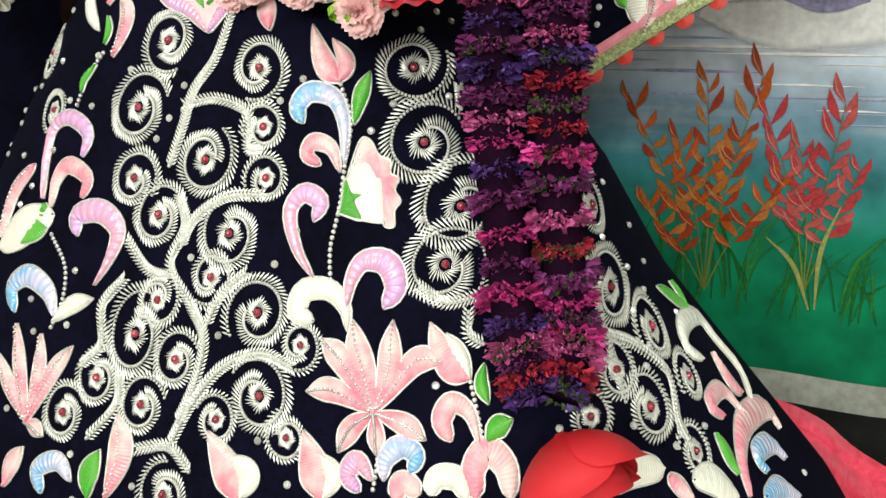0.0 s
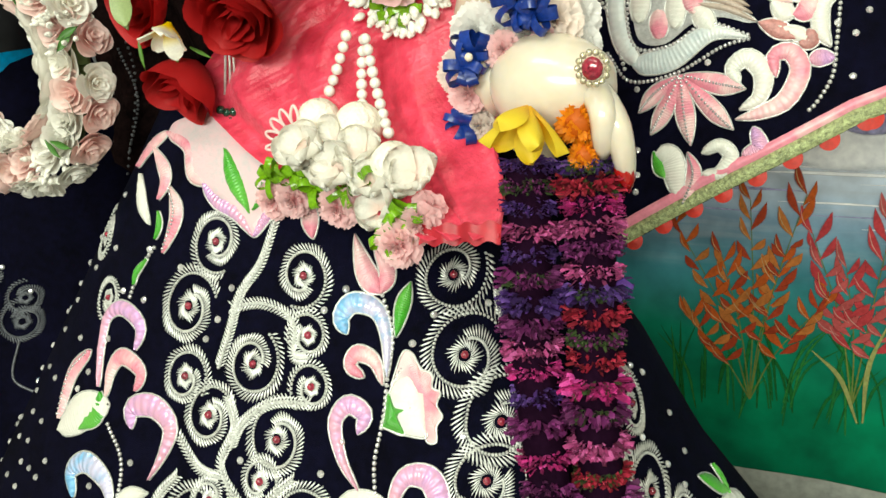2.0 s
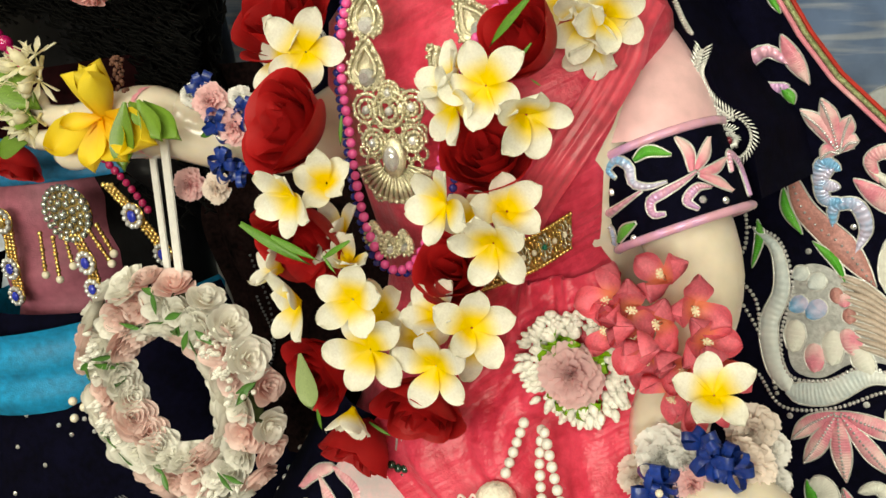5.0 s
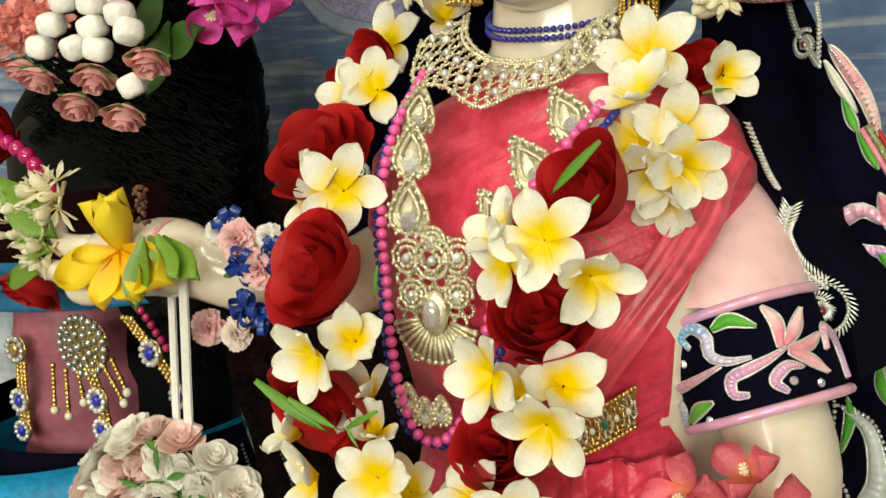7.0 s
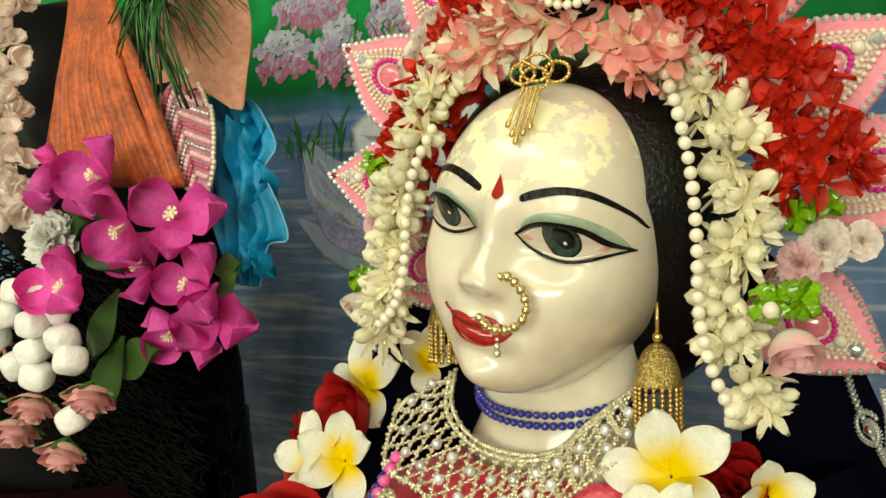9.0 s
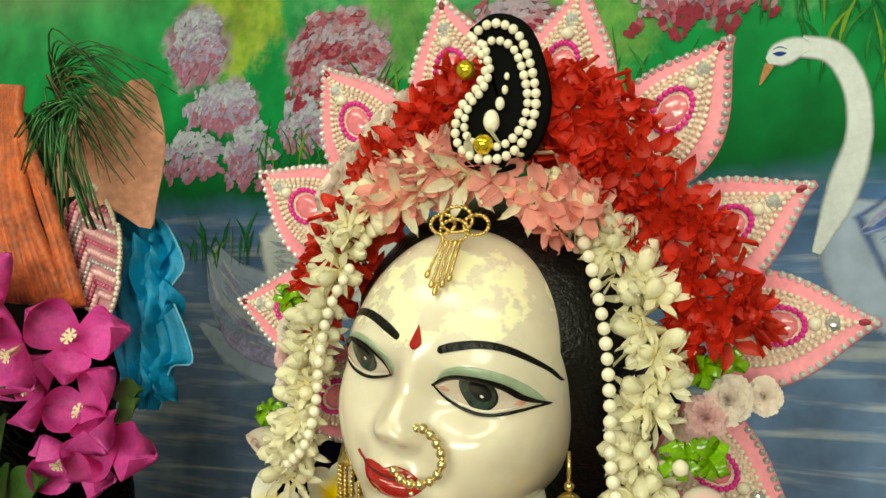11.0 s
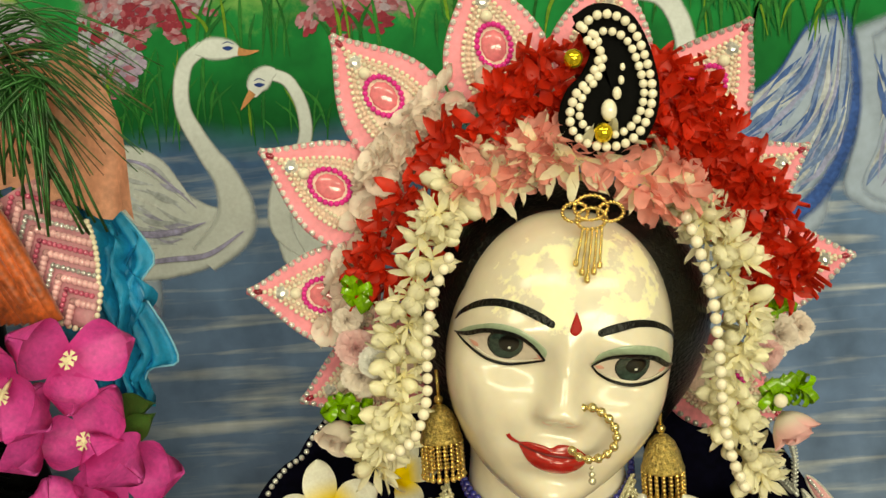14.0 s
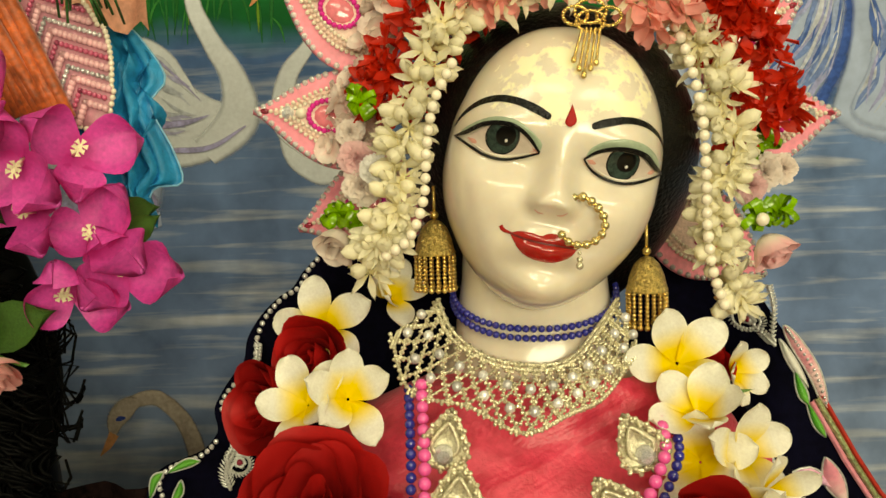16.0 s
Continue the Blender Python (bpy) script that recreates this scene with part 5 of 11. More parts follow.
def rose_petal(r0, high, flare, span, seed):
    """A rose petal wrapped round the flower's axis, its rim rolled outwards."""
    q = random.Random(seed)
    s = Shape()
    rows, uv = [], []
    ph = q.uniform(0, 6)
    for i in range(9):
        t = i / 8
        row = []
        for j in range(11):
            u = j / 5 - 1
            edge = t * (1 - 0.20 * abs(u) ** 3 + 0.05 * t * math.sin(2.3 * u + 2 * ph))
            rad = r0 * (0.03 + 0.97 * math.sin(min(1.0, edge * 1.25) * math.pi / 2) ** 0.6) + flare * edge ** 5 + (0.020 + 0.035 * edge ** 3) * math.sin(4 * u + ph) * edge
            a = u * span * (0.55 + 0.45 * math.sin(math.pi * min(1, 0.15 + 0.6 * t)))
            row.append((rad * math.sin(a), rad * math.cos(a), high * edge - 0.35 - flare * 0.35 * edge ** 6))
            uv.append((j / 10, t))
        rows.append(row)
    s.grid(rows, along=uv)
    k = len(s.v)
    s.add([(x * 0.985, y * 0.985, z - 0.004) for x, y, z in s.v], [tuple(reversed(f)) for f in s.f], 0, list(s.t))
    return s


def rose_set(material):
    """The five shells of a rose, from its wound heart to the wide outer cup."""
    return [rose_petal(0.15, 0.92, 0.03, 1.8, 1).mesh("petal", material), rose_petal(0.28, 0.94, 0.05, 1.5, 2).mesh("petal", material), rose_petal(0.44, 0.94, 0.09, 1.25, 3).mesh("petal", material),
            rose_petal(0.62, 0.92, 0.09, 1.15, 4).mesh("petal", material), rose_petal(0.80, 0.84, 0.13, 1.1, 5).mesh("petal", material)]


ROSE_PETALS = rose_set(RED_PETAL)
BUD_PETAL = solidify(petal_shape(1.0, 0.62, cup=0.35, curl=0.10, point=0.5), 0.01).mesh("petal", YELLOW_PETAL)
BRACT = solidify(petal_shape(0.032, 0.031, cup=0.22, curl=0.05, point=0.35, ruffle=0.28, root=0.35, n=11, m=9)).mesh("bract", BOUG_PINK)
BRACT_RED = solidify(petal_shape(0.033, 0.029, cup=0.28, curl=0.12, point=0.55, ruffle=0.28, root=0.35, n=11, m=9)).mesh("bract", BOUG_RED)
LEAF_MESH = solidify(petal_shape(1.0, 0.40, cup=0.18, curl=-0.08, point=0.9, root=0.05, n=9, m=5), 0.01).mesh("leaf", LEAF)
DARK_LEAF_MESH = solidify(petal_shape(1.0, 0.55, cup=0.14, curl=-0.06, point=0.7, root=0.05, n=9, m=5), 0.01).mesh("leaf", DARK_LEAF)


def floret_shape(petals, length, width, tube=0.5, lift=0.35, point=0.6):
    """A small star-shaped blossom with a slim tube below."""
    s = Shape()
    for k in range(petals):
        p = petal_shape(length, width, cup=0.2, curl=0.1, n=4, m=3, point=point, root=0.3)
        r = Matrix.Rotation(2 * math.pi * k / petals, 4, "Z") @ Matrix.Rotation(lift + 0.2 * math.sin(3 * k), 4, "X")
        s.add([r @ Vector(v) for v in p.v], p.f, 0, p.t)
    if tube:
        s.tube([(0, 0, -tube * length), (0, 0, -tube * length * 0.4), (0, 0, 0.0)], [width * 0.26, width * 0.24, width * 0.34], 5)
    # the petals grow together at the throat
    throat = {i for i, v in enumerate(s.v) if Vector(v).length < width * 0.40}
    first, keep, where = min(throat), [], {}
    for i in range(len(s.v)):
        if i not in throat or i == first:
            where[i] = len(keep)
            keep.append(i)
    joined = Shape()
    faces = [tuple(dict.fromkeys(where[first if i in throat else i] for i in f)) for f in s.f]
    joined.add([s.v[i] for i in keep], [f for f in faces if len(f) > 2], 0, [s.t[i] for i in keep])
    return joined


IXORA_MESH = floret_shape(4, 0.0118, 0.0066, lift=0.35, point=0.85).mesh("floret", IXORA)
SALMON_MESH = floret_shape(5, 0.0135, 0.0074, lift=0.3, point=0.4).mesh("floret", SALMON)
TUBE_MESH = floret_shape(6, 0.0165, 0.0054, tube=1.1, lift=0.40, point=0.7).mesh("floret", WHITE_PETAL)
TUBE_BUD = Shape()
TUBE_BUD.grid([[(q * math.cos(a) * (1 + 0.10 * math.cos(3 * a)), q * math.sin(a) * (1 + 0.10 * math.cos(3 * a)), h) for a in (2 * math.pi * k / 9 for k in range(9))] for q, h in ((0.0003, -0.012), (0.0013, -0.011), (0.0018, -0.004), (0.0036, 0.002), (0.0044, 0.006), (0.0034, 0.010), (0.0004, 0.0125))], closed=True)
TUBE_BUD = TUBE_BUD.mesh("bud", WHITE_PETAL)
SEPAL_MESH = solidify(petal_shape(1.0, 0.17, cup=0.3, curl=-0.18, point=0.9, root=0.3, n=9, m=5), 0.01).mesh("leaf", mat("sepal_green", (0.11, 0.26, 0.03), rough=0.45, vary=0.25, scale=60, rand=0.2))


def mini_rose(material, seed):
    """A small fabric rose: a wound heart, and one petal of each of its two outer shells."""
    s = Shape()
    q = random.Random(seed)
    turn = 0.0
    for r0, high, flare, span, number in ((0.16, 0.82, 0.05, 1.7, 2), (0.32, 0.80, 0.10, 1.25, 3), (0.52, 0.72, 0.18, 1.1, 3)):
        for j in range(number):
            p = rose_petal(r0, high, flare, span, q.random())
            k = len(p.v) // 2
            m = pose(0, 0, 0.1, q.uniform(-5, 5), q.uniform(-5, 5), turn + 360 * j / number)
            s.add([m @ Vector(v) for v in p.v[:k]], [f for f in p.f if max(f) < k], 0, p.t[:k])
        turn += 47
    return s.mesh("fabric_rose", material), rose_petal(0.72, 0.60, 0.18, 1.0, seed).mesh("petal", material), rose_petal(0.90, 0.42, 0.18, 0.95, seed + 1).mesh("petal", material)


def fabric_rose(kind, parent, m, g):
    heart, mid, outer = MINI[kind]
    ob = part("fabric_rose", heart, None, parent, m=m)
    for me, number, turn in ((mid, 4, 20), (outer, 3, 55)):
        for j in range(number):
            part("petal", me, None, ob, m=pose(0, 0, 0.1, g.uniform(-6, 6), g.uniform(-6, 6), turn + 360 * j / number + g.uniform(-8, 8)))
    return ob


MINI = [mini_rose(petal_mat("ivory_fabric_petal", (0.98, 0.95, 0.89), (0.97, 0.90, 0.80), 0.0, 0.5), 1), mini_rose(petal_mat("blush_fabric_petal", (0.97, 0.76, 0.72), (0.95, 0.64, 0.60), 0.0, 0.6), 2), mini_rose(petal_mat("pink_fabric_petal", (0.93, 0.52, 0.52), (0.95, 0.80, 0.70), 0.1, 0.8), 3)]


def ruffled_ball(r, n, length, width, seed, spread=1.0):
    """A marigold head: many short crimped petals over a dome."""
    s = Shape()
    g = random.Random(seed)
    s.ball((0, 0, 0.05 * r), 0.72 * r, 10, 6)
    for k in range(n):
        z = 1 - (k + 0.5) / n * spread
        a = k * 2.39996
        d = Vector((math.sqrt(max(0, 1 - z * z)) * math.cos(a), math.sqrt(max(0, 1 - z * z)) * math.sin(a), z))
        side = d.orthogonal().normalized()
        side.rotate(Matrix.Rotation(g.uniform(0, 6.3), 3, d))
        base = d * r * 0.25
        rows, uv = [], []
        for i in range(3):
            t = i / 2
            rows.append([base + d * (length * (t - 0.25 * t * t) + (0.10 * r if j % 2 else -0.04 * r) * t) + side * width * (0.3 + 0.7 * t) * (j / 4 - 0.5) + d.cross(side) * (width * 0.7 * t * t + width * 0.14 * t * (1 if j % 2 else -1)) for j in range(5)])
            uv += [(j / 4, t) for j in range(5)]
        s.grid(rows, along=uv)
    return s


def carnation_head(seed):
    """Rings of broad frilled petals with toothed rims, flat outside and upright in the heart."""
    s = Shape()
    g = random.Random(seed)
    for length, number, tilt, low in ((1.02, 10, 4, -0.10), (0.96, 9, 18, 0.0), (0.84, 9, 33, 0.06), (0.68, 8, 48, 0.12), (0.52, 6, 63, 0.18), (0.40, 4, 78, 0.22)):
        for k in range(number):
            m = pose(0, 0, low, 0, 0, 360 * k / number + g.uniform(-14, 14)) @ pose(0, 0, 0, tilt + g.uniform(-9, 9), g.uniform(-14, 14), 0)
            size, wide = length * g.uniform(0.9, 1.08), length * g.uniform(0.75, 0.95)
            ph = g.uniform(0, 6)
            rows, uv = [], []
            for i in range(4):
                t = i / 3
                row = []
                for j in range(9):
                    u = j / 4 - 1
                    y = size * t * (1 - 0.16 * u * u * t) + (0.055 if j % 2 else -0.02) * size * t ** 3
                    row.append(m @ Vector((u * wide * 0.5 * (0.25 + 0.75 * t), y, 0.13 * wide * t * t * math.sin(3.4 * u + ph) + 0.05 * t * (1 if j % 2 else -1))))
                    uv.append((j / 8, t))
                rows.append(row)
            s.grid(rows, along=uv)
    return s


CARN_MESH = carnation_head(3).mesh("bloom", CARN_PINK)
WHITE_CARN_MESH = carnation_head(4).mesh("bloom", petal_mat("white_carnation_petal", (0.98, 0.95, 0.92), (0.96, 0.86, 0.83), 0.0, 0.5, rand=0.06))
BLUSH_CARN_MESH = carnation_head(5).mesh("bloom", BLUSH_PETAL)

def frangipani(place, normal, r=0.036, roll=0.0, open_=0.35, label="fresh white frangipani flower with a yellow heart", group="garland frangipani"):
    th = thing("frangipani", label, "flower", group=group, m=facing(place, normal, roll, 0.87 * r / 0.037))
    for k in range(5):
        part("petal", FRANGI_PETALS[rng.randrange(6)], None, th, m=pose(0, 0, 0.0006 * k, 0, 0, 72 * k + rng.uniform(-6, 6)) @ pose(0, 0.001, 0, math.degrees(open_) + rng.uniform(-16, 16), -14, 0))
    return th


def rose(place, normal, r=0.035, roll=0.0, meshes=None, count=18, openness=1.0, label="open red rose with velvety petals", group="garland roses", name="rose", squash=1.0):
    th = thing(name, label, "rose", group=group, m=facing(place, normal, roll, r * 1.05) @ Matrix.Diagonal((1, squash, 1, 1)))
    rings = ((0, 2), (1, 3), (2, 3), (3, 4), (4, 4))
    turn = 0.0
    for k, number in rings if openness > 0.65 else rings[:4]:
        for j in range(number):
            part("petal", (meshes or ROSE_PETALS)[k], None, th, m=pose(rng.uniform(-0.02, 0.02), rng.uniform(-0.02, 0.02), 0, rng.uniform(-8, 8), rng.uniform(-8, 8), turn + 360 * j / number + rng.uniform(-8, 8)) @ Matrix.Scale(rng.uniform(0.94, 1.06), 4))
        turn += 47
    return th


def carnation(place, normal, r=0.014, mesh=None, label="small pink ruffled carnation", group="carnations", parent=None, name="carnation"):
    m = facing(place, normal, rng.uniform(0, 360), r)
    if parent is not None:
        return part("bloom", mesh or CARN_MESH, None, parent, m=m)
    return tagged(part(name, mesh or CARN_MESH, None, m=m), label, "flower", group)


def leaf(place, direction, normal, size, mesh=None, parent=None, label="long green leaf", group="leaves"):
    y = Vector(direction).normalized()
    z = Vector(normal)
    z = (z - y * z.dot(y)).normalized()
    x = y.cross(z)
    m = Matrix.Translation(place) @ Matrix((x, y, z)).transposed().to_4x4() @ Matrix.Scale(size, 4)
    ob = part("leaf", mesh or LEAF_MESH, None, parent, m=m)
    if parent is None:
        tagged(ob, label, "leaf", group)
    return ob


FRONT = (0.12, -1.0, 0.25)


# ---- the dress: skirt, its embroidery, veil, drapes ----
U = 0.00040  # one stitch width


def on(surface, x, z, lift=0.0):
    """A place on a cloth's front, lifted off it."""
    h = 0.004
    p = Vector(surface(x, z))
    du = Vector(surface(x + h, z)) - Vector(surface(x - h, z))
    dv = Vector(surface(x, z + h)) - Vector(surface(x, z - h))
    return p + du.cross(dv).normalized() * lift


def flat_curve(pts2, n):
    return [(p.x, p.y) for p in curve([(a, b, 0) for a, b in pts2], n)]


def satin(cloth, surface, pts2, width, material, ends=(0.15, 0.05), n=20, cord=True, high=0.0035, name="satin_motif", peak=0.55, beads=False):
    """A padded satin shape sewn along a line: its width swells between the ends; a silver cord runs round it."""
    pts = flat_curve(pts2, n)
    s = Shape()
    rows, left, right = [], [], []
    for i, p in enumerate(pts):
        a, b = pts[max(0, i - 1)], pts[min(n - 1, i + 1)]
        d = Vector((b[0] - a[0], b[1] - a[1], 0)).normalized()
        t = i / (n - 1)
        k = t / peak if t < peak else (1 - t) / (1 - peak)
        e = ends[0] if t < peak else ends[1]
        w = width * U * (e + (1 - e) * math.sin(min(1.0, k) * math.pi / 2)) / 2
        edge = min(1.0, t / 0.12, (1 - t) / 0.12)
        w *= math.sqrt(max(0.02, 1 - (1 - edge) ** 2))
        row = []
        for j in range(7):
            u = j / 3 - 1
            row.append(on(surface, p[0] - d.y * u * w, p[1] + d.x * u * w, 0.0008 + high * (1 - u * u) ** 0.6 + 0.0003 * math.sin(i * 2.2)))
        rows.append(row)
        left.append(on(surface, p[0] - d.y * w, p[1] + d.x * w, 0.001))
        right.append(on(surface, p[0] + d.y * w, p[1] - d.x * w, 0.001))
    s.grid(rows)
    ob = part(name, s, material, cloth)
    if cord:
        c = Shape()
        c.tube(left + right[::-1] + left[:1], 0.0009, 5, cap=False)
        part("cord_edge", c, SILVER, ob)
    if beads:
        b = Shape()
        for p in pts[1:-1]:
            b.ball(on(surface, p[0], p[1], high + 0.0012), 0.0013, 6, 4)
        tiny(part("bead_string", b, CRYSTAL, ob))
    return ob


def barb(s, surface, a, b, w, lift=0.0012):
    """One slim raised stitch from a to b."""
    d = Vector((b[0] - a[0], b[1] - a[1], 0))
    side = Vector((-d.y, d.x, 0)).normalized() * w
    mid = (a[0] + 0.55 * d.x, a[1] + 0.55 * d.y)
    v = [on(surface, a[0], a[1], 0.0006), on(surface, mid[0] + side.x, mid[1] + side.y, 0.0004), on(surface, b[0], b[1], 0.0006), on(surface, mid[0] - side.x, mid[1] - side.y, 0.0004), on(surface, mid[0], mid[1], lift)]
    s.add(v, [(0, 1, 4), (1, 2, 4), (2, 3, 4), (3, 0, 4)])


def swirl(cloth, surface, c, r, tail=0.0, hand=1, gem=True, thread=None, tall=1.0):
    """A silver scroll: a red stone in a small star of stitches, and round it an open arm of beads with barbs on its outer side."""
    r *= 1.08 * U
    # on the turned-away sides the scrolls are worked wider, so that they look round
    wide = min(1.25, 0.02 / max(0.004, abs(surface(c[0] + 0.01, c[1])[0] - surface(c[0] - 0.01, c[1])[0])))
    s = Shape()
    for k in range(28):
        a = 2 * math.pi * k / 28 + 0.2
        p0, p1 = 0.15 * r, 0.46 * r * (1.0 + 0.12 * math.sin(5 * k))
        sk = a + 0.8 * hand
        barb(s, surface, (c[0] + wide * p0 * math.cos(a), c[1] + tall * p0 * math.sin(a)), (c[0] + wide * p1 * math.cos(sk), c[1] + tall * p1 * math.sin(sk)), 0.00060, 0.0022)
    steps = max(30, int(r * 5.4 / 0.0022))
    for k in range(steps):
        t = k / (steps - 1)
        a = math.radians(tail) + hand * t * 7.0
        rr = r * (1.06 - 0.22 * min(1, t * 3) - 0.10 * t - 0.36 * t ** 4)
        p = (c[0] + wide * rr * math.cos(a), c[1] + tall * rr * math.sin(a))
        s.ball(on(surface, p[0], p[1], 0.0009), 0.0013, 6, 4)
        for turn in (0.0, 0.5):
            aa = a + hand * turn * 7.0 / steps
            out = (math.cos(aa + hand * 0.85), math.sin(aa + hand * 0.85))
            ln = r * 0.42 * (0.75 + 0.25 * math.sin(math.pi * t)) * (1.0 + 0.1 * math.sin(7 * k))
            barb(s, surface, p, (p[0] + wide * out[0] * ln, p[1] + out[1] * ln * tall), 0.00048, 0.0020)
    ob = part("silver_scroll", s, thread or SILVER, cloth)
    if gem:
        g = Shape()
        g.ball(on(surface, c[0], c[1], 0.001), 0.0032 if r > 0.016 else 0.0026, 8, 5)
        part("red_stone", g, RUBY, ob)
    return ob


def vine(cloth, surface, pts2, n=30, ln=15, both=True, thick=0.0015):
    """A stem of beads with slanting barbs."""
    length = sum(math.dist(a, b) for a, b in zip(flat_curve(pts2, 30), flat_curve(pts2, 30)[1:]))
    n = max(10, int(length / 0.0024))
    pts = flat_curve(pts2, n)
    s = Shape()
    for i in range(1, n - 1):
        d = Vector((pts[i + 1][0] - pts[i - 1][0], pts[i + 1][1] - pts[i - 1][1], 0)).normalized()
        for sg in (1, -1) if both else (1,):
            q = d * 0.75 + Vector((-d.y, d.x, 0)) * sg * 0.8
            barb(s, surface, pts[i], (pts[i][0] - q.x * ln * U, pts[i][1] - q.y * ln * U), 0.0008, 0.0024)
        s.ball(on(surface, pts[i][0], pts[i][1], 0.0009), 0.0016, 6, 4)
    return part("silver_vine", s, SILVER, cloth)


def applique(cloth, surface, outline, material, high=0.0025, name="satin_patch", beads=None):
    """A padded patch of satin inside an outline, edged with cord, or with beads along part of it."""
    ring = flat_curve(outline + outline[:1], 6 * len(outline))
    mx, mz = sum(p[0] for p in outline) / len(outline), sum(p[1] for p in outline) / len(outline)
    s = Shape()
    s.grid([[on(surface, mx + (u - mx) * k, mz + (v - mz) * k, 0.0006 + high * (1 - k ** 3)) for u, v in ring] for k in (0.02, 0.35, 0.7, 0.9, 1.0)])
    ob = part(name, s, material, cloth)
    c = Shape()
    c.tube([on(surface, u, v, 0.0010) for u, v in ring], 0.0009, 5, cap=False)
    part("cord_edge", c, SILVER, ob)
    if beads:
        bead_cord(ob, surface, beads, r=0.0012, gap=0.0026)
    return ob


def bead_cord(cloth, surface, pts2, r=0.0019, gap=0.0036, material=None, name="bead_cord"):
    """A line of small beads sewn on."""
    pts = [Vector((a, b, 0)) for a, b in flat_curve(pts2, 260)]
    s, run = Shape(), 0.0
    s.ball(on(surface, pts[0].x, pts[0].y, r * 0.6), r, 6, 4)
    for a, b in zip(pts, pts[1:]):
        run += (b - a).length
        if run >= gap:
            run = 0.0
            s.ball(on(surface, b.x, b.y, r * 0.6), r, 6, 4)
    return tiny(part(name, s, material or CRYSTAL, cloth))


STUD = Shape()
STUD.grid([[(q * math.cos(a), q * math.sin(a), h) for a in (2 * math.pi * k / 8 for k in range(8))] for q, h in ((0.0029, 0.0), (0.0029, 0.0008), (0.0016, 0.0022), (0.0002, 0.0023))], closed=True)
STUD_MESH = STUD.mesh("crystal_stud", CRYSTAL, smooth=False)


def studs(cloth, surface, spots, taken, count, box, seed):
    """Small crystals scattered where no motif lies."""
    g = random.Random(seed)
    made = 0
    for _ in range(count * 40):
        x, z = g.uniform(*box[0]), g.uniform(*box[1])
        if all((x - a) ** 2 + (z - b) ** 2 > rad ** 2 for a, b, rad in taken) and spots(x, z):
            p = on(surface, x, z, 0.0004)
            q = on(surface, x, z, 0.01)
            part("crystal_stud", STUD_MESH, None, cloth, m=facing(p, q - p))
            taken.append((x, z, 0.0150))
            made += 1
            if made == count:
                break


skirt = thing("skirt", "navy velvet skirt embroidered with silver scrolls and pink lotuses", "skirt", (0, 0, 0))
cl = Shape()
rows = []
for i in range(49):
    z = 1.0 - 0.86 * i / 48
    w = 0.285 + 0.60 * (0.78 - z)
    row = []
    for j in range(97):
        a = math.pi * (1 - j / 48) if j <= 48 else math.pi * (j - 48) / 48
        if j <= 48:
            row.append(skirt_point((j / 24 - 1) * 1.5 * w, z))
        else:
            turn = math.cos(math.pi * (j - 48) / 48)
            back = 0.83 - 0.05 * turn + (0.20 - 0.06 * turn) * math.sin(math.pi * (j - 48) / 48)
            row.append((-0.385 + (w - skirt_trim(turn, z)) * turn, back, z))
    rows.append(row)
cl.grid(rows)
part("cloth", cl, VELVET, skirt)

sw = lambda c, r, tail=0, hand=1, **k: (swirl(skirt, skirt_point, c, r, tail, hand, **k), TAKEN.append((*c, r * U * 1.0)))
st = lambda pts, w, m, **k: (satin(skirt, skirt_point, pts, w, m, **k), [TAKEN.append((*p, w * U * 0.55 + 0.002)) for p in flat_curve(pts, 6)])
TAKEN = []
# scrolls of the middle panel
sw((-0.028, 0.8739), 52, 300, -1)
sw((-0.045, 0.8252), 60, 20, 1)
sw((0.058, 0.8557), 50, 250, 1)
sw((0.0195, 0.7911), 55, 60, -1)
sw((-0.039, 0.7749), 48, 330, 1)
sw((0.0655, 0.8155), 38, 200, -1)
sw((0.071, 0.7814), 38, 200, -1)
sw((-0.0135, 0.7509), 50, 20, 1)
sw((0.0475, 0.7428), 58, 60, 1)
sw((0.038, 0.7128), 42, 240, 1)
sw((-0.003, 0.6931), 42, 60, -1)
sw((0.0785, 0.6931), 56, 220, -1)
sw((-0.0175, 0.6685), 58, 45, 1, tall=1.2)
sw((0.0185, 0.6557), 44, 30, 1)
sw((0.113, 0.6756), 36, 240, 1)
sw((-0.0445, 0.6347), 44, 60, 1)
sw((-0.004, 0.6223), 46, 20, 1)
sw((-0.0695, 0.6068), 46, 30, 1)
sw((0.086, 0.6407), 56, 150, -1)
sw((0.056, 0.6217), 38, 160, -1)
sw((0.1075, 0.6175), 36, 110, 1)
sw((0.023, 0.5674), 48, 90, 1)
sw((-0.1705, 0.8584), 34, 90, 1, tall=1.3)
sw((-0.135, 0.8175), 36, 270, -1)
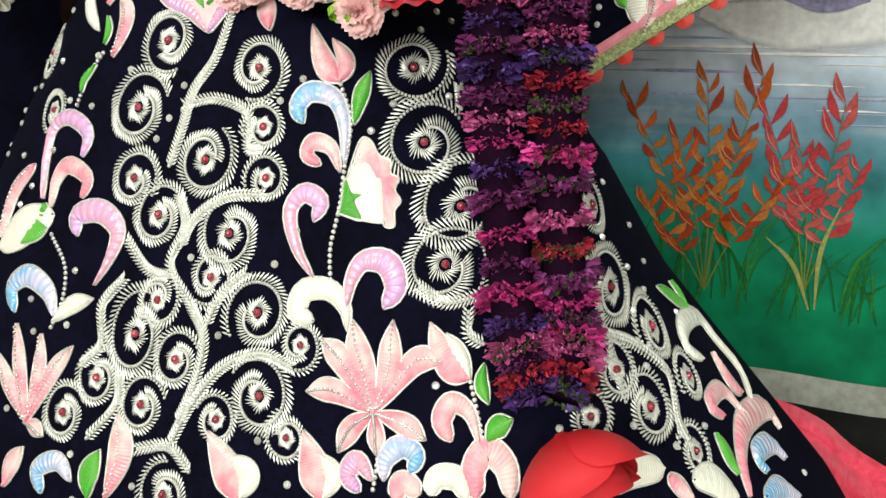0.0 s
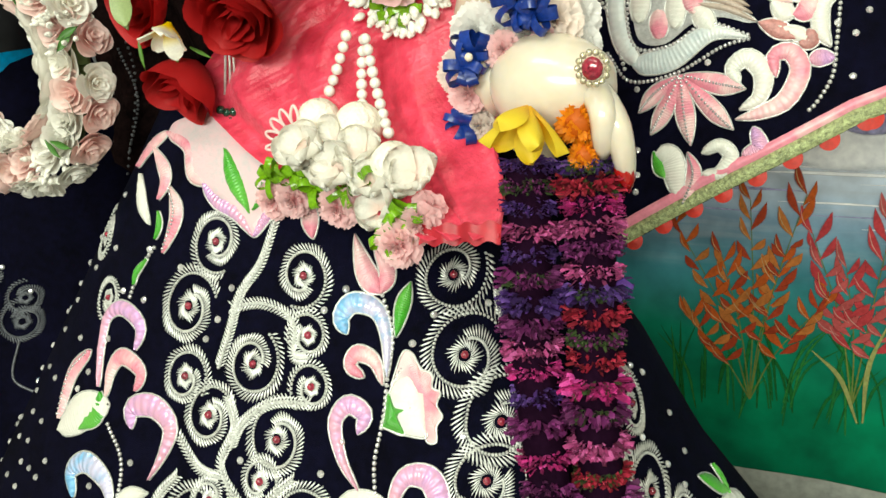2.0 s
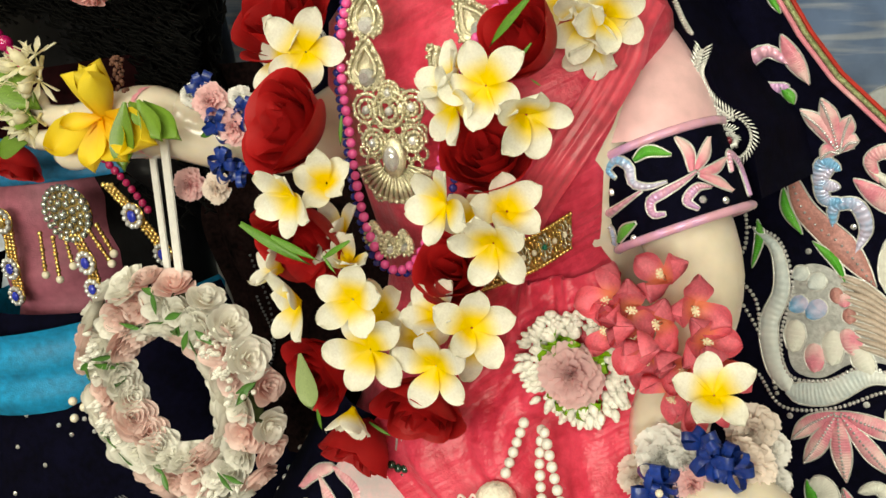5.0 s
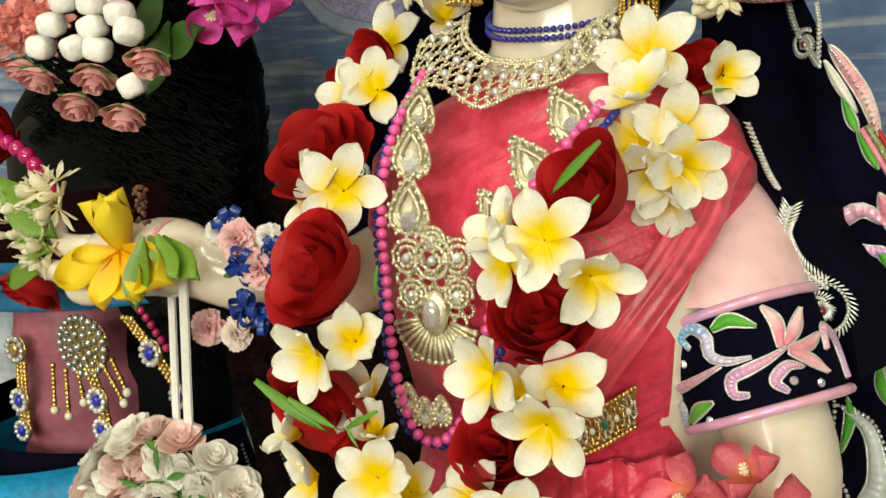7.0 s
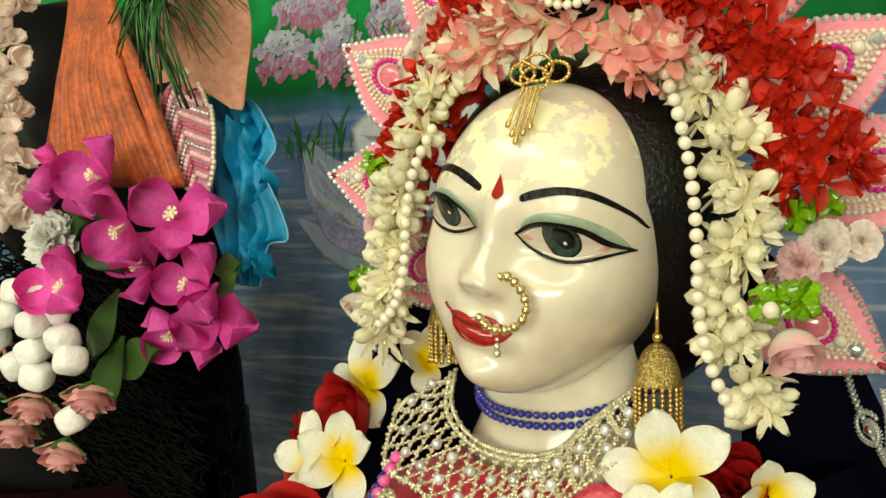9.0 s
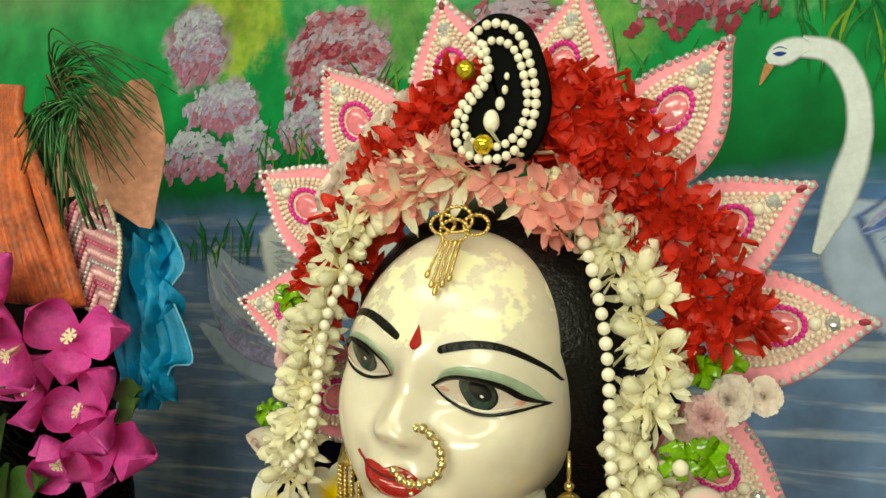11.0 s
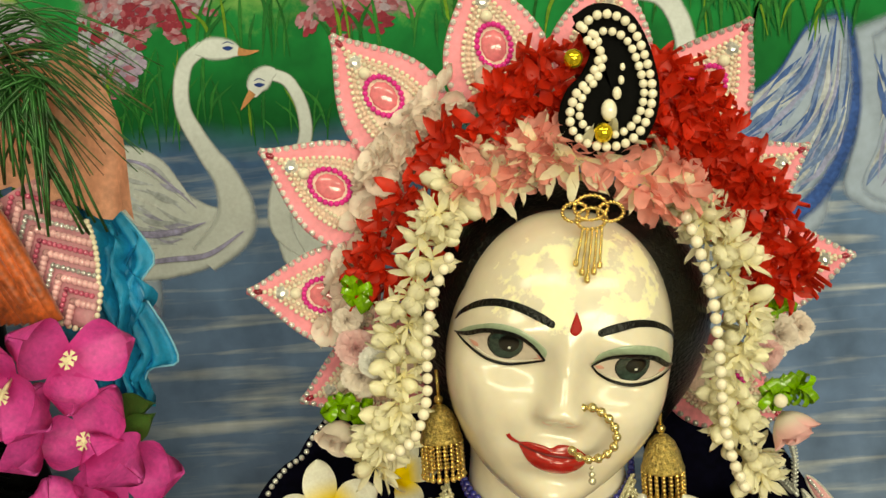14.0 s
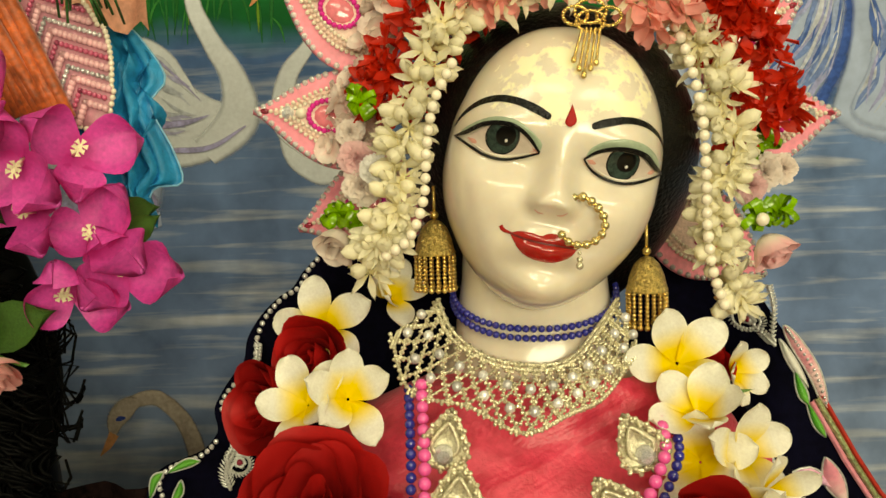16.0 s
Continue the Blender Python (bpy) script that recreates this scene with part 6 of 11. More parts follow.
# beside and behind the hanging garland
sw((0.18, 0.8533), 52, 20, -1)
sw((0.187, 0.8052), 58, 30, 1)
sw((0.2135, 0.7651), 62, 40, 1)
sw((0.2065, 0.7296), 62, 320, 1)
sw((0.358, 0.7502), 46, 200, -1)
sw((0.361, 0.6987), 58, 200, -1)
sw((0.409, 0.6662), 46, 200, -1)
sw((0.434, 0.6325), 34, 200, -1)
sw((0.3675, 0.6295), 44, 160, -1)
sw((0.403, 0.5986), 34, 160, -1)
sw((0.343, 0.6541), 40, 160, -1)
sw((0.3115, 0.6334), 34, 160, -1)
for line in ([(0.027, 0.8944), (0.017, 0.8631), (0.0005, 0.839), (-0.0045, 0.8129), (-0.011, 0.7826)],
             [(-0.008, 0.8285), (0.023, 0.8337), (0.051, 0.8245), (0.0545, 0.8018), (0.0675, 0.8001)],
             [(0.0015, 0.7656), (0.0105, 0.745), (0.003, 0.717), (0.025, 0.6925), (0.039, 0.6716), (0.036, 0.6414), (0.026, 0.6136)],
             [(-0.0385, 0.7329), (-0.0165, 0.7135), (0.0055, 0.7089)],
             [(0.0665, 0.7193), (0.0485, 0.7025), (0.039, 0.679)],
             [(0.1085, 0.6611), (0.083, 0.6674), (0.0555, 0.6547), (0.0355, 0.6282), (0.0225, 0.5987)],
             [(-0.033, 0.7056), (-0.0495, 0.6839), (-0.0455, 0.6572), (-0.0625, 0.639)],
             [(-0.0255, 0.6403), (-0.025, 0.6176), (-0.047, 0.5908)],
             [(0.071, 0.7702), (0.04, 0.7665), (0.017, 0.7495), (0.009, 0.7294)],
             [(0.2165, 0.8397), (0.217, 0.8218)], [(0.189, 0.7163), (0.21, 0.7063), (0.2355, 0.7106)], [(0.226, 0.7025), (0.228, 0.6865), (0.241, 0.6794)],
             [(0.3395, 0.6752), (0.373, 0.6626), (0.403, 0.6409), (0.3945, 0.6176), (0.398, 0.6047)], [(0.3295, 0.7271), (0.341, 0.6846), (0.3435, 0.6396)],
             [(-0.0035, 0.5925), (0.0225, 0.5987), (0.0425, 0.5839)]):
    vine(skirt, skirt_point, line)
    for p in flat_curve(line, 8):
        TAKEN.append((*p, 0.009))
# flowering stem of the middle
bead_cord(skirt, skirt_point, [(0.125, 0.8443), (0.1335, 0.8201), (0.13, 0.7924), (0.1275, 0.7599), (0.1255, 0.7381), (0.129, 0.7163)])
st([(0.124, 0.8451), (0.1115, 0.8595), (0.1015, 0.8848)], 42, SATIN_PINK, peak=0.4)
st([(0.124, 0.8451), (0.1285, 0.8594), (0.118, 0.8747)], 34, SATIN_PINK, peak=0.4)
st([(0.136, 0.8176), (0.1405, 0.8366), (0.147, 0.852)], 30, SATIN_GREEN)
st([(0.098, 0.8187), (0.0925, 0.8294), (0.102, 0.8394), (0.1205, 0.8351), (0.1285, 0.8183), (0.13, 0.7924)], 36, SEQUIN_BLUE, peak=0.3, ends=(0.5, 0.3))
st([(0.1125, 0.7916), (0.1015, 0.7976), (0.106, 0.8064), (0.1195, 0.8026), (0.127, 0.7872)], 28, SATIN_PINK, ends=(0.5, 0.3))
applique(skirt, skirt_point, [(0.1328, 0.7874), (0.1407, 0.8078), (0.1482, 0.8074), (0.1545, 0.7981), (0.1626, 0.7948), (0.1629, 0.7867), (0.1688, 0.7834), (0.1661, 0.7762), (0.1703, 0.7693), (0.1669, 0.7632), (0.1679, 0.7533), (0.1604, 0.7545), (0.159, 0.7707), (0.1553, 0.7847), (0.1475, 0.795), (0.1399, 0.7929)], SATIN_PINK, beads=[(0.1328, 0.7867), (0.1417, 0.799), (0.152, 0.7934), (0.158, 0.7795), (0.1598, 0.7566)])
applique(skirt, skirt_point, [(0.1269, 0.7607), (0.1327, 0.7856), (0.144, 0.7991), (0.1541, 0.7917), (0.1587, 0.7777), (0.1602, 0.7636), (0.1605, 0.7559), (0.1455, 0.7567)], SATIN_WHITE, 0.0035)
applique(skirt, skirt_point, [(0.128, 0.7607), (0.1303, 0.783), (0.1359, 0.7751), (0.1456, 0.7737), (0.1393, 0.7682), (0.1447, 0.7567)], SATIN_GREEN, 0.0055)
TAKEN += [(0.1487, 0.7809, 0.032)]
st([(0.111, 0.7547), (0.114, 0.7675), (0.101, 0.7729), (0.0925, 0.7602), (0.1015, 0.7366), (0.1165, 0.7188)], 32, SEQUIN_LILAC, ends=(0.5, 0.2), peak=0.3)
st([(0.1205, 0.6916), (0.1085, 0.696), (0.111, 0.71), (0.1285, 0.712), (0.1415, 0.7013), (0.1455, 0.6868)], 38, SATIN_WHITE, ends=(0.5, 0.2), peak=0.35)
st([(0.168, 0.7021), (0.1745, 0.7161), (0.166, 0.7305), (0.15, 0.731), (0.143, 0.7175), (0.143, 0.6994)], 40, SEQUIN_LILAC, ends=(0.6, 0.2), peak=0.3)
for tip, mid, w in (((0.128, 0.6811), (0.144, 0.6676), 52), ((0.1475, 0.6946), (0.1575, 0.6649), 56), ((0.1755, 0.6953), (0.175, 0.6665), 50), ((0.211, 0.6703), (0.192, 0.6701), 50),
                    ((0.1195, 0.6479), (0.139, 0.6499), 48), ((0.1435, 0.6132), (0.152, 0.6291), 44), ((0.1685, 0.6139), (0.1675, 0.6267), 36), ((0.1995, 0.6249), (0.185, 0.6336), 44)):
    st([(0.166, 0.6389), mid, tip], w * 0.78, SATIN_PINK, beads=True, peak=0.6)
st([(0.2285, 0.66), (0.215, 0.6702), (0.2005, 0.6942)], 50, SATIN_PINK, peak=0.45)
st([(0.2285, 0.66), (0.2225, 0.6735), (0.2125, 0.6876)], 30, SATIN_WHITE)
bead_cord(skirt, skirt_point, [(0.2285, 0.659), (0.2325, 0.6407), (0.236, 0.623)])
st([(0.2385, 0.6692), (0.236, 0.6573), (0.24, 0.6456)], 24, SATIN_GREEN)
st([(0.238, 0.6246), (0.245, 0.6326), (0.2555, 0.6369)], 34, SATIN_GREEN)
st([(0.2155, 0.6249), (0.2095, 0.6362), (0.216, 0.6469), (0.2275, 0.6408), (0.2335, 0.6221)], 34, SATIN_PINK, ends=(0.5, 0.2), peak=0.35)
st([(0.231, 0.5928), (0.229, 0.609), (0.238, 0.6199), (0.2495, 0.6106), (0.252, 0.5929)], 42, SATIN_PINK, ends=(0.7, 0.6))
st([(0.19, 0.6054), (0.1935, 0.6156), (0.184, 0.6204), (0.1745, 0.6123), (0.1735, 0.5995)], 34, SEQUIN_BLUE, ends=(0.5, 0.3))
st([(0.159, 0.5917), (0.1505, 0.6), (0.1565, 0.6095), (0.1665, 0.5989)], 32, SEQUIN_LILAC, ends=(0.5, 0.3))
st([(0.1805, 0.5899), (0.1855, 0.5993), (0.1965, 0.5944)], 36, SATIN_PINK, ends=(0.6, 0.6))
st([(0.202, 0.5938), (0.207, 0.6038), (0.219, 0.6035), (0.2255, 0.5929)], 36, SATIN_WHITE, ends=(0.6, 0.6))
bead_cord(skirt, skirt_point, [(0.1695, 0.6154), (0.1685, 0.6049), (0.1665, 0.5902)])
# the flowering stem that runs round the side
st([(-0.11, 0.742), (-0.1405, 0.7296), (-0.1675, 0.7084)], 74, SATIN_WHITE, ends=(0.4, 0.3))
st([(-0.144, 0.7751), (-0.166, 0.7515), (-0.171, 0.7163)], 38, SATIN_PINK, ends=(0.4, 0.4), beads=True)
st([(-0.121, 0.749), (-0.1225, 0.7343), (-0.139, 0.7163)], 46, SATIN_GREEN)
st([(-0.09, 0.7863), (-0.0895, 0.8043), (-0.1125, 0.8138), (-0.13, 0.8039), (-0.1305, 0.7775), (-0.125, 0.7519)], 30, SEQUIN_LILAC, ends=(0.5, 0.4), peak=0.3)
st([(-0.0835, 0.7569), (-0.082, 0.7716), (-0.1035, 0.7789), (-0.114, 0.7665), (-0.114, 0.7472)], 32, SATIN_PINK, ends=(0.5, 0.3))
st([(-0.082, 0.7296), (-0.0855, 0.7438), (-0.0645, 0.7491), (-0.0465, 0.7382), (-0.048, 0.7202), (-0.0585, 0.6969)], 42, SEQUIN_LILAC, ends=(0.5, 0.1), peak=0.35)
st([(-0.133, 0.6676), (-0.142, 0.6841), (-0.126, 0.6953), (-0.1025, 0.6874), (-0.0915, 0.6706)], 40, SEQUIN_BLUE, ends=(0.5, 0.3))
st([(-0.0915, 0.6674), (-0.077, 0.6807), (-0.058, 0.6877)], 32, SATIN_WHITE)
bead_cord(skirt, skirt_point, [(-0.1085, 0.7275), (-0.0895, 0.7072), (-0.0865, 0.6832), (-0.094, 0.6604)])
for tip, mid, w in (((-0.128, 0.6601), (-0.1175, 0.6298), 42), ((-0.142, 0.6356), (-0.1255, 0.6163), 40), ((-0.1005, 0.657), (-0.098, 0.6295), 40), ((-0.0695, 0.653), (-0.085, 0.6315), 42), ((-0.084, 0.5877), (-0.093, 0.5921), 36)):
    st([(-0.1015, 0.5945), mid, tip], w * 0.78, SATIN_PINK, beads=True)
st([(-0.021, 0.5568), (-0.0145, 0.5887), (-0.021, 0.6135)], 50, SATIN_PINK, beads=True)
st([(-0.0355, 0.5543), (-0.0385, 0.5695), (-0.0315, 0.5876)], 42, SATIN_GREEN)
st([(-0.077, 0.5497), (-0.084, 0.5645), (-0.067, 0.5734), (-0.0525, 0.5624)], 34, SEQUIN_BLUE, ends=(0.5, 0.3))
st([(-0.113, 0.5468), (-0.1095, 0.5631), (-0.1005, 0.577)], 36, SATIN_PINK)
st([(0.0785, 0.5736), (0.0685, 0.5915), (0.0515, 0.6135)], 58, SATIN_PINK, peak=0.4)
st([(0.0805, 0.576), (0.083, 0.5905), (0.0715, 0.6013)], 44, SATIN_WHITE)
st([(0.1345, 0.5833), (0.129, 0.6009), (0.1195, 0.6241)], 56, SATIN_PINK, peak=0.4)
st([(0.136, 0.5846), (0.1405, 0.5987), (0.132, 0.6112)], 34, SATIN_WHITE)
# right-hand hem stem
st([(0.4755, 0.6317), (0.455, 0.6449), (0.4745, 0.6531), (0.526, 0.6476), (0.539, 0.6334), (0.563, 0.6056), (0.544, 0.5918)], 30, SATIN_WHITE, ends=(0.5, 0.4), peak=0.3)
st([(0.5275, 0.5993), (0.5145, 0.6118), (0.5085, 0.6284)], 40, SATIN_PINK)
st([(0.4615, 0.6028), (0.447, 0.6138), (0.4855, 0.6124), (0.506, 0.5926)], 26, SATIN_PINK, ends=(0.5, 0.3))
st([(0.4485, 0.5635), (0.4635, 0.5832), (0.501, 0.5909), (0.5735, 0.5795), (0.5795, 0.5651)], 38, SATIN_PINK, ends=(0.5, 0.5))
st([(0.4355, 0.6001), (0.441, 0.5889), (0.444, 0.576)], 34, SATIN_GREEN)
st([(0.4945, 0.5646), (0.4895, 0.5751), (0.532, 0.57), (0.549, 0.5567)], 30, SEQUIN_BLUE, ends=(0.5, 0.4))
st([(0.471, 0.5576), (0.505, 0.5536), (0.5335, 0.5403)], 30, SEQUIN_BLUE, ends=(0.5, 0.4))
st([(0.4605, 0.6793), (0.4865, 0.668), (0.507, 0.6567)], 26, SATIN_GREEN)
st([(0.504, 0.6738), (0.5115, 0.665), (0.5075, 0.6555)], 20, SATIN_GREEN)
st([(0.3175, 0.5937), (0.3365, 0.6012), (0.3635, 0.5974)], 46, SATIN_WHITE, ends=(0.4, 0.5))
st([(0.3655, 0.5924), (0.374, 0.5864), (0.383, 0.5783)], 28, SATIN_PINK, ends=(0.5, 0.4))
st([(0.389, 0.5863), (0.4105, 0.5816), (0.432, 0.5676)], 44, SATIN_WHITE, ends=(0.4, 0.5))
# pointed panel under the waist
panel_edge = flat_curve([(-0.096, 0.9489), (-0.071, 0.9419), (-0.059, 0.92), (-0.033, 0.907), (-0.0095, 0.8919), (0.007, 0.8805), (0.0205, 0.8986), (0.048, 0.9162), (0.0845, 0.9305), (0.081, 0.9627), (0.0385, 0.9781), (-0.0145, 0.976), (-0.057, 0.9686), (-0.0885, 0.9594), (-0.096, 0.9489)], 90)
mid_u, mid_v = (-0.009, 0.9398)
s = Shape()
s.grid([[on(skirt_point, mid_u + (u - mid_u) * k, mid_v + (v - mid_v) * k, 0.0034 if k < 1 else 0.0008) for u, v in panel_edge] for k in (0.0, 0.3, 0.6, 0.85, 0.97, 1.0)])
part("waist_panel", s, mat("blush_satin", (0.72, 0.46, 0.50), rough=0.36, vary=0.1, scale=34, second=(0.58, 0.52, 0.54), bump=0.35, bump_scale=300), skirt, "scalloped pink satin waist panel")
for u, v in panel_edge[::2]:
    TAKEN.append((u, v, 0.025))
st([(-0.1375, 0.9179), (-0.12, 0.9363), (-0.096, 0.9503)], 26, SATIN_PINK, ends=(0.5, 0.5))
st([(-0.096, 0.9503), (-0.0685, 0.9424), (-0.059, 0.9222), (-0.0445, 0.9153)], 30, SATIN_PINK, ends=(0.6, 0.5))
st([(-0.046, 0.9155), (-0.0325, 0.904), (-0.013, 0.8962), (0.007, 0.8797)], 30, SEQUIN_LILAC, ends=(0.6, 0.3))
st([(0.007, 0.8797), (0.016, 0.8941), (0.0285, 0.9059)], 26, SEQUIN_LILAC, ends=(0.3, 0.6))
st([(-0.0285, 0.942), (-0.019, 0.9215), (0.001, 0.8961)], 40, SATIN_GREEN, high=0.006)
st([(0.0045, 0.8983), (0.011, 0.9085), (0.011, 0.9186)], 20, SATIN_GREEN, high=0.006)
bead_cord(skirt, skirt_point, [(-0.007, 0.966), (-0.001, 0.9281), (0.0045, 0.887)], r=0.0022, gap=0.0046)
st([(-0.091, 0.8992), (-0.089, 0.9186), (-0.1125, 0.9374)], 34, SATIN_PINK)
st([(-0.0975, 0.8794), (-0.115, 0.8955), (-0.1255, 0.9145)], 32, SATIN_WHITE)
st([(-0.0765, 0.8605), (-0.0695, 0.8896), (-0.08, 0.9103)], 34, SATIN_PINK, beads=True)
st([(-0.087, 0.8696), (-0.086, 0.8801), (-0.0885, 0.8908)], 16, SATIN_GREEN)
st([(-0.103, 0.833), (-0.103, 0.8426), (-0.0925, 0.8543)], 16, SATIN_GREEN)
st([(0.0655, 0.8814), (0.0605, 0.8945), (0.0555, 0.9084)], 40, SATIN_PINK)
bead_cord(skirt, skirt_point, [(-0.1065, 0.8234), (-0.1005, 0.845), (-0.088, 0.8631)])
studs(skirt, skirt_point, lambda x, z: abs(x) < 1.38 * (0.285 + 0.60 * (0.78 - z)), TAKEN, 300, ((-0.55, 0.62), (0.45, 0.93)), 5)

# ---- veil ----
HEM = [(-0.30, 0.86), (-0.1413, 0.8202), (-0.0655, 0.8692), (0.045, 0.9341), (0.60, 1.17)]
EDGE = [(-0.300, 1.52), (-0.235, 1.455), (-0.205, 1.405), (-0.172, 1.345), (-0.145, 1.300), (-0.120, 1.265), (-0.0500, 1.195), (0.0, 1.160), (0.60, 1.24)]


def along(line, x):
    """Height of a line of corners at x."""
    pts = [(p[0], p[-1]) for p in line]
    for a, b in zip(pts, pts[1:]):
        if x <= b[0]:
            return a[1] + (b[1] - a[1]) * max(0.0, (x - a[0]) / (b[0] - a[0]))
    return pts[-1][1]


veil = thing("veil", "navy velvet veil with silver swan and lotus embroidery", "veil")
s = Shape()
rows = []
for i in range(61):
    x = -0.300 + 0.885 * i / 60
    z0, z1 = along(HEM, x), along(EDGE, x)
    rows.append([(x, veil_y(x, z0 + (z1 - z0) * j / 30), z0 + (z1 - z0) * j / 30) for j in range(31)])
s.grid(rows)
s.grid([[(x, y + 0.003, z) for x, y, z in reversed(r)] for r in rows])
part("cloth", s, VELVET, veil)
vt = lambda pts, w, m, **k: (satin(veil, veil_point, pts, w * 1.35, m, **k), [VTAKEN.append((*p, w * U * 1.0)) for p in flat_curve(pts, 6)])
VTAKEN = []
LACE = mat("green_gold_braid", (0.40, 0.46, 0.22), rough=0.4, vary=0.35, scale=260, metal=0.3, bump=0.8, bump_scale=500)
RED_FELT = mat("red_trim", (0.48, 0.025, 0.015), rough=0.6, vary=0.15, scale=60)


def veil_border(line, drop, material, width, name, bumps=0):
    pts = [Vector((p[0], p[-1], 0)) for p in line]
    fine = []
    for a, b in zip(pts, pts[1:]):
        k = max(2, int((b - a).length / 0.006))
        fine += [a + (b - a) * i / k for i in range(k)]
    s = Shape()
    rows = []
    for i, p in enumerate(fine):
        d = (fine[min(i + 1, len(fine) - 1)] - fine[max(0, i - 1)]).normalized()
        side = Vector((-d.y, d.x, 0))
        w = width * (0.5 + 0.5 * abs(math.sin(i * 0.42))) if bumps else width
        c = p + side * drop
        rows.append([on(veil_point, c.x + side.x * w * u, c.y + side.y * w * u, 0.002 + 0.0025 * (1 - u * u)) for u in (-1, -0.5, 0, 0.5, 1)])
    s.grid(rows)
    return part(name, s, material, veil)


HEM_LINE = HEM[1:]
hem_pts = [Vector((p[0], p[-1], 0)) for p in HEM_LINE]
gap_ = 0.031
for a, b in zip(hem_pts, hem_pts[1:]):
    d = (b - a).normalized()
    side = Vector((-d.y, d.x, 0))
    k = 0
    while k * gap_ < (b - a).length:
        c = a + d * (k * gap_ + 0.01)
        s = Shape()
        s.grid([[on(veil_point, c.x + (d.x * math.cos(w) - side.x * math.sin(w)) * 0.0085 * q, c.y + (d.y * math.cos(w) - side.y * math.sin(w)) * 0.0085 * q, 0.001 + 0.002 * (1 - q)) for w in (math.pi * i / 12 for i in range(13))] for q in (0.02, 0.5, 0.9, 1.0)])
        part("red_scallop", s, RED_FELT, veil)
        k += 1
veil_border(HEM_LINE, 0.006, LACE, 0.0058, "braid")
veil_border(HEM_LINE, 0.0160, SATIN_PINK, 0.0042, "pink_piping")
EDGE_LINE = EDGE[3:]
veil_border(EDGE_LINE, 0.002, RED_FELT, 0.0018, "red_edge")
veil_border(EDGE_LINE, -0.002, LACE, 0.0022, "braid")
veil_border(EDGE_LINE, -0.0065, SATIN_PINK, 0.0020, "pink_piping")
# the swan
vt([(-0.1853, 1.116), (-0.1643, 1.101), (-0.1563, 1.066), (-0.1646, 1.034), (-0.1564, 0.999), (-0.1388, 0.9778)], 32, SATIN_SILVER, ends=(0.25, 0.8), peak=0.7)
vt([(-0.1441, 0.977), (-0.1108, 0.9837), (-0.0779, 1.005), (-0.0444, 1.001)], 38, SATIN_SILVER, ends=(0.8, 0.05), peak=0.25)
bead_cord(veil, veil_point, [(-0.1889, 1.118), (-0.1622, 1.109), (-0.1475, 1.072), (-0.153, 1.025), (-0.1426, 0.9928), (-0.1117, 0.9946), (-0.0809, 1.013), (-0.0446, 1.003)])
bead_cord(veil, veil_point, [(-0.1689, 0.9874), (-0.1458, 0.9637), (-0.1048, 0.9716), (-0.0673, 0.9936), (-0.0435, 1.001)])
TAUPE = mat("taupe_satin", (0.52, 0.43, 0.36), rough=0.4, vary=0.12, scale=80, bump=0.3)
breast = [(-0.1503, 1.036), (-0.1444, 1.084), (-0.1247, 1.093), (-0.1038, 1.081), (-0.0693, 1.044), (-0.0433, 1.014), (-0.0694, 1.018), (-0.0931, 1.013), (-0.1167, 0.9959), (-0.1407, 1)]
ring_ = flat_curve(breast + breast[:1], 60)
mx, mz = (-0.1102, 1.039)
s = Shape()
s.grid([[on(veil_point, mx + (u - mx) * k, mz + (v - mz) * k, 0.0012) for u, v in ring_] for k in (1.0, 0.66, 0.33, 0.01)])
part("swan_breast", s, mat("grey_satin", (0.46, 0.47, 0.46), rough=0.35, vary=0.2, scale=50, bump=0.4, bump_scale=400), veil)
for k in range(10):
    t = k / 9
    r0, r1, t0, t1 = (-0.1101, 1.086), (-0.0885, 1.029), (-0.0689, 1.069), (-0.0401, 1.014)
    p, q = (r0[0] + (r1[0] - r0[0]) * t, r0[1] + (r1[1] - r0[1]) * t), (t0[0] + (t1[0] - t0[0]) * t, t0[1] + (t1[1] - t0[1]) * t)
    vt([p, ((p[0] + q[0]) / 2, (p[1] + q[1]) / 2 + 0.003), q], 11, TAUPE, ends=(0.6, 0.35), cord=k % 3 == 0)
for p, q, w, m in (((-0.1460, 1.078), (-0.1360, 1.088), 26, SATIN_SILVER), ((-0.1330, 1.072), (-0.1210, 1.084), 28, SATIN_SILVER), ((-0.1473, 1.050), (-0.1340, 1.062), 30, SEQUIN_BLUE), ((-0.1320, 1.046), (-0.1190, 1.062), 32, SEQUIN_BLUE), ((-0.1414, 1.014), (-0.1411, 1.042), 36, SATIN_WHITE), ((-0.1213, 1), (-0.1243, 1.025), 34, SATIN_PINK),
                   ((-0.1078, 1.009), (-0.1102, 1.039), 36, SATIN_WHITE), ((-0.093, 1.023), (-0.1005, 1.042), 30, SATIN_PINK), ((-0.1019, 1.06), (-0.1054, 1.071), 24, SATIN_PINK), ((-0.0756, 1.008), (-0.0918, 1.026), 34, SATIN_WHITE)):
    vt([p, ((p[0] + q[0]) / 2, (p[1] + q[1]) / 2), q], w, m, ends=(0.5, 0.5))
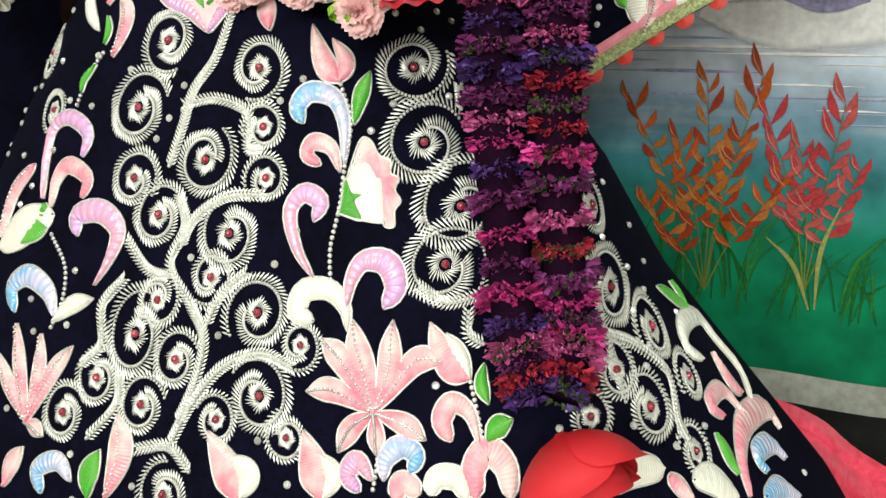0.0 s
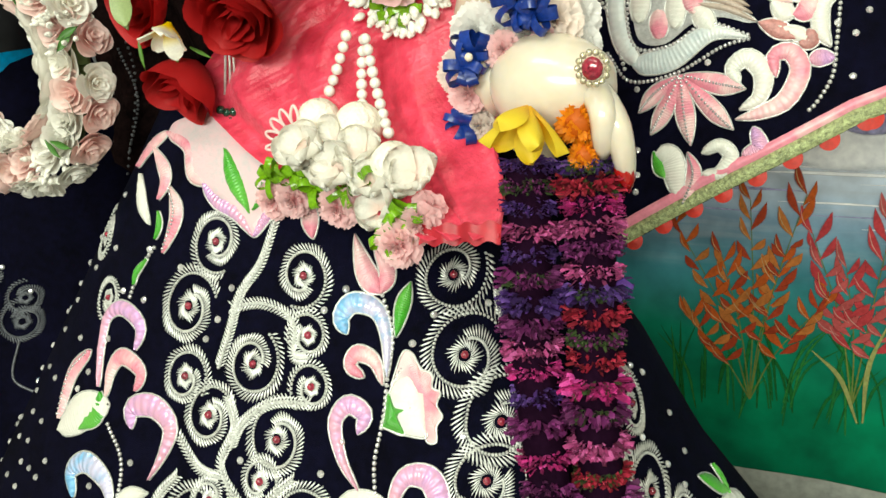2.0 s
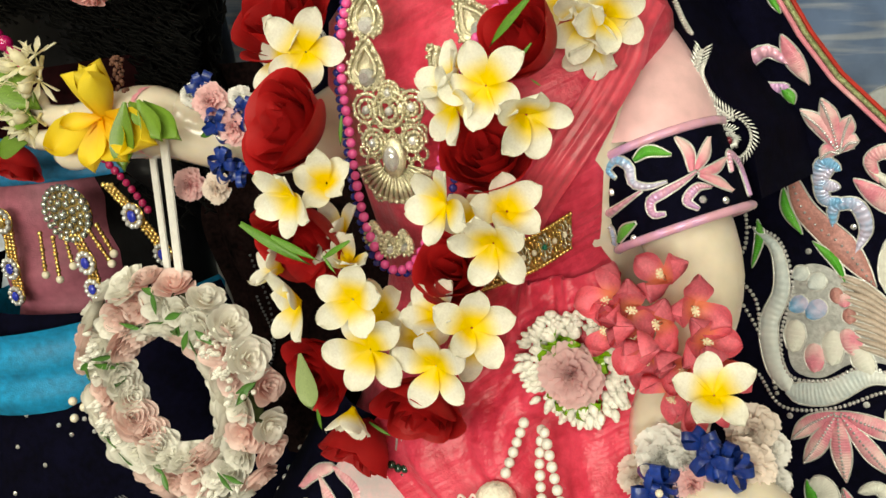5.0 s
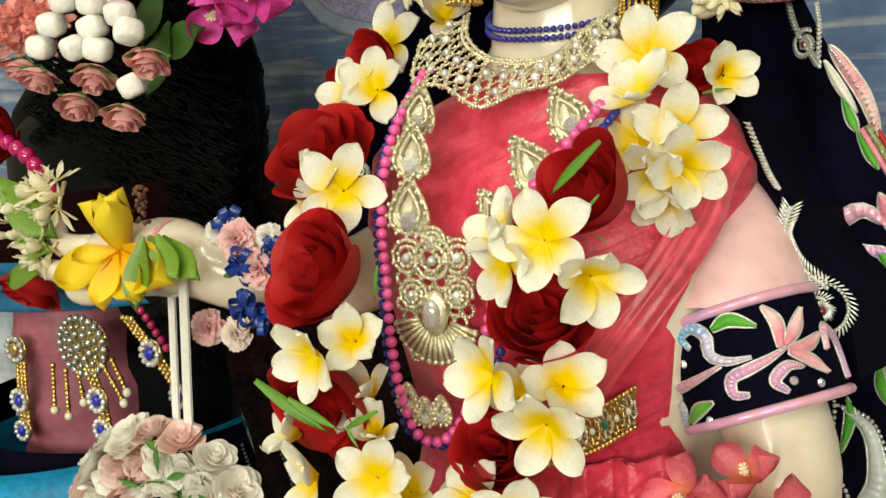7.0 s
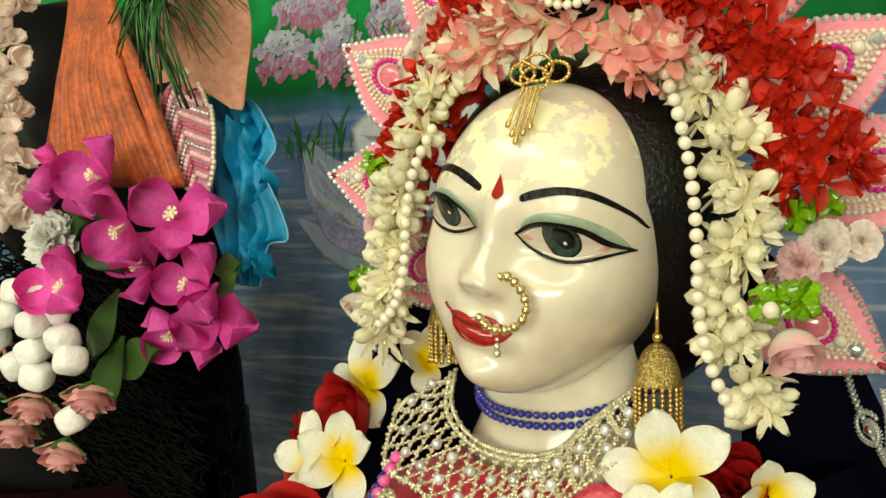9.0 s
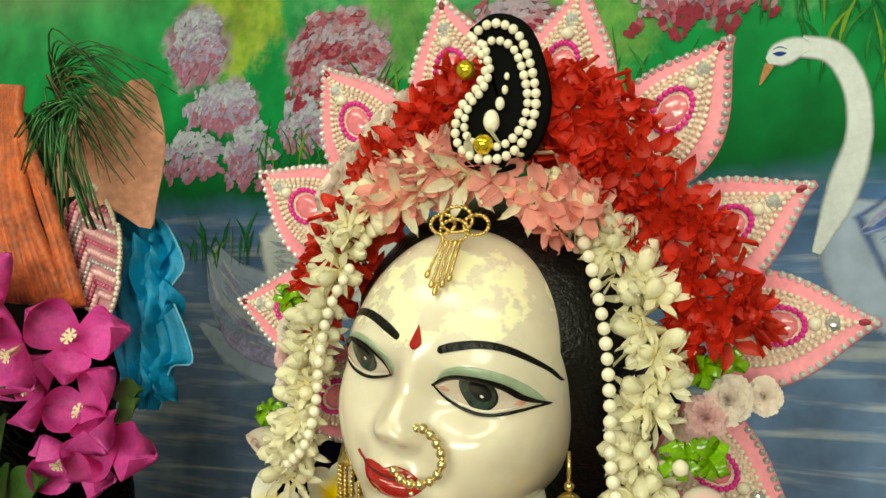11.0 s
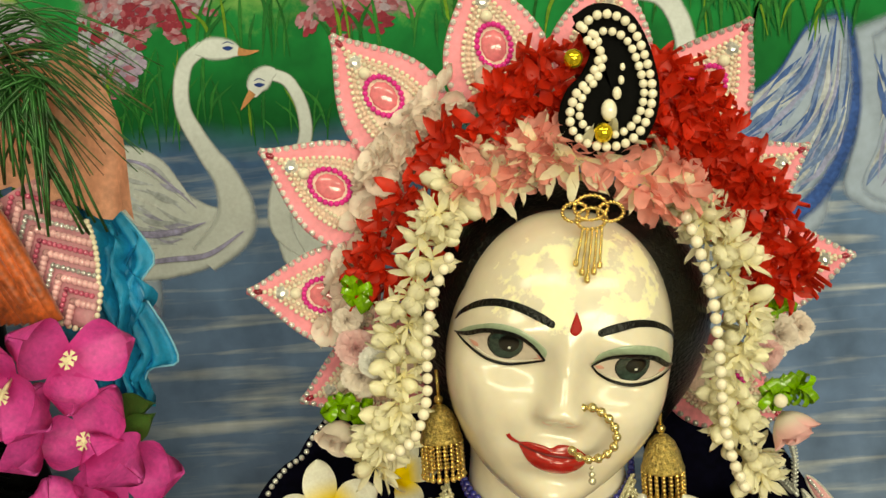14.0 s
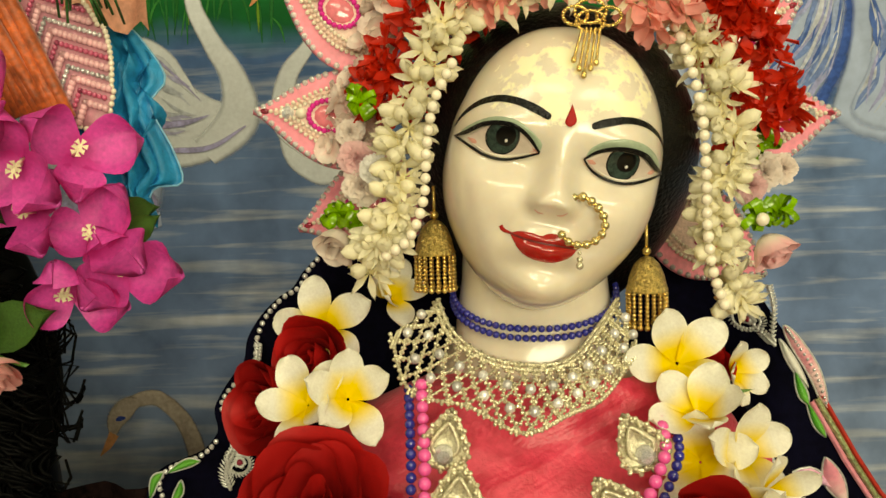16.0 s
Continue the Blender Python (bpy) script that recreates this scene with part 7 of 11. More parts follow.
# beak spray, hooks, buds, lotuses
DUSTY = mat("dusty_rose_satin", (0.52, 0.24, 0.22), rough=0.45, vary=0.2, scale=80, bump=0.3)
vt([(-0.1551, 1.1777), (-0.1398, 1.1397), (-0.1059, 1.108), (-0.0795, 1.08)], 44, DUSTY, ends=(0.3, 0.1), beads=True)
vt([(-0.1601, 1.1625), (-0.1567, 1.1399), (-0.1428, 1.117)], 18, SATIN_GREEN)
vt([(-0.1038, 1.081), (-0.1151, 1.098), (-0.1339, 1.112)], 16, SATIN_GREEN)
vt([(-0.1150, 1.1824), (-0.1284, 1.1879), (-0.1291, 1.1696), (-0.1145, 1.1662)], 26, SEQUIN_BLUE, ends=(0.5, 0.5))
vt([(-0.1182, 1.1293), (-0.1178, 1.1474), (-0.1010, 1.1507), (-0.0919, 1.1292), (-0.0984, 1.106)], 24, SEQUIN_BLUE, ends=(0.5, 0.3))
vt([(-0.037, 1.098), (-0.0444, 1.079), (-0.0659, 1.088), (-0.0661, 1.116), (-0.0472, 1.1371), (-0.0196, 1.1258)], 44, SATIN_WHITE, ends=(0.5, 0.3), peak=0.4)
vt([(-0.1046, 1.1748), (-0.0828, 1.1583), (-0.0566, 1.1405)], 34, SATIN_PINK)
vt([(-0.0934, 1.1844), (-0.0768, 1.1714), (-0.0479, 1.1450)], 14, SATIN_WHITE)
vt([(-0.0654, 1.1715), (-0.0564, 1.1682), (-0.0487, 1.1551)], 24, SATIN_PINK)
vt([(-0.0414, 1.1473), (-0.0219, 1.1497), (-0.0073, 1.1339)], 26, SATIN_WHITE)
for tip, w in (((-0.0273, 1.114), 40), ((-0.0168, 1.095), 40), ((-0.0193, 1.075), 36), ((-0.0117, 1.1338), 40)):
    vt([(0.0083, 1.084), ((tip[0] + (0.0083, 1.084)[0]) / 2, (tip[1] + (0.0083, 1.084)[1]) / 2 + 0.006), tip], w, SATIN_PINK, beads=True)
vt([(-0.0439, 1.0419), (-0.0276, 1.0394), (-0.0133, 1.0277)], 34, SATIN_PINK)
vt([(-0.0258, 1.0394), (-0.0087, 1.0355), (0.0032, 1.0378)], 26, SATIN_WHITE)
vt([(-0.0302, 1.0283), (-0.0198, 1.0212), (-0.0107, 1.0168)], 30, SATIN_WHITE)
vt([(-0.0125, 1.0177), (-0.0024, 1.0224), (0.0052, 1.0351)], 34, SATIN_PINK)
vt([(-0.0389, 1.0133), (-0.0241, 1.0083), (-0.0083, 0.9996)], 28, DUSTY)
vt([(-0.0233, 1.0101), (-0.0069, 1.0033), (0.0023, 0.9972)], 22, SATIN_WHITE)
vt([(-0.0053, 0.9947), (0.003, 0.9995), (0.0002, 1.0071)], 28, DUSTY, ends=(0.5, 0.2))
vt([(-0.05, 0.9644), (-0.057, 0.9757), (-0.0457, 0.985), (-0.032, 0.9736), (-0.0331, 0.9539), (-0.0483, 0.9431)], 30, SATIN_WHITE, ends=(0.5, 0.3))
vt([(-0.0209, 0.9697), (-0.0245, 0.9861), (-0.0119, 0.9899), (-0.0028, 0.9752), (-0.0123, 0.9518), (-0.032, 0.9409), (-0.051, 0.9352)], 30, SATIN_PINK, ends=(0.5, 0.2))
vt([(0.0252, 1.0396), (0.0102, 1.0266), (0.0101, 1.0073), (0.0186, 0.9931)], 26, SATIN_WHITE, ends=(0.4, 0.2))
vt([(0.0223, 0.9843), (0.012, 0.9849), (0.0035, 0.9828)], 26, SEQUIN_LILAC, ends=(0.4, 0.5))
bead_cord(veil, veil_point, [(0.0229, 1.0267), (0.0228, 0.9932), (0.0217, 0.9708), (0.0115, 0.9501), (0.0035, 0.9418)], r=0.002, gap=0.0042, material=SILVER)
vt([(-0.1116, 1.0754), (-0.1101, 1.069), (-0.1086, 1.0621)], 24, DUSTY, ends=(0.5, 0.4))
vt([(-0.0995, 1.0597), (-0.0981, 1.0534), (-0.0966, 1.0465)], 24, DUSTY, ends=(0.5, 0.4))
vt([(-0.095, 1.0384), (-0.0933, 1.03), (-0.0917, 1.0208)], 32, SATIN_PINK, ends=(0.5, 0.4))
for tip, mid, w in (((-0.1357, 0.9365), (-0.1213, 0.9541), 34), ((-0.1235, 0.9181), (-0.1123, 0.9404), 36), ((-0.0872, 0.9114), (-0.0946, 0.9404), 40), ((-0.0521, 0.9267), (-0.0726, 0.944), 36), ((-0.0445, 0.96), (-0.0695, 0.964), 40)):
    vt([(-0.0995, 0.9701), mid, tip], w * 0.8, SATIN_PINK, beads=True)
vt([(-0.1173, 0.903), (-0.1038, 0.8983), (-0.0963, 0.8687)], 42, SATIN_WHITE, ends=(0.4, 0.5))
vt([(-0.1199, 0.9043), (-0.1136, 0.8912), (-0.1076, 0.882)], 24, SATIN_GREEN)
vt([(-0.0893, 0.9057), (-0.0827, 0.8864), (-0.0905, 0.8598)], 26, SATIN_PINK, beads=True)
vt([(-0.0768, 0.9058), (-0.0628, 0.9133), (-0.0525, 0.9049), (-0.0609, 0.8899), (-0.0755, 0.8888)], 24, SATIN_WHITE, ends=(0.5, 0.5))
vt([(-0.0359, 0.9296), (-0.0299, 0.9133), (-0.0432, 0.9066)], 28, SEQUIN_LILAC, ends=(0.4, 0.4))
bead_cord(veil, veil_point, [(-0.1943, 1.1472), (-0.1914, 1.102), (-0.2019, 1.069), (-0.171, 1.022), (-0.1513, 0.9727)], r=0.002, gap=0.0042, material=SILVER)
bead_cord(veil, veil_point, [(-0.2083, 1.079), (-0.1796, 1.056), (-0.1715, 1.027)], r=0.002, gap=0.0042, material=SILVER)
vt([(-0.1836, 1.082), (-0.1795, 1.109), (-0.1821, 1.1272)], 16, SATIN_GREEN)
swirl(veil, veil_point, (-0.2041, 1.187), 52, 200, 1)
vine(veil, veil_point, [(-0.2356, 1.27), (-0.2366, 1.241), (-0.2211, 1.219), (-0.1881, 1.2173)], both=True, ln=20)
vine(veil, veil_point, [(-0.2755, 1.342), (-0.2628, 1.316), (-0.2478, 1.29)], both=True, ln=9)
swirl(veil, veil_point, (-0.2278, 1.303), 44, 90, 1, gem=False, thread=mat("dull_thread", (0.05, 0.05, 0.055), rough=0.5))
studs(veil, veil_point, lambda x, z: along(HEM, x) + 0.035 < z < along(EDGE, x) - 0.03, VTAKEN, 60, ((-0.14, 0.30), (0.7469, 1.4352)), 9)

# the upper spray of the veil
vt([(-0.1573, 1.2548), (-0.1734, 1.2521), (-0.2015, 1.258), (-0.1775, 1.2831), (-0.1575, 1.2737)], 24, SEQUIN_LILAC, ends=(0.5, 0.4))
vt([(-0.1641, 1.2968), (-0.1553, 1.2783), (-0.1419, 1.2565)], 26, SATIN_PINK)
vt([(-0.1641, 1.2549), (-0.1574, 1.2469), (-0.1529, 1.2398)], 18, SATIN_GREEN)
for tip in ((-0.1483, 1.2347), (-0.1329, 1.2446), (-0.1105, 1.2302), (-0.1029, 1.2086), (-0.1312, 1.1922)):
    o = (-0.1169, 1.1983)
    vt([o, ((tip[0] + o[0]) / 2, (tip[1] + o[1]) / 2 + 0.004), tip], 26, SATIN_PINK, beads=True)
vt([(-0.0854, 1.1736), (-0.0932, 1.1918), (-0.0807, 1.2002), (-0.0668, 1.1844), (-0.0736, 1.1616)], 24, SATIN_PINK, ends=(0.5, 0.4))
vt([(-0.1114, 1.1541), (-0.1253, 1.1531), (-0.1297, 1.1707), (-0.1195, 1.1856)], 22, SEQUIN_BLUE, ends=(0.6, 0.3))

# buds, leaves and scrolls along the edge that rises to the head
vt([(-0.1994, 1.398), (-0.1912, 1.3864), (-0.1762, 1.3633), (-0.1658, 1.3364)], 17, SATIN_PINK, ends=(0.3, 0.5), beads=True)
vt([(-0.2020, 1.388), (-0.1930, 1.3720), (-0.1800, 1.3520)], 11, SATIN_WHITE)
vt([(-0.1900, 1.3635), (-0.1840, 1.348), (-0.1790, 1.3383)], 13, SATIN_GREEN)
vt([(-0.1800, 1.3403), (-0.1720, 1.3247), (-0.1650, 1.3131)], 12, SATIN_GREEN)
vine(veil, veil_point, [(-0.2346, 1.4334), (-0.2261, 1.4122), (-0.2105, 1.3911), (-0.2040, 1.3829)], ln=10)
vine(veil, veil_point, [(-0.2090, 1.428), (-0.2060, 1.4112), (-0.2060, 1.3868)], ln=6)
swirl(veil, veil_point, (-0.2180, 1.4000), 22, 60, 1)
# the inner edge, drawn forward beside the sleeve, with silver feathers and a stone flower
s = Shape()
outer_ = curve([(-0.2520, 0.83, 1.375), (-0.2427, 0.825, 1.3522), (-0.2320, 0.825, 1.328), (-0.2167, 0.825, 1.3022), (-0.2072, 0.825, 1.2876), (-0.2010, 0.825, 1.2654), (-0.1844, 0.825, 1.244), (-0.1740, 0.825, 1.2296), (-0.1690, 0.825, 1.2076), (-0.1641, 0.835, 1.1778)], 40)
inner_ = curve([(-0.2620, 0.85, 1.375), (-0.2515, 0.845, 1.3519), (-0.2427, 0.845, 1.3156), (-0.2328, 0.845, 1.2986), (-0.2248, 0.845, 1.2797), (-0.2186, 0.85, 1.2626), (-0.2104, 0.86, 1.2398), (-0.2025, 0.86, 1.2249), (-0.1943, 0.86, 1.2022), (-0.1822, 0.86, 1.1721)], 40)
s.grid([[a.lerp(b, k / 6) + Vector((0, -0.004 * math.sin(math.pi * k / 6), 0)) for k in range(7)] for a, b in zip(outer_, inner_)])
s.grid([[a, a.lerp(Vector((a.x + 0.02, 0.90, a.z)), 0.5), Vector((a.x + 0.028, 0.925, a.z))] for a in outer_])
fold_ = part("inner_fold", s, VELVET, veil)
fold_point = lambda x, z: (x, 0.8225, z)
vine(fold_, fold_point, [(-0.2405, 1.3497), (-0.2315, 1.3300), (-0.2248, 1.3153), (-0.2173, 1.3032)], ln=10, both=False)
vine(fold_, fold_point, [(-0.2106, 1.2945), (-0.2139, 1.2726), (-0.2036, 1.2543), (-0.1840, 1.2392)], ln=22)
vine(fold_, fold_point, [(-0.2130, 1.2925), (-0.2165, 1.2740), (-0.2085, 1.2580)], ln=14)
swirl(fold_, fold_point, (-0.1885, 1.2251), 44, 120, -1)

# the other side of the veil: a scalloped black edge sewn with crystals and silver feathers
s = Shape()
left_edge = curve([(-0.5242, 0.89, 1.4657), (-0.5458, 0.89, 1.444), (-0.5546, 0.89, 1.4315), (-0.5658, 0.89, 1.4242), (-0.5798, 0.89, 1.4109), (-0.5915, 0.89, 1.3933), (-0.5947, 0.89, 1.3764), (-0.6027, 0.89, 1.3663), (-0.61, 0.89, 1.3553), (-0.6165, 0.89, 1.3416), (-0.6145, 0.89, 1.327), (-0.6183, 0.89, 1.3188), (-0.6272, 0.89, 1.3099), (-0.6425, 0.89, 1.3032), (-0.66, 0.89, 1.2956), (-0.6705, 0.89, 1.2827), (-0.6743, 0.89, 1.2653), (-0.6777, 0.89, 1.239)], 60)
s.grid([[p.lerp(Vector((-0.40, 0.935, p.z)), k / 12) + Vector((0, 0.004 * math.sin(p.z * 60 + k), 0)) for k in range(13)] for p in left_edge])
veil_side = part("side_flap", s, VELVET, veil)
for name, line in (("crystal_edging", [(-0.5276, 0.884, 1.4599), (-0.5422, 0.884, 1.4445), (-0.5493, 0.884, 1.4321), (-0.5621, 0.884, 1.424), (-0.5751, 0.884, 1.41), (-0.582, 0.884, 1.3942), (-0.5847, 0.884, 1.3774), (-0.5936, 0.884, 1.3657), (-0.6041, 0.884, 1.3565), (-0.6105, 0.884, 1.3439), (-0.6033, 0.884, 1.3331)]), ("lower_edging", [(-0.6122, 0.884, 1.3217), (-0.622, 0.884, 1.3107), (-0.632, 0.884, 1.3049), (-0.6449, 0.884, 1.3008), (-0.6559, 0.884, 1.294), (-0.6597, 0.884, 1.2846), (-0.6568, 0.884, 1.2737)])):
    s = Shape()
    line = curve(line, 120)
    step = 0.0
    for a, b in zip(line, line[1:]):
        step += (b - a).length
        if step > 0.0047:
            s.ball(b, 0.0021, 7, 5)
            step = 0.0
    part(name, s, CRYSTAL, veil_side)
side_point = lambda x, z: (x, 0.884, z)
vine(veil_side, side_point, [(-0.5792, 1.392), (-0.5814, 1.3773), (-0.5895, 1.3639), (-0.6016, 1.354)], ln=16, both=False)
vine(veil_side, side_point, [(-0.5943, 1.3266), (-0.6021, 1.3096), (-0.6091, 1.2946), (-0.6054, 1.2795)], ln=18)
swirl(veil_side, side_point, (-0.5982, 1.3018), 26, 60, 1)
for pts in ([(-0.6661, 1.276), (-0.6625, 1.2889), (-0.6558, 1.2953)], [(-0.6516, 1.2953), (-0.6385, 1.3015), (-0.6278, 1.3035)], [(-0.6425, 1.2887), (-0.6446, 1.28), (-0.6505, 1.2715)]):
    satin(veil_side, side_point, pts, 16, SATIN_GREEN)

# ---- blouse, drape, sleeve, belt ----
blouse = Shape()
body = [(-0.370, 0.832, 1.382, 0.066, 0.058), (-0.368, 0.838, 1.368, 0.100, 0.066), (-0.384, 0.84, 1.345, 0.136, 0.074), (-0.386, 0.835, 1.32, 0.152, 0.090), (-0.388, 0.832, 1.27, 0.148, 0.112), (-0.378, 0.828, 1.21, 0.128, 0.122), (-0.376, 0.838, 1.15, 0.122, 0.112), (-0.372, 0.845, 1.10, 0.124, 0.104), (-0.37, 0.85, 1.0, 0.150, 0.110), (-0.375, 0.85, 0.93, 0.18, 0.15)]
fine = [tuple(a + (b - a) * k / 5 for a, b in zip(p, q)) for p, q in zip(body, body[1:]) for k in range(5)]
blouse.grid([[(x + rx * math.cos(b), y + ry * math.sin(b) * (1 + 0.028 * math.sin(9 * b + 16 * z) + 0.008 * math.sin(31 * b + 44 * z)), z) for b in (2 * math.pi * j / 96 for j in range(96))] for x, y, z, rx, ry in fine], closed=True)
sari = thing("sari_drape", "translucent red silk drape over the chest and hips", "drape")
part("bodice", blouse, SILK_RED, sari)
lefts = [(-0.3644, 0.735, 1.119), (-0.3939, 0.73, 1.057), (-0.4484, 0.72, 0.9944), (-0.4079, 0.68, 0.9562), (-0.3335, 0.655, 0.9221), (-0.2161, 0.612, 0.9037)]
rights = [(-0.2641, 0.75, 1.136), (-0.2286, 0.73, 1.08), (-0.2127, 0.72, 1.025), (-0.2027, 0.7, 0.9737), (-0.1762, 0.66, 0.931), (-0.1585, 0.612, 0.9101)]
la, ra = curve(lefts, 40), curve(rights, 40)
s = Shape()
front_ = lambda p: Vector((p.x, min(p.y, skirt_y(p.x, p.z) - 0.006), p.z))
for off in (0.0, 0.004):
    s.grid([[front_(a.lerp(b, k / 40)) + Vector((0, off - 0.006 + 0.006 * math.sin(k * 0.55 + i * 0.25 + 2.5 * math.sin(i * 0.13)) + 0.002 * math.sin(k * 1.9 - i * 0.5) * (1 - abs(k / 20 - 1)) - 0.003 * math.sin(math.pi * k / 40), 0)) for k in range(41)] for i, (a, b) in enumerate(zip(la, ra))])
hip = part("hip_drape", s, SILK_RED, sari)
s = Shape()
s.grid([[front_(la[39].lerp(ra[39], k / 30)) + Vector((0, -0.009 + 0.0012 * math.sin(k * 0.5 + 0.4 * j) + 0.0015 * j, 0.0042 * j - 0.004 + 0.0015 * math.sin(k * 0.8))) for k in range(31)] for j in range(4)])
part("hem_band", s, mat("red_satin", (0.40, 0.012, 0.028), rough=0.45, vary=0.15, scale=30), hip)
# sheer band that falls from the shoulder
a_line = curve([(-0.2587, 0.79, 1.347), (-0.2579, 0.77, 1.323), (-0.271, 0.75, 1.286), (-0.2951, 0.73, 1.242), (-0.3185, 0.72, 1.204), (-0.3438, 0.72, 1.164)], 30)
b_line = curve([(-0.2332, 0.8, 1.327), (-0.24, 0.785, 1.308), (-0.243, 0.77, 1.284), (-0.2656, 0.745, 1.237), (-0.2932, 0.735, 1.193), (-0.312, 0.73, 1.16)], 30)
s = Shape()
s.grid([[a.lerp(b, k / 12) + Vector((0, -0.008 * math.sin(math.pi * k / 12) + 0.003 * math.sin(k * 2.1 + i * 0.2), 0)) for k in range(13)] for i, (a, b) in enumerate(zip(a_line, b_line))])
part("sheer_band", s, mat("sheer_red_silk", (0.72, 0.07, 0.12), rough=0.3, vary=0.2, scale=18, sheen=0.3, bump=0.2, bump_scale=250), sari)
# sleeve with an embroidered cuff
sleeve = thing("sleeve", "pale pink sleeve with a navy embroidered cuff", "sleeve")
axis = curve([(-0.2535, 0.845, 1.315), (-0.2513, 0.84, 1.284), (-0.2489, 0.828, 1.25), (-0.2458, 0.815, 1.215)], 14)
s = Shape()
s.tube(axis, [0.008 + 0.045 * math.sin(math.pi / 2 * i / 13) ** 0.85 for i in range(14)], 28, cap=False)
part("pink_sleeve", s, SILK_PINK, sleeve)
c0, c1 = Vector((-0.2426, 0.815, 1.22)), Vector((-0.2154, 0.8, 1.16))
cuff_d = (c1 - c0).normalized()
cuff_x = cuff_d.cross(Vector((0, -1, 0))).normalized() * -1
cuff_n = cuff_d.cross(cuff_x).normalized()
if cuff_n.y > 0:
    cuff_n = -cuff_n
CR = 0.052


def cuff_place(a, t, lift=0.0):
    """A place on the cuff: a across (-1 to 1 on its front), t down it."""
    w = a * 1.35
    return c0.lerp(c1, t) + cuff_x * math.sin(w) * (CR + lift) + cuff_n * math.cos(w) * (CR + lift)


s = Shape()
s.grid([[c0.lerp(c1, t) + (cuff_x * math.cos(b) + cuff_n * math.sin(b)) * CR for b in (2 * math.pi * k / 40 for k in range(40))] for t in (0, 0.33, 0.66, 1.0)], closed=True)
cuff = part("cuff", s, VELVET, sleeve, "navy velvet cuff")
for t in (0.0, 1.0):
    s = Shape()
    s.tube([cuff_place(a / 20 * 2.2, t, 0.001) for a in range(-21, 22)], 0.0034, 8)
    part("sequin_band", s, SEQUIN_LILAC, cuff)


def cuff_motif(pts, w, m, ends=(0.4, 0.2)):
    w *= 0.72
    line = flat_curve(pts, 18)
    s = Shape()
    rows = []
    for i, p in enumerate(line):
        q, r = line[max(0, i - 1)], line[min(17, i + 1)]
        d = Vector(((r[0] - q[0]) * 0.07, (r[1] - q[1]) * 0.07, 0)).normalized()
        t = i / 17
        half = w * 0.5 * (ends[0] + (1 - ends[0]) * math.sin(min(1, t / 0.5) * math.pi / 2) if t < 0.5 else ends[1] + (1 - ends[1]) * math.sin(min(1, (1 - t) / 0.5) * math.pi / 2))
        rows.append([cuff_place(p[0] - d.y * u * half / 0.07, p[1] + d.x * u * half / 0.07, 0.0012 + 0.003 * (1 - u * u)) for u in (-1, -0.6, 0, 0.6, 1)])
    s.grid(rows)
    ob = part("satin_motif", s, m, cuff)
    e = Shape()
    e.tube([r[0] for r in rows] + [r[-1] for r in rows[::-1]] + [rows[0][0]], 0.0009, 5, cap=False)
    part("cord_edge", e, SILVER, ob)


for pts, w, m in (
        ([(-0.60, 0.30), (-0.72, 0.20), (-0.84, 0.32), (-0.80, 0.52), (-0.62, 0.58), (-0.35, 0.56), (-0.05, 0.50)], 0.0105, SEQUIN_LILAC),
        ([(-0.30, 0.26), (-0.36, 0.14), (-0.22, 0.08), (-0.10, 0.20), (-0.12, 0.38), (0.02, 0.48), (0.22, 0.50)], 0.0105, SEQUIN_BLUE),
        ([(0.10, 0.82), (-0.02, 0.78), (0.0, 0.64), (0.16, 0.60), (0.34, 0.56), (0.52, 0.50)], 0.0100, SEQUIN_LILAC),
        ([(0.42, 0.88), (0.34, 0.76), (0.48, 0.66), (0.62, 0.70)], 0.0095, SEQUIN_LILAC),
        ([(-0.02, 0.16), (0.14, 0.12), (0.34, 0.24)], 0.0125, SATIN_GREEN),
        ([(-0.62, 0.92), (-0.46, 0.84), (-0.24, 0.80)], 0.0125, SATIN_GREEN),
        ([(0.48, 0.48), (0.52, 0.26), (0.44, 0.08)], 0.0120, SATIN_PINK),
        ([(0.52, 0.48), (0.68, 0.34), (0.80, 0.18)], 0.0120, SATIN_PINK),
        ([(0.54, 0.52), (0.74, 0.52), (0.94, 0.44)], 0.0110, SATIN_PINK),
        ([(0.54, 0.54), (0.72, 0.66), (0.86, 0.80)], 0.0110, SATIN_PINK),
        ([(1.2, 0.9), (1.25, 0.55), (1.05, 0.4), (0.95, 0.6)], 0.0110, SEQUIN_LILAC),
        ([(-0.95, 0.85), (-0.80, 0.92), (-0.70, 0.78), (-0.82, 0.70)], 0.0085, SEQUIN_BLUE)):
    cuff_motif(pts, w, m)
for a, t in ((-0.75, 0.12), (0.1, 0.62), (-0.35, 0.95), (0.75, 0.88), (-0.45, 0.38), (0.2, 0.12), (0.5, 0.8), (-0.15, 0.28)):
    part("crystal_stud", STUD_MESH, None, cuff, m=facing(cuff_place(a, t, 0.0), cuff_place(a, t, 0.01) - cuff_place(a, t, 0)))
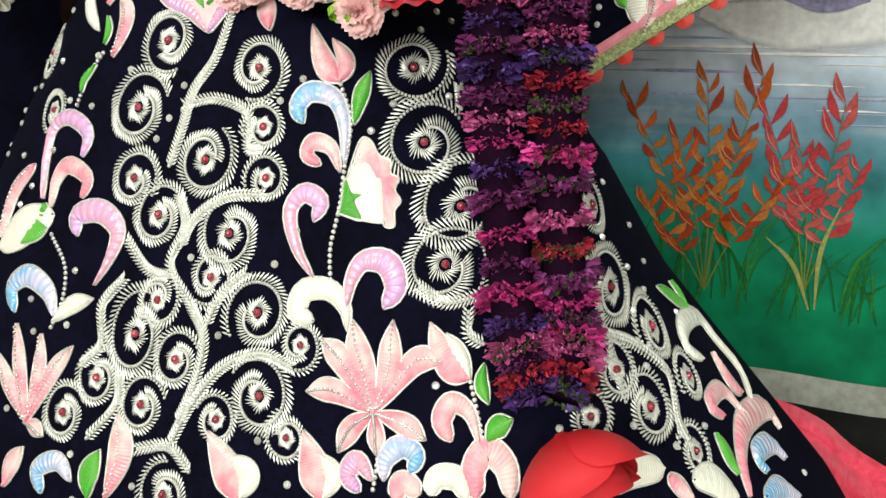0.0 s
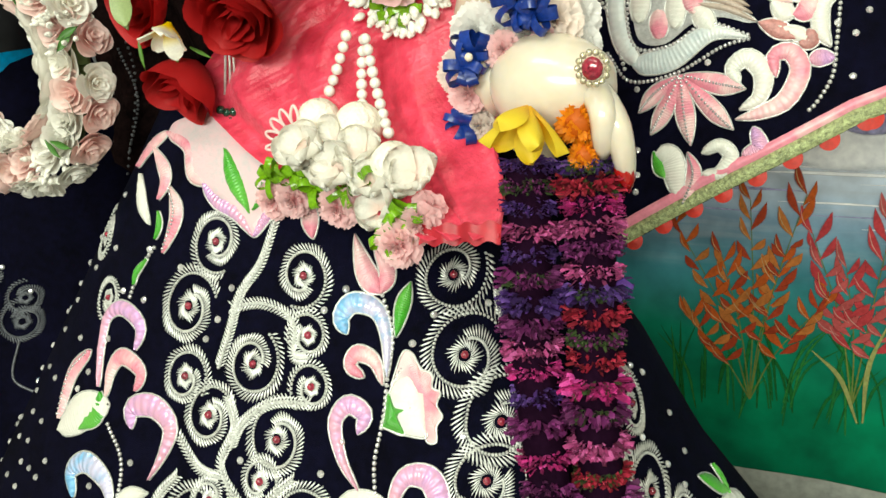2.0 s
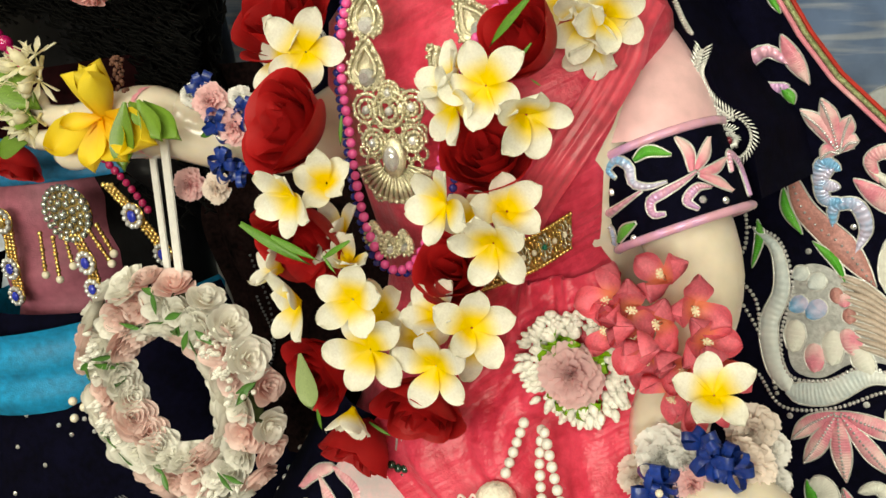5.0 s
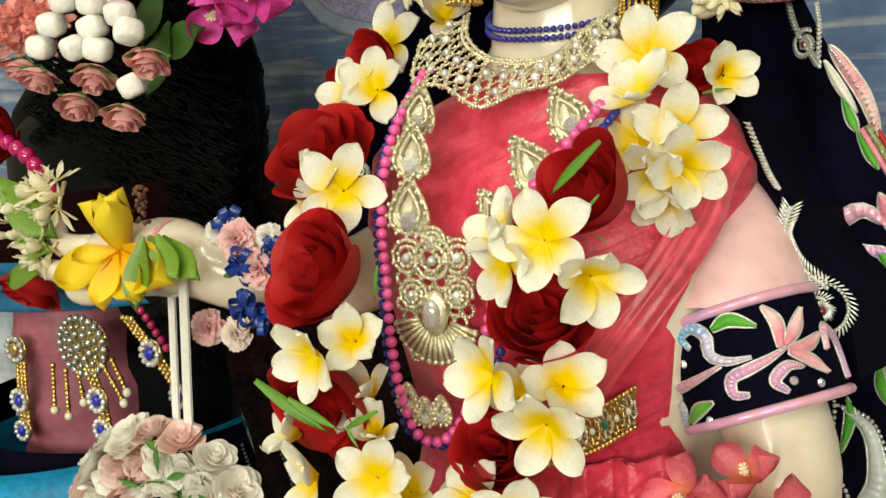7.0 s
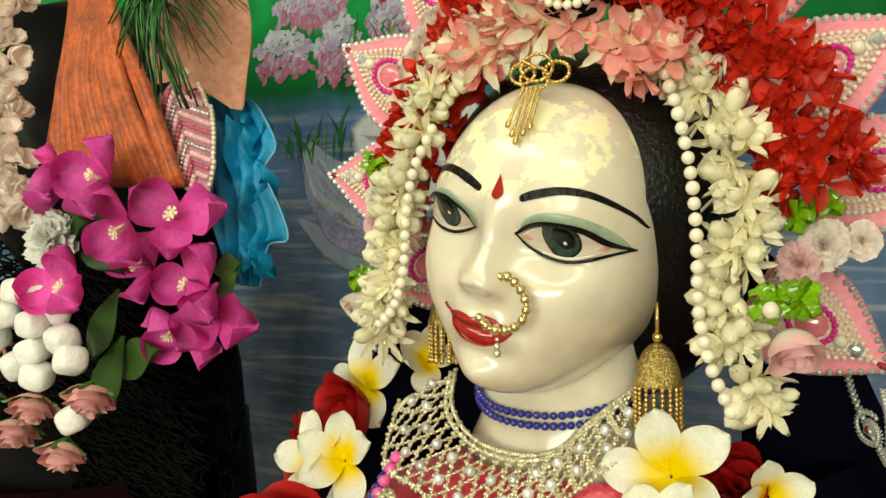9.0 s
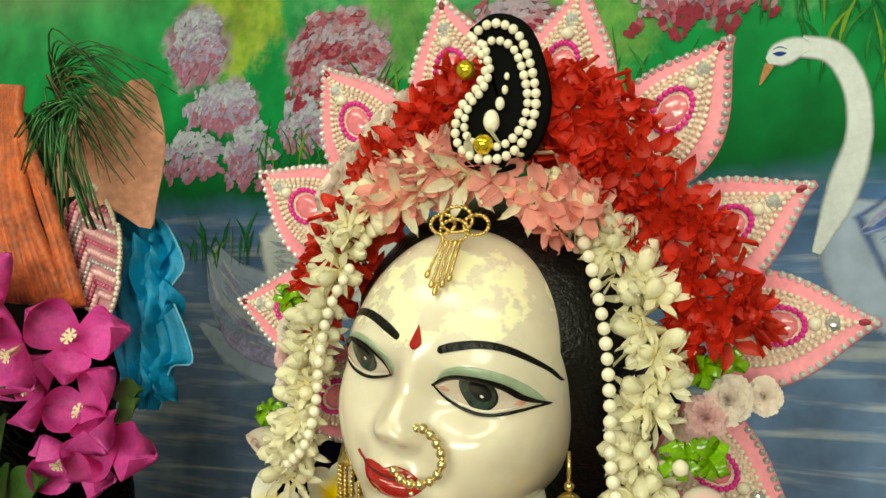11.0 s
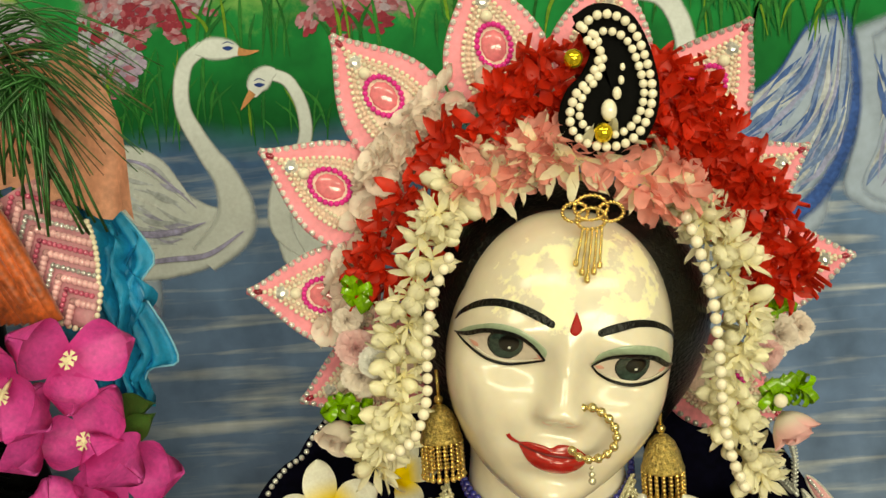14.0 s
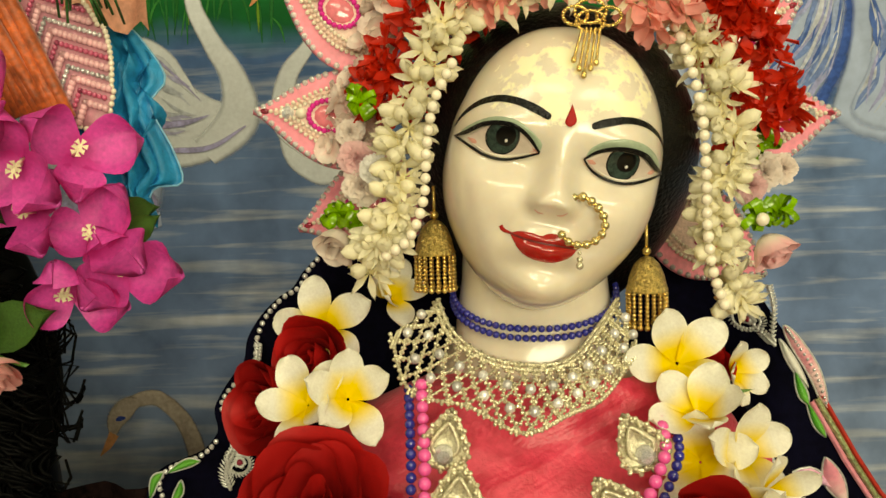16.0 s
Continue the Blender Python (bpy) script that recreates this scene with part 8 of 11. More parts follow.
# belt
belt = thing("belt", "gold filigree waist belt set with tiny green stones", "belt")
line = curve([(-0.3671, 0.735, 1.125), (-0.3353, 0.722, 1.142), (-0.3075, 0.725, 1.156), (-0.2879, 0.745, 1.168)], 61)
s = Shape()
for i in range(0, 61, 2):
    for h in (-0.0135, 0.0135):
        s.ball(line[i] + Vector((0, -0.002, h)), 0.0019, 6, 4)
part("bead_edging", s, GOLD, belt)
for i in range(3, 60, 6):
    c = line[i] + Vector((0, -0.003, 0))
    s = Shape()
    for k in range(8):
        a = 2 * math.pi * k / 8
        s.tube([c + Vector((0.0022 * math.cos(a), 0, 0.0026 * math.sin(a))), c + Vector((0.0056 * math.cos(a + 0.25), -0.0012, 0.0080 * math.sin(a + 0.25))), c + Vector((0.0052 * math.cos(a + 0.75), 0, 0.0100 * math.sin(a + 0.75)))], 0.0009, 5)
        s.ball(c + Vector((0.0052 * math.cos(a + 0.75), 0, 0.0100 * math.sin(a + 0.75))), 0.0014, 6, 4)
    rosette_ = part("filigree", s, GOLD if i % 12 == 3 else PALE_GOLD, belt)
    s = Shape()
    s.ball(c, (0.0022, 0.0018, 0.0026), 8, 5)
    part("stone", s, mat("green_stone", (0.01, 0.16, 0.10), rough=0.1, coat=0.8) if i % 18 == 9 else PEARL, rosette_)
s = Shape()
s.grid([[p + Vector((0, 0.001, h)) for p in line] for h in (-0.013, -0.012, 0.012, 0.013)])
part("strap", s, mat("dark_gold", (0.42, 0.24, 0.06), rough=0.4, metal=0.7, vary=0.3, scale=300, bump=0.8, bump_scale=700), belt)
# bright pink cloth spread beside the skirt
s = Shape()
e0, e1 = curve([(0.0302, 0.84, 0.5495), (0.0851, 0.86, 0.5202), (0.1623, 0.88, 0.4682), (0.45, 0.9, 0.36)], 20), curve([(0.0504, 0.8, 0.5263), (0.0978, 0.8, 0.4803), (0.16, 0.80, 0.40), (0.33, 0.82, 0.25)], 20)
s.grid([[a.lerp(b, k / 10) + Vector((0, 0.006 * math.sin(k * 1.7 + i * 0.3), 0)) for k in range(11)] for i, (a, b) in enumerate(zip(e0, e1))])
part("trailing_end", s, SILK_RED, sari)


# ---- head ornaments ----
def necklace(name, label, pts, r, material, gap=None, parent=None, n=400):
    """Beads threaded along a line, each its own part."""
    th = parent if parent is not None else thing(name, label, "necklace")
    b = Shape()
    b.ball((0, 0, 0), r, 10, 7)
    me = b.mesh("bead", material)
    fine = curve(pts, n)
    run = 0.0
    gap = gap or 2 * r * 1.02
    last = None
    for a, c in zip(fine, fine[1:]):
        run += (c - a).length
        if last is None or run >= gap:
            run, last = 0.0, c
            part("bead", me, None, th, m=Matrix.Translation(c) @ Matrix.Scale(rng.uniform(0.94, 1.05), 4))
    return th


# crown of pointed petals
def crown_petal():
    th = thing("crown_petal", "pink pointed crown petal edged with crystals and pearls", "crown", group="crown petals")
    L, W = 0.088, 0.033
    half = lambda t: W * math.sin(math.pi * min(1, 0.22 + 0.78 * t) ** 0.9) ** 0.8 * (1 - t ** 3) ** 0.6 if t < 1 else 0.0
    s = Shape()
    n = 18
    for z, flip in ((0.0025, False), (-0.0015, True)):
        rows = [[(half(i / n) * u, L * i / n, z + 0.002 * (1 - u * u)) for u in (-1, -0.5, 0, 0.5, 1)] for i in range(n + 1)]
        s.grid([r[::-1] for r in rows] if flip else rows)
    rim = [(half(i / n), L * i / n, 0.0) for i in range(n + 1)] + [(-half(i / n), L * i / n, 0.0) for i in range(n, -1, -1)]
    s.tube(rim, 0.0022, 6, cap=False, up=(0, 0, 1))
    part("panel", s, mat("crown_pink", (0.82, 0.26, 0.34), rough=0.5, vary=0.1, scale=50), th)

    s = Shape()
    s.grid([[(half(i / n) * 0.66 * u, 0.003 + (L - 0.003) * (i / n) * 0.84, 0.0042 + 0.0022 * (1 - u * u)) for u in (-1, -0.5, 0, 0.5, 1)] for i in range(n + 1)])
    part("inner_field", s, mat("crown_cream", (0.84, 0.62, 0.54), rough=0.5, vary=0.12, scale=120, bump=0.4, bump_scale=500), th)

    def outline(k, y0, r, material, name, count, z=0.005):
        s = Shape()
        pts = [Vector((half(i / 40) * k, y0 + (L - y0) * (i / 40) * (0.55 + 0.45 * k), z)) for i in range(41)]
        full = pts + [Vector((-p.x, p.y, p.z)) for p in pts[::-1]]
        run, gap = 0.0, r * 2.05
        for a, b in zip(full, full[1:]):
            run += (b - a).length
            if run >= gap:
                run = 0.0
                s.ball(b, r, 7, 5)
        tiny(part(name, s, material, th))

    outline(1.0, 0.0, 0.0023, CRYSTAL, "crystal_edge", 0, 0.003)
    outline(0.67, 0.004, 0.0016, PEARL, "pearl_string", 0, 0.0055)
    outline(0.57, 0.005, 0.0014, mat("peach_bead", (0.86, 0.62, 0.52), rough=0.3, coat=0.3), "peach_string", 0, 0.0065)
    outline(0.47, 0.006, 0.0015, PEARL, "pearl_string", 0, 0.007)
    s = Shape()
    for k in range(22):
        a = 2 * math.pi * k / 22
        s.ball((0.0105 * math.sin(a), 0.036 + 0.0135 * math.cos(a), 0.0075), 0.0021, 7, 5)
    tiny(part("magenta_ring", s, mat("magenta_bead", (0.75, 0.03, 0.32), rough=0.25, coat=0.5), th))
    s = Shape()
    s.ball((0, 0.036, 0.0055), (0.0085, 0.011, 0.003), 10, 6)
    part("pink_stone", s, mat("rose_stone", (0.80, 0.22, 0.27), rough=0.12, coat=0.8), th)
    s = Shape()
    s.ball((0, 0.0545, 0.0085), 0.0040, 10, 6)
    part("pearl", s, PEARL, th)
    s = Shape()
    s.grid([[(q * math.cos(a), 0.064 + q * math.sin(a), h) for a in (2 * math.pi * k / 8 for k in range(8))] for q, h in ((0.0046, 0.004), (0.0046, 0.007), (0.0022, 0.0095), (0.0002, 0.0096))], closed=True)
    part("crystal", s.mesh("crystal", CRYSTAL, smooth=False), None, th)
    s = Shape()
    s.ball((0, 0.080, 0.004), (0.0022, 0.0036, 0.002), 8, 5)
    part("red_tip", s, RUBY, th)
    return th


CROWN_C = HO + HZ * 0.035 + HY * 0.10
petal0 = crown_petal()
tips = [(-0.5687, 0.845, 1.557), (-0.5524, 0.845, 1.648), (-0.4998, 0.845, 1.718), (-0.4068, 0.84, 1.753), (-0.3159, 0.85, 1.751), (-0.2308, 0.855, 1.709), (-0.1897, 0.875, 1.626), (-0.1584, 0.885, 1.549), (-0.2053, 0.9, 1.433), (-0.545, 0.87, 1.475)]
for k, tip in enumerate(tips):
    tip = Vector(tip)
    d = (tip - CROWN_C)
    d.y *= 0.4
    d = d.normalized()
    z = Vector((0.0, -1, 0.15))
    z = (z - d * z.dot(d)).normalized()
    m = Matrix.Translation(tip - d * 0.088) @ Matrix((d.cross(z), d, z)).transposed().to_4x4()
    if k == 0:
        petal0.matrix_basis = m
    else:
        copy_thing(petal0, m)


def flower_rope(name, label, pts, meshes, count, spread, size, category="garland", seed=1, out=0.8, part_name="floret"):
    """A rope of many small blossoms round a line."""
    th = thing(name, label, category)
    g = random.Random(seed)
    line = curve(pts, 120)
    for k in range(count):
        i = int(g.uniform(0, 118.9))
        p = line[i].lerp(line[i + 1], g.random())
        d = (line[i + 1] - line[i]).normalized()
        a = g.uniform(-1.5, 1.5)
        side = d.cross(Vector((0, -1, 0))).normalized()
        nrm = (Vector((0, -1, 0)) * math.cos(a) + side * math.sin(a) * out + d * g.uniform(-0.5, 0.5)).normalized()
        part(part_name, meshes[k % len(meshes)], None, th, m=facing(p + nrm * spread * g.uniform(0.55, 1.0) + side * math.sin(a) * spread * 0.3, nrm, g.uniform(0, 360), size * g.uniform(0.8, 1.25)))
    return th


flower_rope("red_flower_garland", "thick rope of small crimson blossoms round the head", [(-0.474, 0.82, 1.552), (-0.4521, 0.815, 1.595), (-0.4198, 0.81, 1.634), (-0.389, 0.805, 1.657), (-0.356, 0.8, 1.669), (-0.3108, 0.8, 1.663), (-0.284, 0.805, 1.64), (-0.2612, 0.81, 1.607), (-0.2429, 0.82, 1.57), (-0.2315, 0.83, 1.529)], [IXORA_MESH], 300, 0.018, 1.5, seed=2)
flower_rope("pink_flower_garland", "rope of salmon pink blossoms over the hairline", [(-0.4155, 0.792, 1.613), (-0.3897, 0.787, 1.630), (-0.3654, 0.782, 1.631), (-0.3385, 0.782, 1.628), (-0.3122, 0.787, 1.614), (-0.2958, 0.792, 1.598)], [SALMON_MESH] * 4 + [TUBE_MESH], 40, 0.009, 1.40, seed=3)
flower_rope("tuberose_garland", "rope of cream tuberose buds beside the face", [(-0.3829, 0.8, 1.635), (-0.4149, 0.795, 1.627), (-0.4333, 0.79, 1.603), (-0.4537, 0.785, 1.564), (-0.4631, 0.785, 1.535), (-0.4674, 0.785, 1.504), (-0.4774, 0.79, 1.473), (-0.4934, 0.8, 1.447)], [TUBE_MESH, TUBE_BUD, TUBE_BUD], 130, 0.007, 1.0, seed=4)
flower_rope("tuberose_garland", "rope of cream tuberose buds beside the face", [(-0.3166, 0.8, 1.628), (-0.2907, 0.8, 1.602), (-0.2749, 0.8, 1.577), (-0.2628, 0.8, 1.545), (-0.2645, 0.8, 1.51), (-0.2698, 0.8, 1.475), (-0.2681, 0.8, 1.45), (-0.2509, 0.81, 1.423)], [TUBE_MESH, TUBE_BUD, TUBE_BUD], 140, 0.008, 1.0, seed=5)
flower_rope("blush_flower_trim", "row of pale pink shell-like blossoms inside the crown", [(-0.5103, 0.84, 1.528), (-0.4907, 0.835, 1.585), (-0.4724, 0.832, 1.625), (-0.4476, 0.83, 1.654), (-0.4081, 0.83, 1.682)], [floret_shape(5, 0.012, 0.012, tube=0.3, lift=0.4, point=0.1).mesh("floret", BLUSH_PETAL)], 84, 0.008, 1.0, seed=6)
necklace("pearl_string", "string of cream pearls hanging beside the face", [(-0.4325, 0.775, 1.577), (-0.4438, 0.772, 1.554), (-0.4488, 0.77, 1.527), (-0.4512, 0.77, 1.497), (-0.4604, 0.772, 1.473), (-0.4766, 0.778, 1.461)], 0.0034, PEARL)
necklace("pearl_string", "string of cream pearls hanging beside the face", [(-0.2975, 0.785, 1.597), (-0.2898, 0.782, 1.575), (-0.283, 0.78, 1.544), (-0.2804, 0.78, 1.51), (-0.2797, 0.78, 1.476), (-0.275, 0.785, 1.448), (-0.2657, 0.79, 1.424), (-0.2721, 0.792, 1.44)], 0.0036, PEARL)

# paisley hair brooch
paisley = thing("hair_brooch", "black paisley hair brooch with rows of pearls", "brooch")
out = [Vector(p) for p in ((-0.3529, 0.771, 1.703), (-0.3398, 0.771, 1.709), (-0.3251, 0.771, 1.703), (-0.3163, 0.771, 1.685), (-0.3123, 0.771, 1.661), (-0.3182, 0.771, 1.642), (-0.3298, 0.771, 1.632), (-0.3448, 0.771, 1.631), (-0.3577, 0.771, 1.637), (-0.3623, 0.771, 1.649), (-0.3578, 0.771, 1.663), (-0.3481, 0.771, 1.673), (-0.3419, 0.771, 1.687), (-0.3447, 0.771, 1.696))]
loop = curve(out + [out[0]], 80)
mid = Vector((-0.3354, 0.771, 1.663))
s = Shape()
for y in (-0.004, 0.004):
    s.grid([[mid + (p - mid) * k + Vector((0, y, 0)) for p in loop] for k in (0.0, 0.5, 1.0)])
s.tube(loop, 0.004, 6, cap=False)
part("plate", s, mat("black_felt", (0.004, 0.004, 0.004), rough=0.9, spec=0.05), paisley)
for k, r in ((0.92, 0.0026), (0.72, 0.0024)):
    row = [mid + (p - mid) * k + Vector((0, -0.007, 0)) for p in loop]
    necklace("", "", row, r, PEARL, parent=paisley, n=1500)
for px, r in (((-0.3385, 0.763, 1.653), 0.0045), ((-0.3337, 0.763, 1.662), 0.0026), ((-0.331, 0.763, 1.669), 0.0018), ((-0.3299, 0.763, 1.676), 0.0015)):
    s = Shape()
    s.ball(px, (r, r, r * 1.4), 10, 7)
    part("pearl_drop", s, PEARL, paisley)
for px in ((-0.3426, 0.762, 1.641), (-0.3558, 0.768, 1.683)):
    s = Shape()
    s.ball(px, 0.0055, 12, 8)
    part("gold_ball", s, mat("yellow_gold", (0.85, 0.62, 0.05), rough=0.15, metal=0.8), paisley)

# forehead ornament
tikka = thing("forehead_ornament", "gold forehead ornament with five hanging chains", "jewellery")
s = Shape()
for c, r in (((-0.353, 0.752, 1.601), 0.009), ((-0.3615, 0.753, 1.599), 0.007), ((-0.3423, 0.753, 1.598), 0.007), ((-0.3533, 0.75, 1.595), 0.008)):
    ring = [Vector(c) + Vector((r * math.cos(a), 0, 0.75 * r * math.sin(a))) for a in (2 * math.pi * k / 20 for k in range(21))]
    for p in ring:
        s.ball(p, 0.0012, 6, 4)
    s.tube(ring, 0.0007, 6, cap=False)
part("filigree", s, GOLD, tikka)
for k, (a, b) in enumerate((((-0.3585, 0.747, 1.59), (-0.3642, 0.741, 1.572)), ((-0.356, 0.747, 1.59), (-0.3613, 0.74, 1.567)), ((-0.3535, 0.747, 1.59), (-0.3589, 0.739, 1.563)), ((-0.3509, 0.747, 1.59), (-0.355, 0.74, 1.567)), ((-0.3484, 0.747, 1.59), (-0.3517, 0.741, 1.57)))):
    s = Shape()
    for i in range(20):
        s.ball(Vector(a).lerp(Vector(b), i / 19), 0.0010 + 0.0007 * (i > 17), 6, 4)
    part("chain", s, GOLD, tikka)

# nose ring
ring = thing("nose_ring", "gold nose ring set with small clear stones", "jewellery")
arc = curve([(-0.3660, 0.734, 1.4955), (-0.3605, 0.732, 1.4957), (-0.3535, 0.731, 1.4905), (-0.3492, 0.730, 1.4820), (-0.3515, 0.729, 1.4745), (-0.3570, 0.728, 1.4705), (-0.3640, 0.727, 1.4693), (-0.3705, 0.726, 1.4718), (-0.3748, 0.7255, 1.4768)], 40)
s = Shape()
s.tube(arc, 0.0013, 6)
part("hoop", s, GOLD, ring)
necklace("", "", arc, 0.0026, mat("jewel_gold", (0.84, 0.66, 0.32), rough=0.2, metal=0.85, vary=0.25, scale=500), parent=ring, n=900)
s = Shape()
for c, r in (((-0.3640, 0.726, 1.4650), 0.0012), ((-0.3640, 0.726, 1.4615), 0.0018), ((-0.3640, 0.726, 1.4580), 0.0022)):
    s.ball(c, r, 8, 5)
part("drop", s, PALE_GOLD, ring)


def jhumka(place):
    th = thing("earring", "gold bell-shaped earring with a fringe of chains", "earring", place, group="earrings")
    s = Shape()
    s.grid([[(q * math.cos(a), q * math.sin(a), h) for a in (2 * math.pi * k / 24 for k in range(24))] for q, h in ((0.001, 0.030), (0.004, 0.029), (0.008, 0.025), (0.011, 0.018), (0.0125, 0.011), (0.0135, 0.009), (0.013, 0.007), (0.011, 0.007))], closed=True)
    part("bell", s, mat("gold_filigree", (0.80, 0.56, 0.20), rough=0.3, metal=0.9, vary=0.35, scale=500, bump=1.0, bump_scale=700), th)
    s = Shape()
    s.ball((0, 0, 0.033), 0.003, 8, 6)
    s.tube([(0, 0, 0.034), (0, 0, 0.052)], 0.0012, 6)
    part("hook", s, GOLD, th)
    for k in range(18):
        a = 2 * math.pi * k / 18
        s = Shape()
        for i in range(9):
            s.ball((0.0125 * math.cos(a), 0.0125 * math.sin(a), 0.006 - 0.0026 * i), 0.0014 if i < 8 else 0.0021, 6, 4)
        part("chain", s, GOLD, th)
    return th


e1 = jhumka((-0.4468, 0.812, 1.452))
copy_thing(e1, Matrix.Translation((-0.311, 0.808, 1.426)))

# ---- neck and chest jewellery ----
for zf in (1.4165, 1.4105):
    ring_ = [(-0.381 + 0.0555 * math.cos(a), 0.842 + 0.0525 * math.sin(a), zf - 0.0035 + 0.020 * (1 + math.sin(a)) ** 1.2) for a in (math.pi * (0.97 + 1.06 * k / 30) for k in range(31))]
    necklace("choker", "choker of dark blue glass beads", ring_, 0.0024, BLUE_BEAD, n=1500)
collar = thing("crystal_collar", "wide gold lattice collar set with clear crystals", "necklace")
top = curve([(-0.4458, 0.82, 1.429), (-0.4358, 0.8, 1.411), (-0.4148, 0.788, 1.397), (-0.3876, 0.784, 1.392), (-0.3633, 0.788, 1.395), (-0.3449, 0.8, 1.412), (-0.3289, 0.82, 1.427)], 61)
low = curve([(-0.4764, 0.8, 1.41), (-0.4623, 0.765, 1.381), (-0.4267, 0.748, 1.375), (-0.3961, 0.74, 1.361), (-0.3679, 0.745, 1.371), (-0.346, 0.76, 1.377), (-0.32, 0.79, 1.399)], 61)


def lattice(i, r):
    i = max(0, min(60, i))
    k = int(min(59, i))
    return top[k].lerp(top[k + 1], i - k).lerp(low[k].lerp(low[k + 1], i - k), r) + Vector((0, -0.003 - 0.002 * math.sin(math.pi * r), 0))


for k in range(-6, 26):
    for sg in (1, -1):
        s = Shape()
        span = [3 * k + sg * 8 * t + (0 if sg > 0 else 3) for t in (j / 10 for j in range(11))]
        pts = [lattice(w, j / 10) for j, w in enumerate(span) if 0 <= w <= 60]
        if len(pts) < 3:
            continue
        fine = curve(pts, 26)
        s.tube(fine, 0.0008, 5)
        for i, p in enumerate(fine):
            s.ball(p + Vector((0.0010 * (-1) ** i, -0.0008, 0.0006 * (-1) ** i)), 0.00125, 6, 4)
        part("lattice_strand", s, PALE_GOLD, collar)
for r in (0.0, 0.08, 0.98):
    s = Shape()
    fine = [lattice(j * 0.75, r) for j in range(81)]
    s.tube(fine, 0.0009, 5)
    for p in fine:
        s.ball(p + Vector((0, -0.001, 0)), 0.0016, 6, 4)
    part("rim_strand", s, PALE_GOLD, collar)
for k in range(13):
    for r in (0.35, 0.68):
        s = Shape()
        s.ball(lattice(5 * k - 1 + 4 * r, r) + Vector((0, -0.002, 0)), 0.0034, 8, 5)
        part("crystal", s, CRYSTAL, collar)


def teardrop(th, c, size, tilt=0.0, flip=1):
    """An open drop of beaded gold with a round crystal in its foot."""
    c = Vector(c)
    s = Shape()
    pts = []
    for k in range(33):
        a = 2 * math.pi * k / 32
        x, z = size * 0.86 * math.sin(a) * (0.62 - 0.38 * math.cos(a)) * 1.3, size * math.cos(a)
        p = Vector((x * math.cos(tilt) + z * math.sin(tilt), 0, -x * math.sin(tilt) + z * math.cos(tilt)))
        pts.append(c + p + Vector((0, -0.003, 0)))
    s.tube(pts, 0.0016, 6, cap=False)
    for i, p in enumerate(pts):
        s.ball(p + (p - c).normalized() * 0.0014 * (-1) ** i + Vector((0, -0.0018, 0)), 0.0017, 6, 4)
    s.grid([[c + (p - c) * k + Vector((0, 0.0015, 0)) for p in pts] for k in (0.0, 0.5, 1.0)])
    inner = [c + (p - c) * 0.58 + Vector((0, -0.002, 0)) for p in pts]
    s.tube(inner, 0.0015, 5, cap=False)
    ob = part("drop_frame", s, PALE_GOLD, th)
    s = Shape()
    q = c + Vector((-math.sin(tilt), 0, -math.cos(tilt))) * size * 0.55
    s.grid([[q + Vector((rr * math.cos(a), -h, rr * math.sin(a))) for a in (2 * math.pi * k / 10 for k in range(10))] for rr, h in ((size * 0.36, 0.001), (size * 0.36, 0.004), (size * 0.22, 0.007), (0.0003, 0.0072))], closed=True)
    part("crystal", s.mesh("crystal", CRYSTAL, smooth=False), None, ob)


long_set = thing("pendant_necklace", "long gold necklace of crystal drops with a fan pendant", "necklace")
for c, sz, ti in (((-0.4399, 0.735, 1.36), 0.0165, 0.2), ((-0.4337, 0.715, 1.334), 0.018, 0.1), ((-0.4296, 0.703, 1.298), 0.019, 0.05), ((-0.3317, 0.735, 1.357), 0.0165, -0.5), ((-0.3479, 0.715, 1.327), 0.018, -0.6), ((-0.3624, 0.7, 1.294), 0.019, -0.6)):
    teardrop(long_set, c, sz, ti)
pc = Vector((-0.4054, 0.69, 1.228))
s = Shape()
for k in range(17):
    a = math.radians(195 + 150 * k / 16)
    d = Vector((math.cos(a), 0, math.sin(a)))
    s.tube([pc + d * 0.012, pc + d * 0.030], [0.0012, 0.0022], 6)
    s.ball(pc + d * 0.031, 0.0026, 6, 4)
part("fan_rays", s, PALE_GOLD, long_set)
for rr, mm, hh in ((0.013, PALE_GOLD, 0.0), (0.008, CRYSTAL, 0.004)):
    s = Shape()
    s.ball(pc + Vector((0, -hh, 0.002)), (rr * 0.8, 0.005, rr * 1.2), 12, 8)
    part("pendant_boss", s, mm, long_set)
for c, r in (((-0.4056, 0.692, 1.265), 0.016), ((-0.4263, 0.694, 1.265), 0.013), ((-0.3879, 0.694, 1.268), 0.013), ((-0.4214, 0.692, 1.241), 0.011), ((-0.3872, 0.692, 1.244), 0.011), ((-0.4065, 0.694, 1.278), 0.009)):
    s = Shape()
    pts = [Vector(c) + Vector((r * q * math.cos(a), -0.003, r * q * math.sin(a))) for a, q in ((0.35 * k, 1 - 0.018 * k) for k in range(40))]
    s.tube(pts, 0.0015, 5)
    for p in pts[::2]:
        s.ball(p + Vector((0, -0.001, 0)), 0.0018, 6, 4)
    part("scroll", s, PALE_GOLD, long_set)
    s = Shape()
    s.ball(Vector(c) + Vector((0, -0.004, 0)), 0.0035, 8, 5)
    part("crystal", s, CRYSTAL, long_set)
plate_c = Vector((-0.4074, 0.694, 1.242))
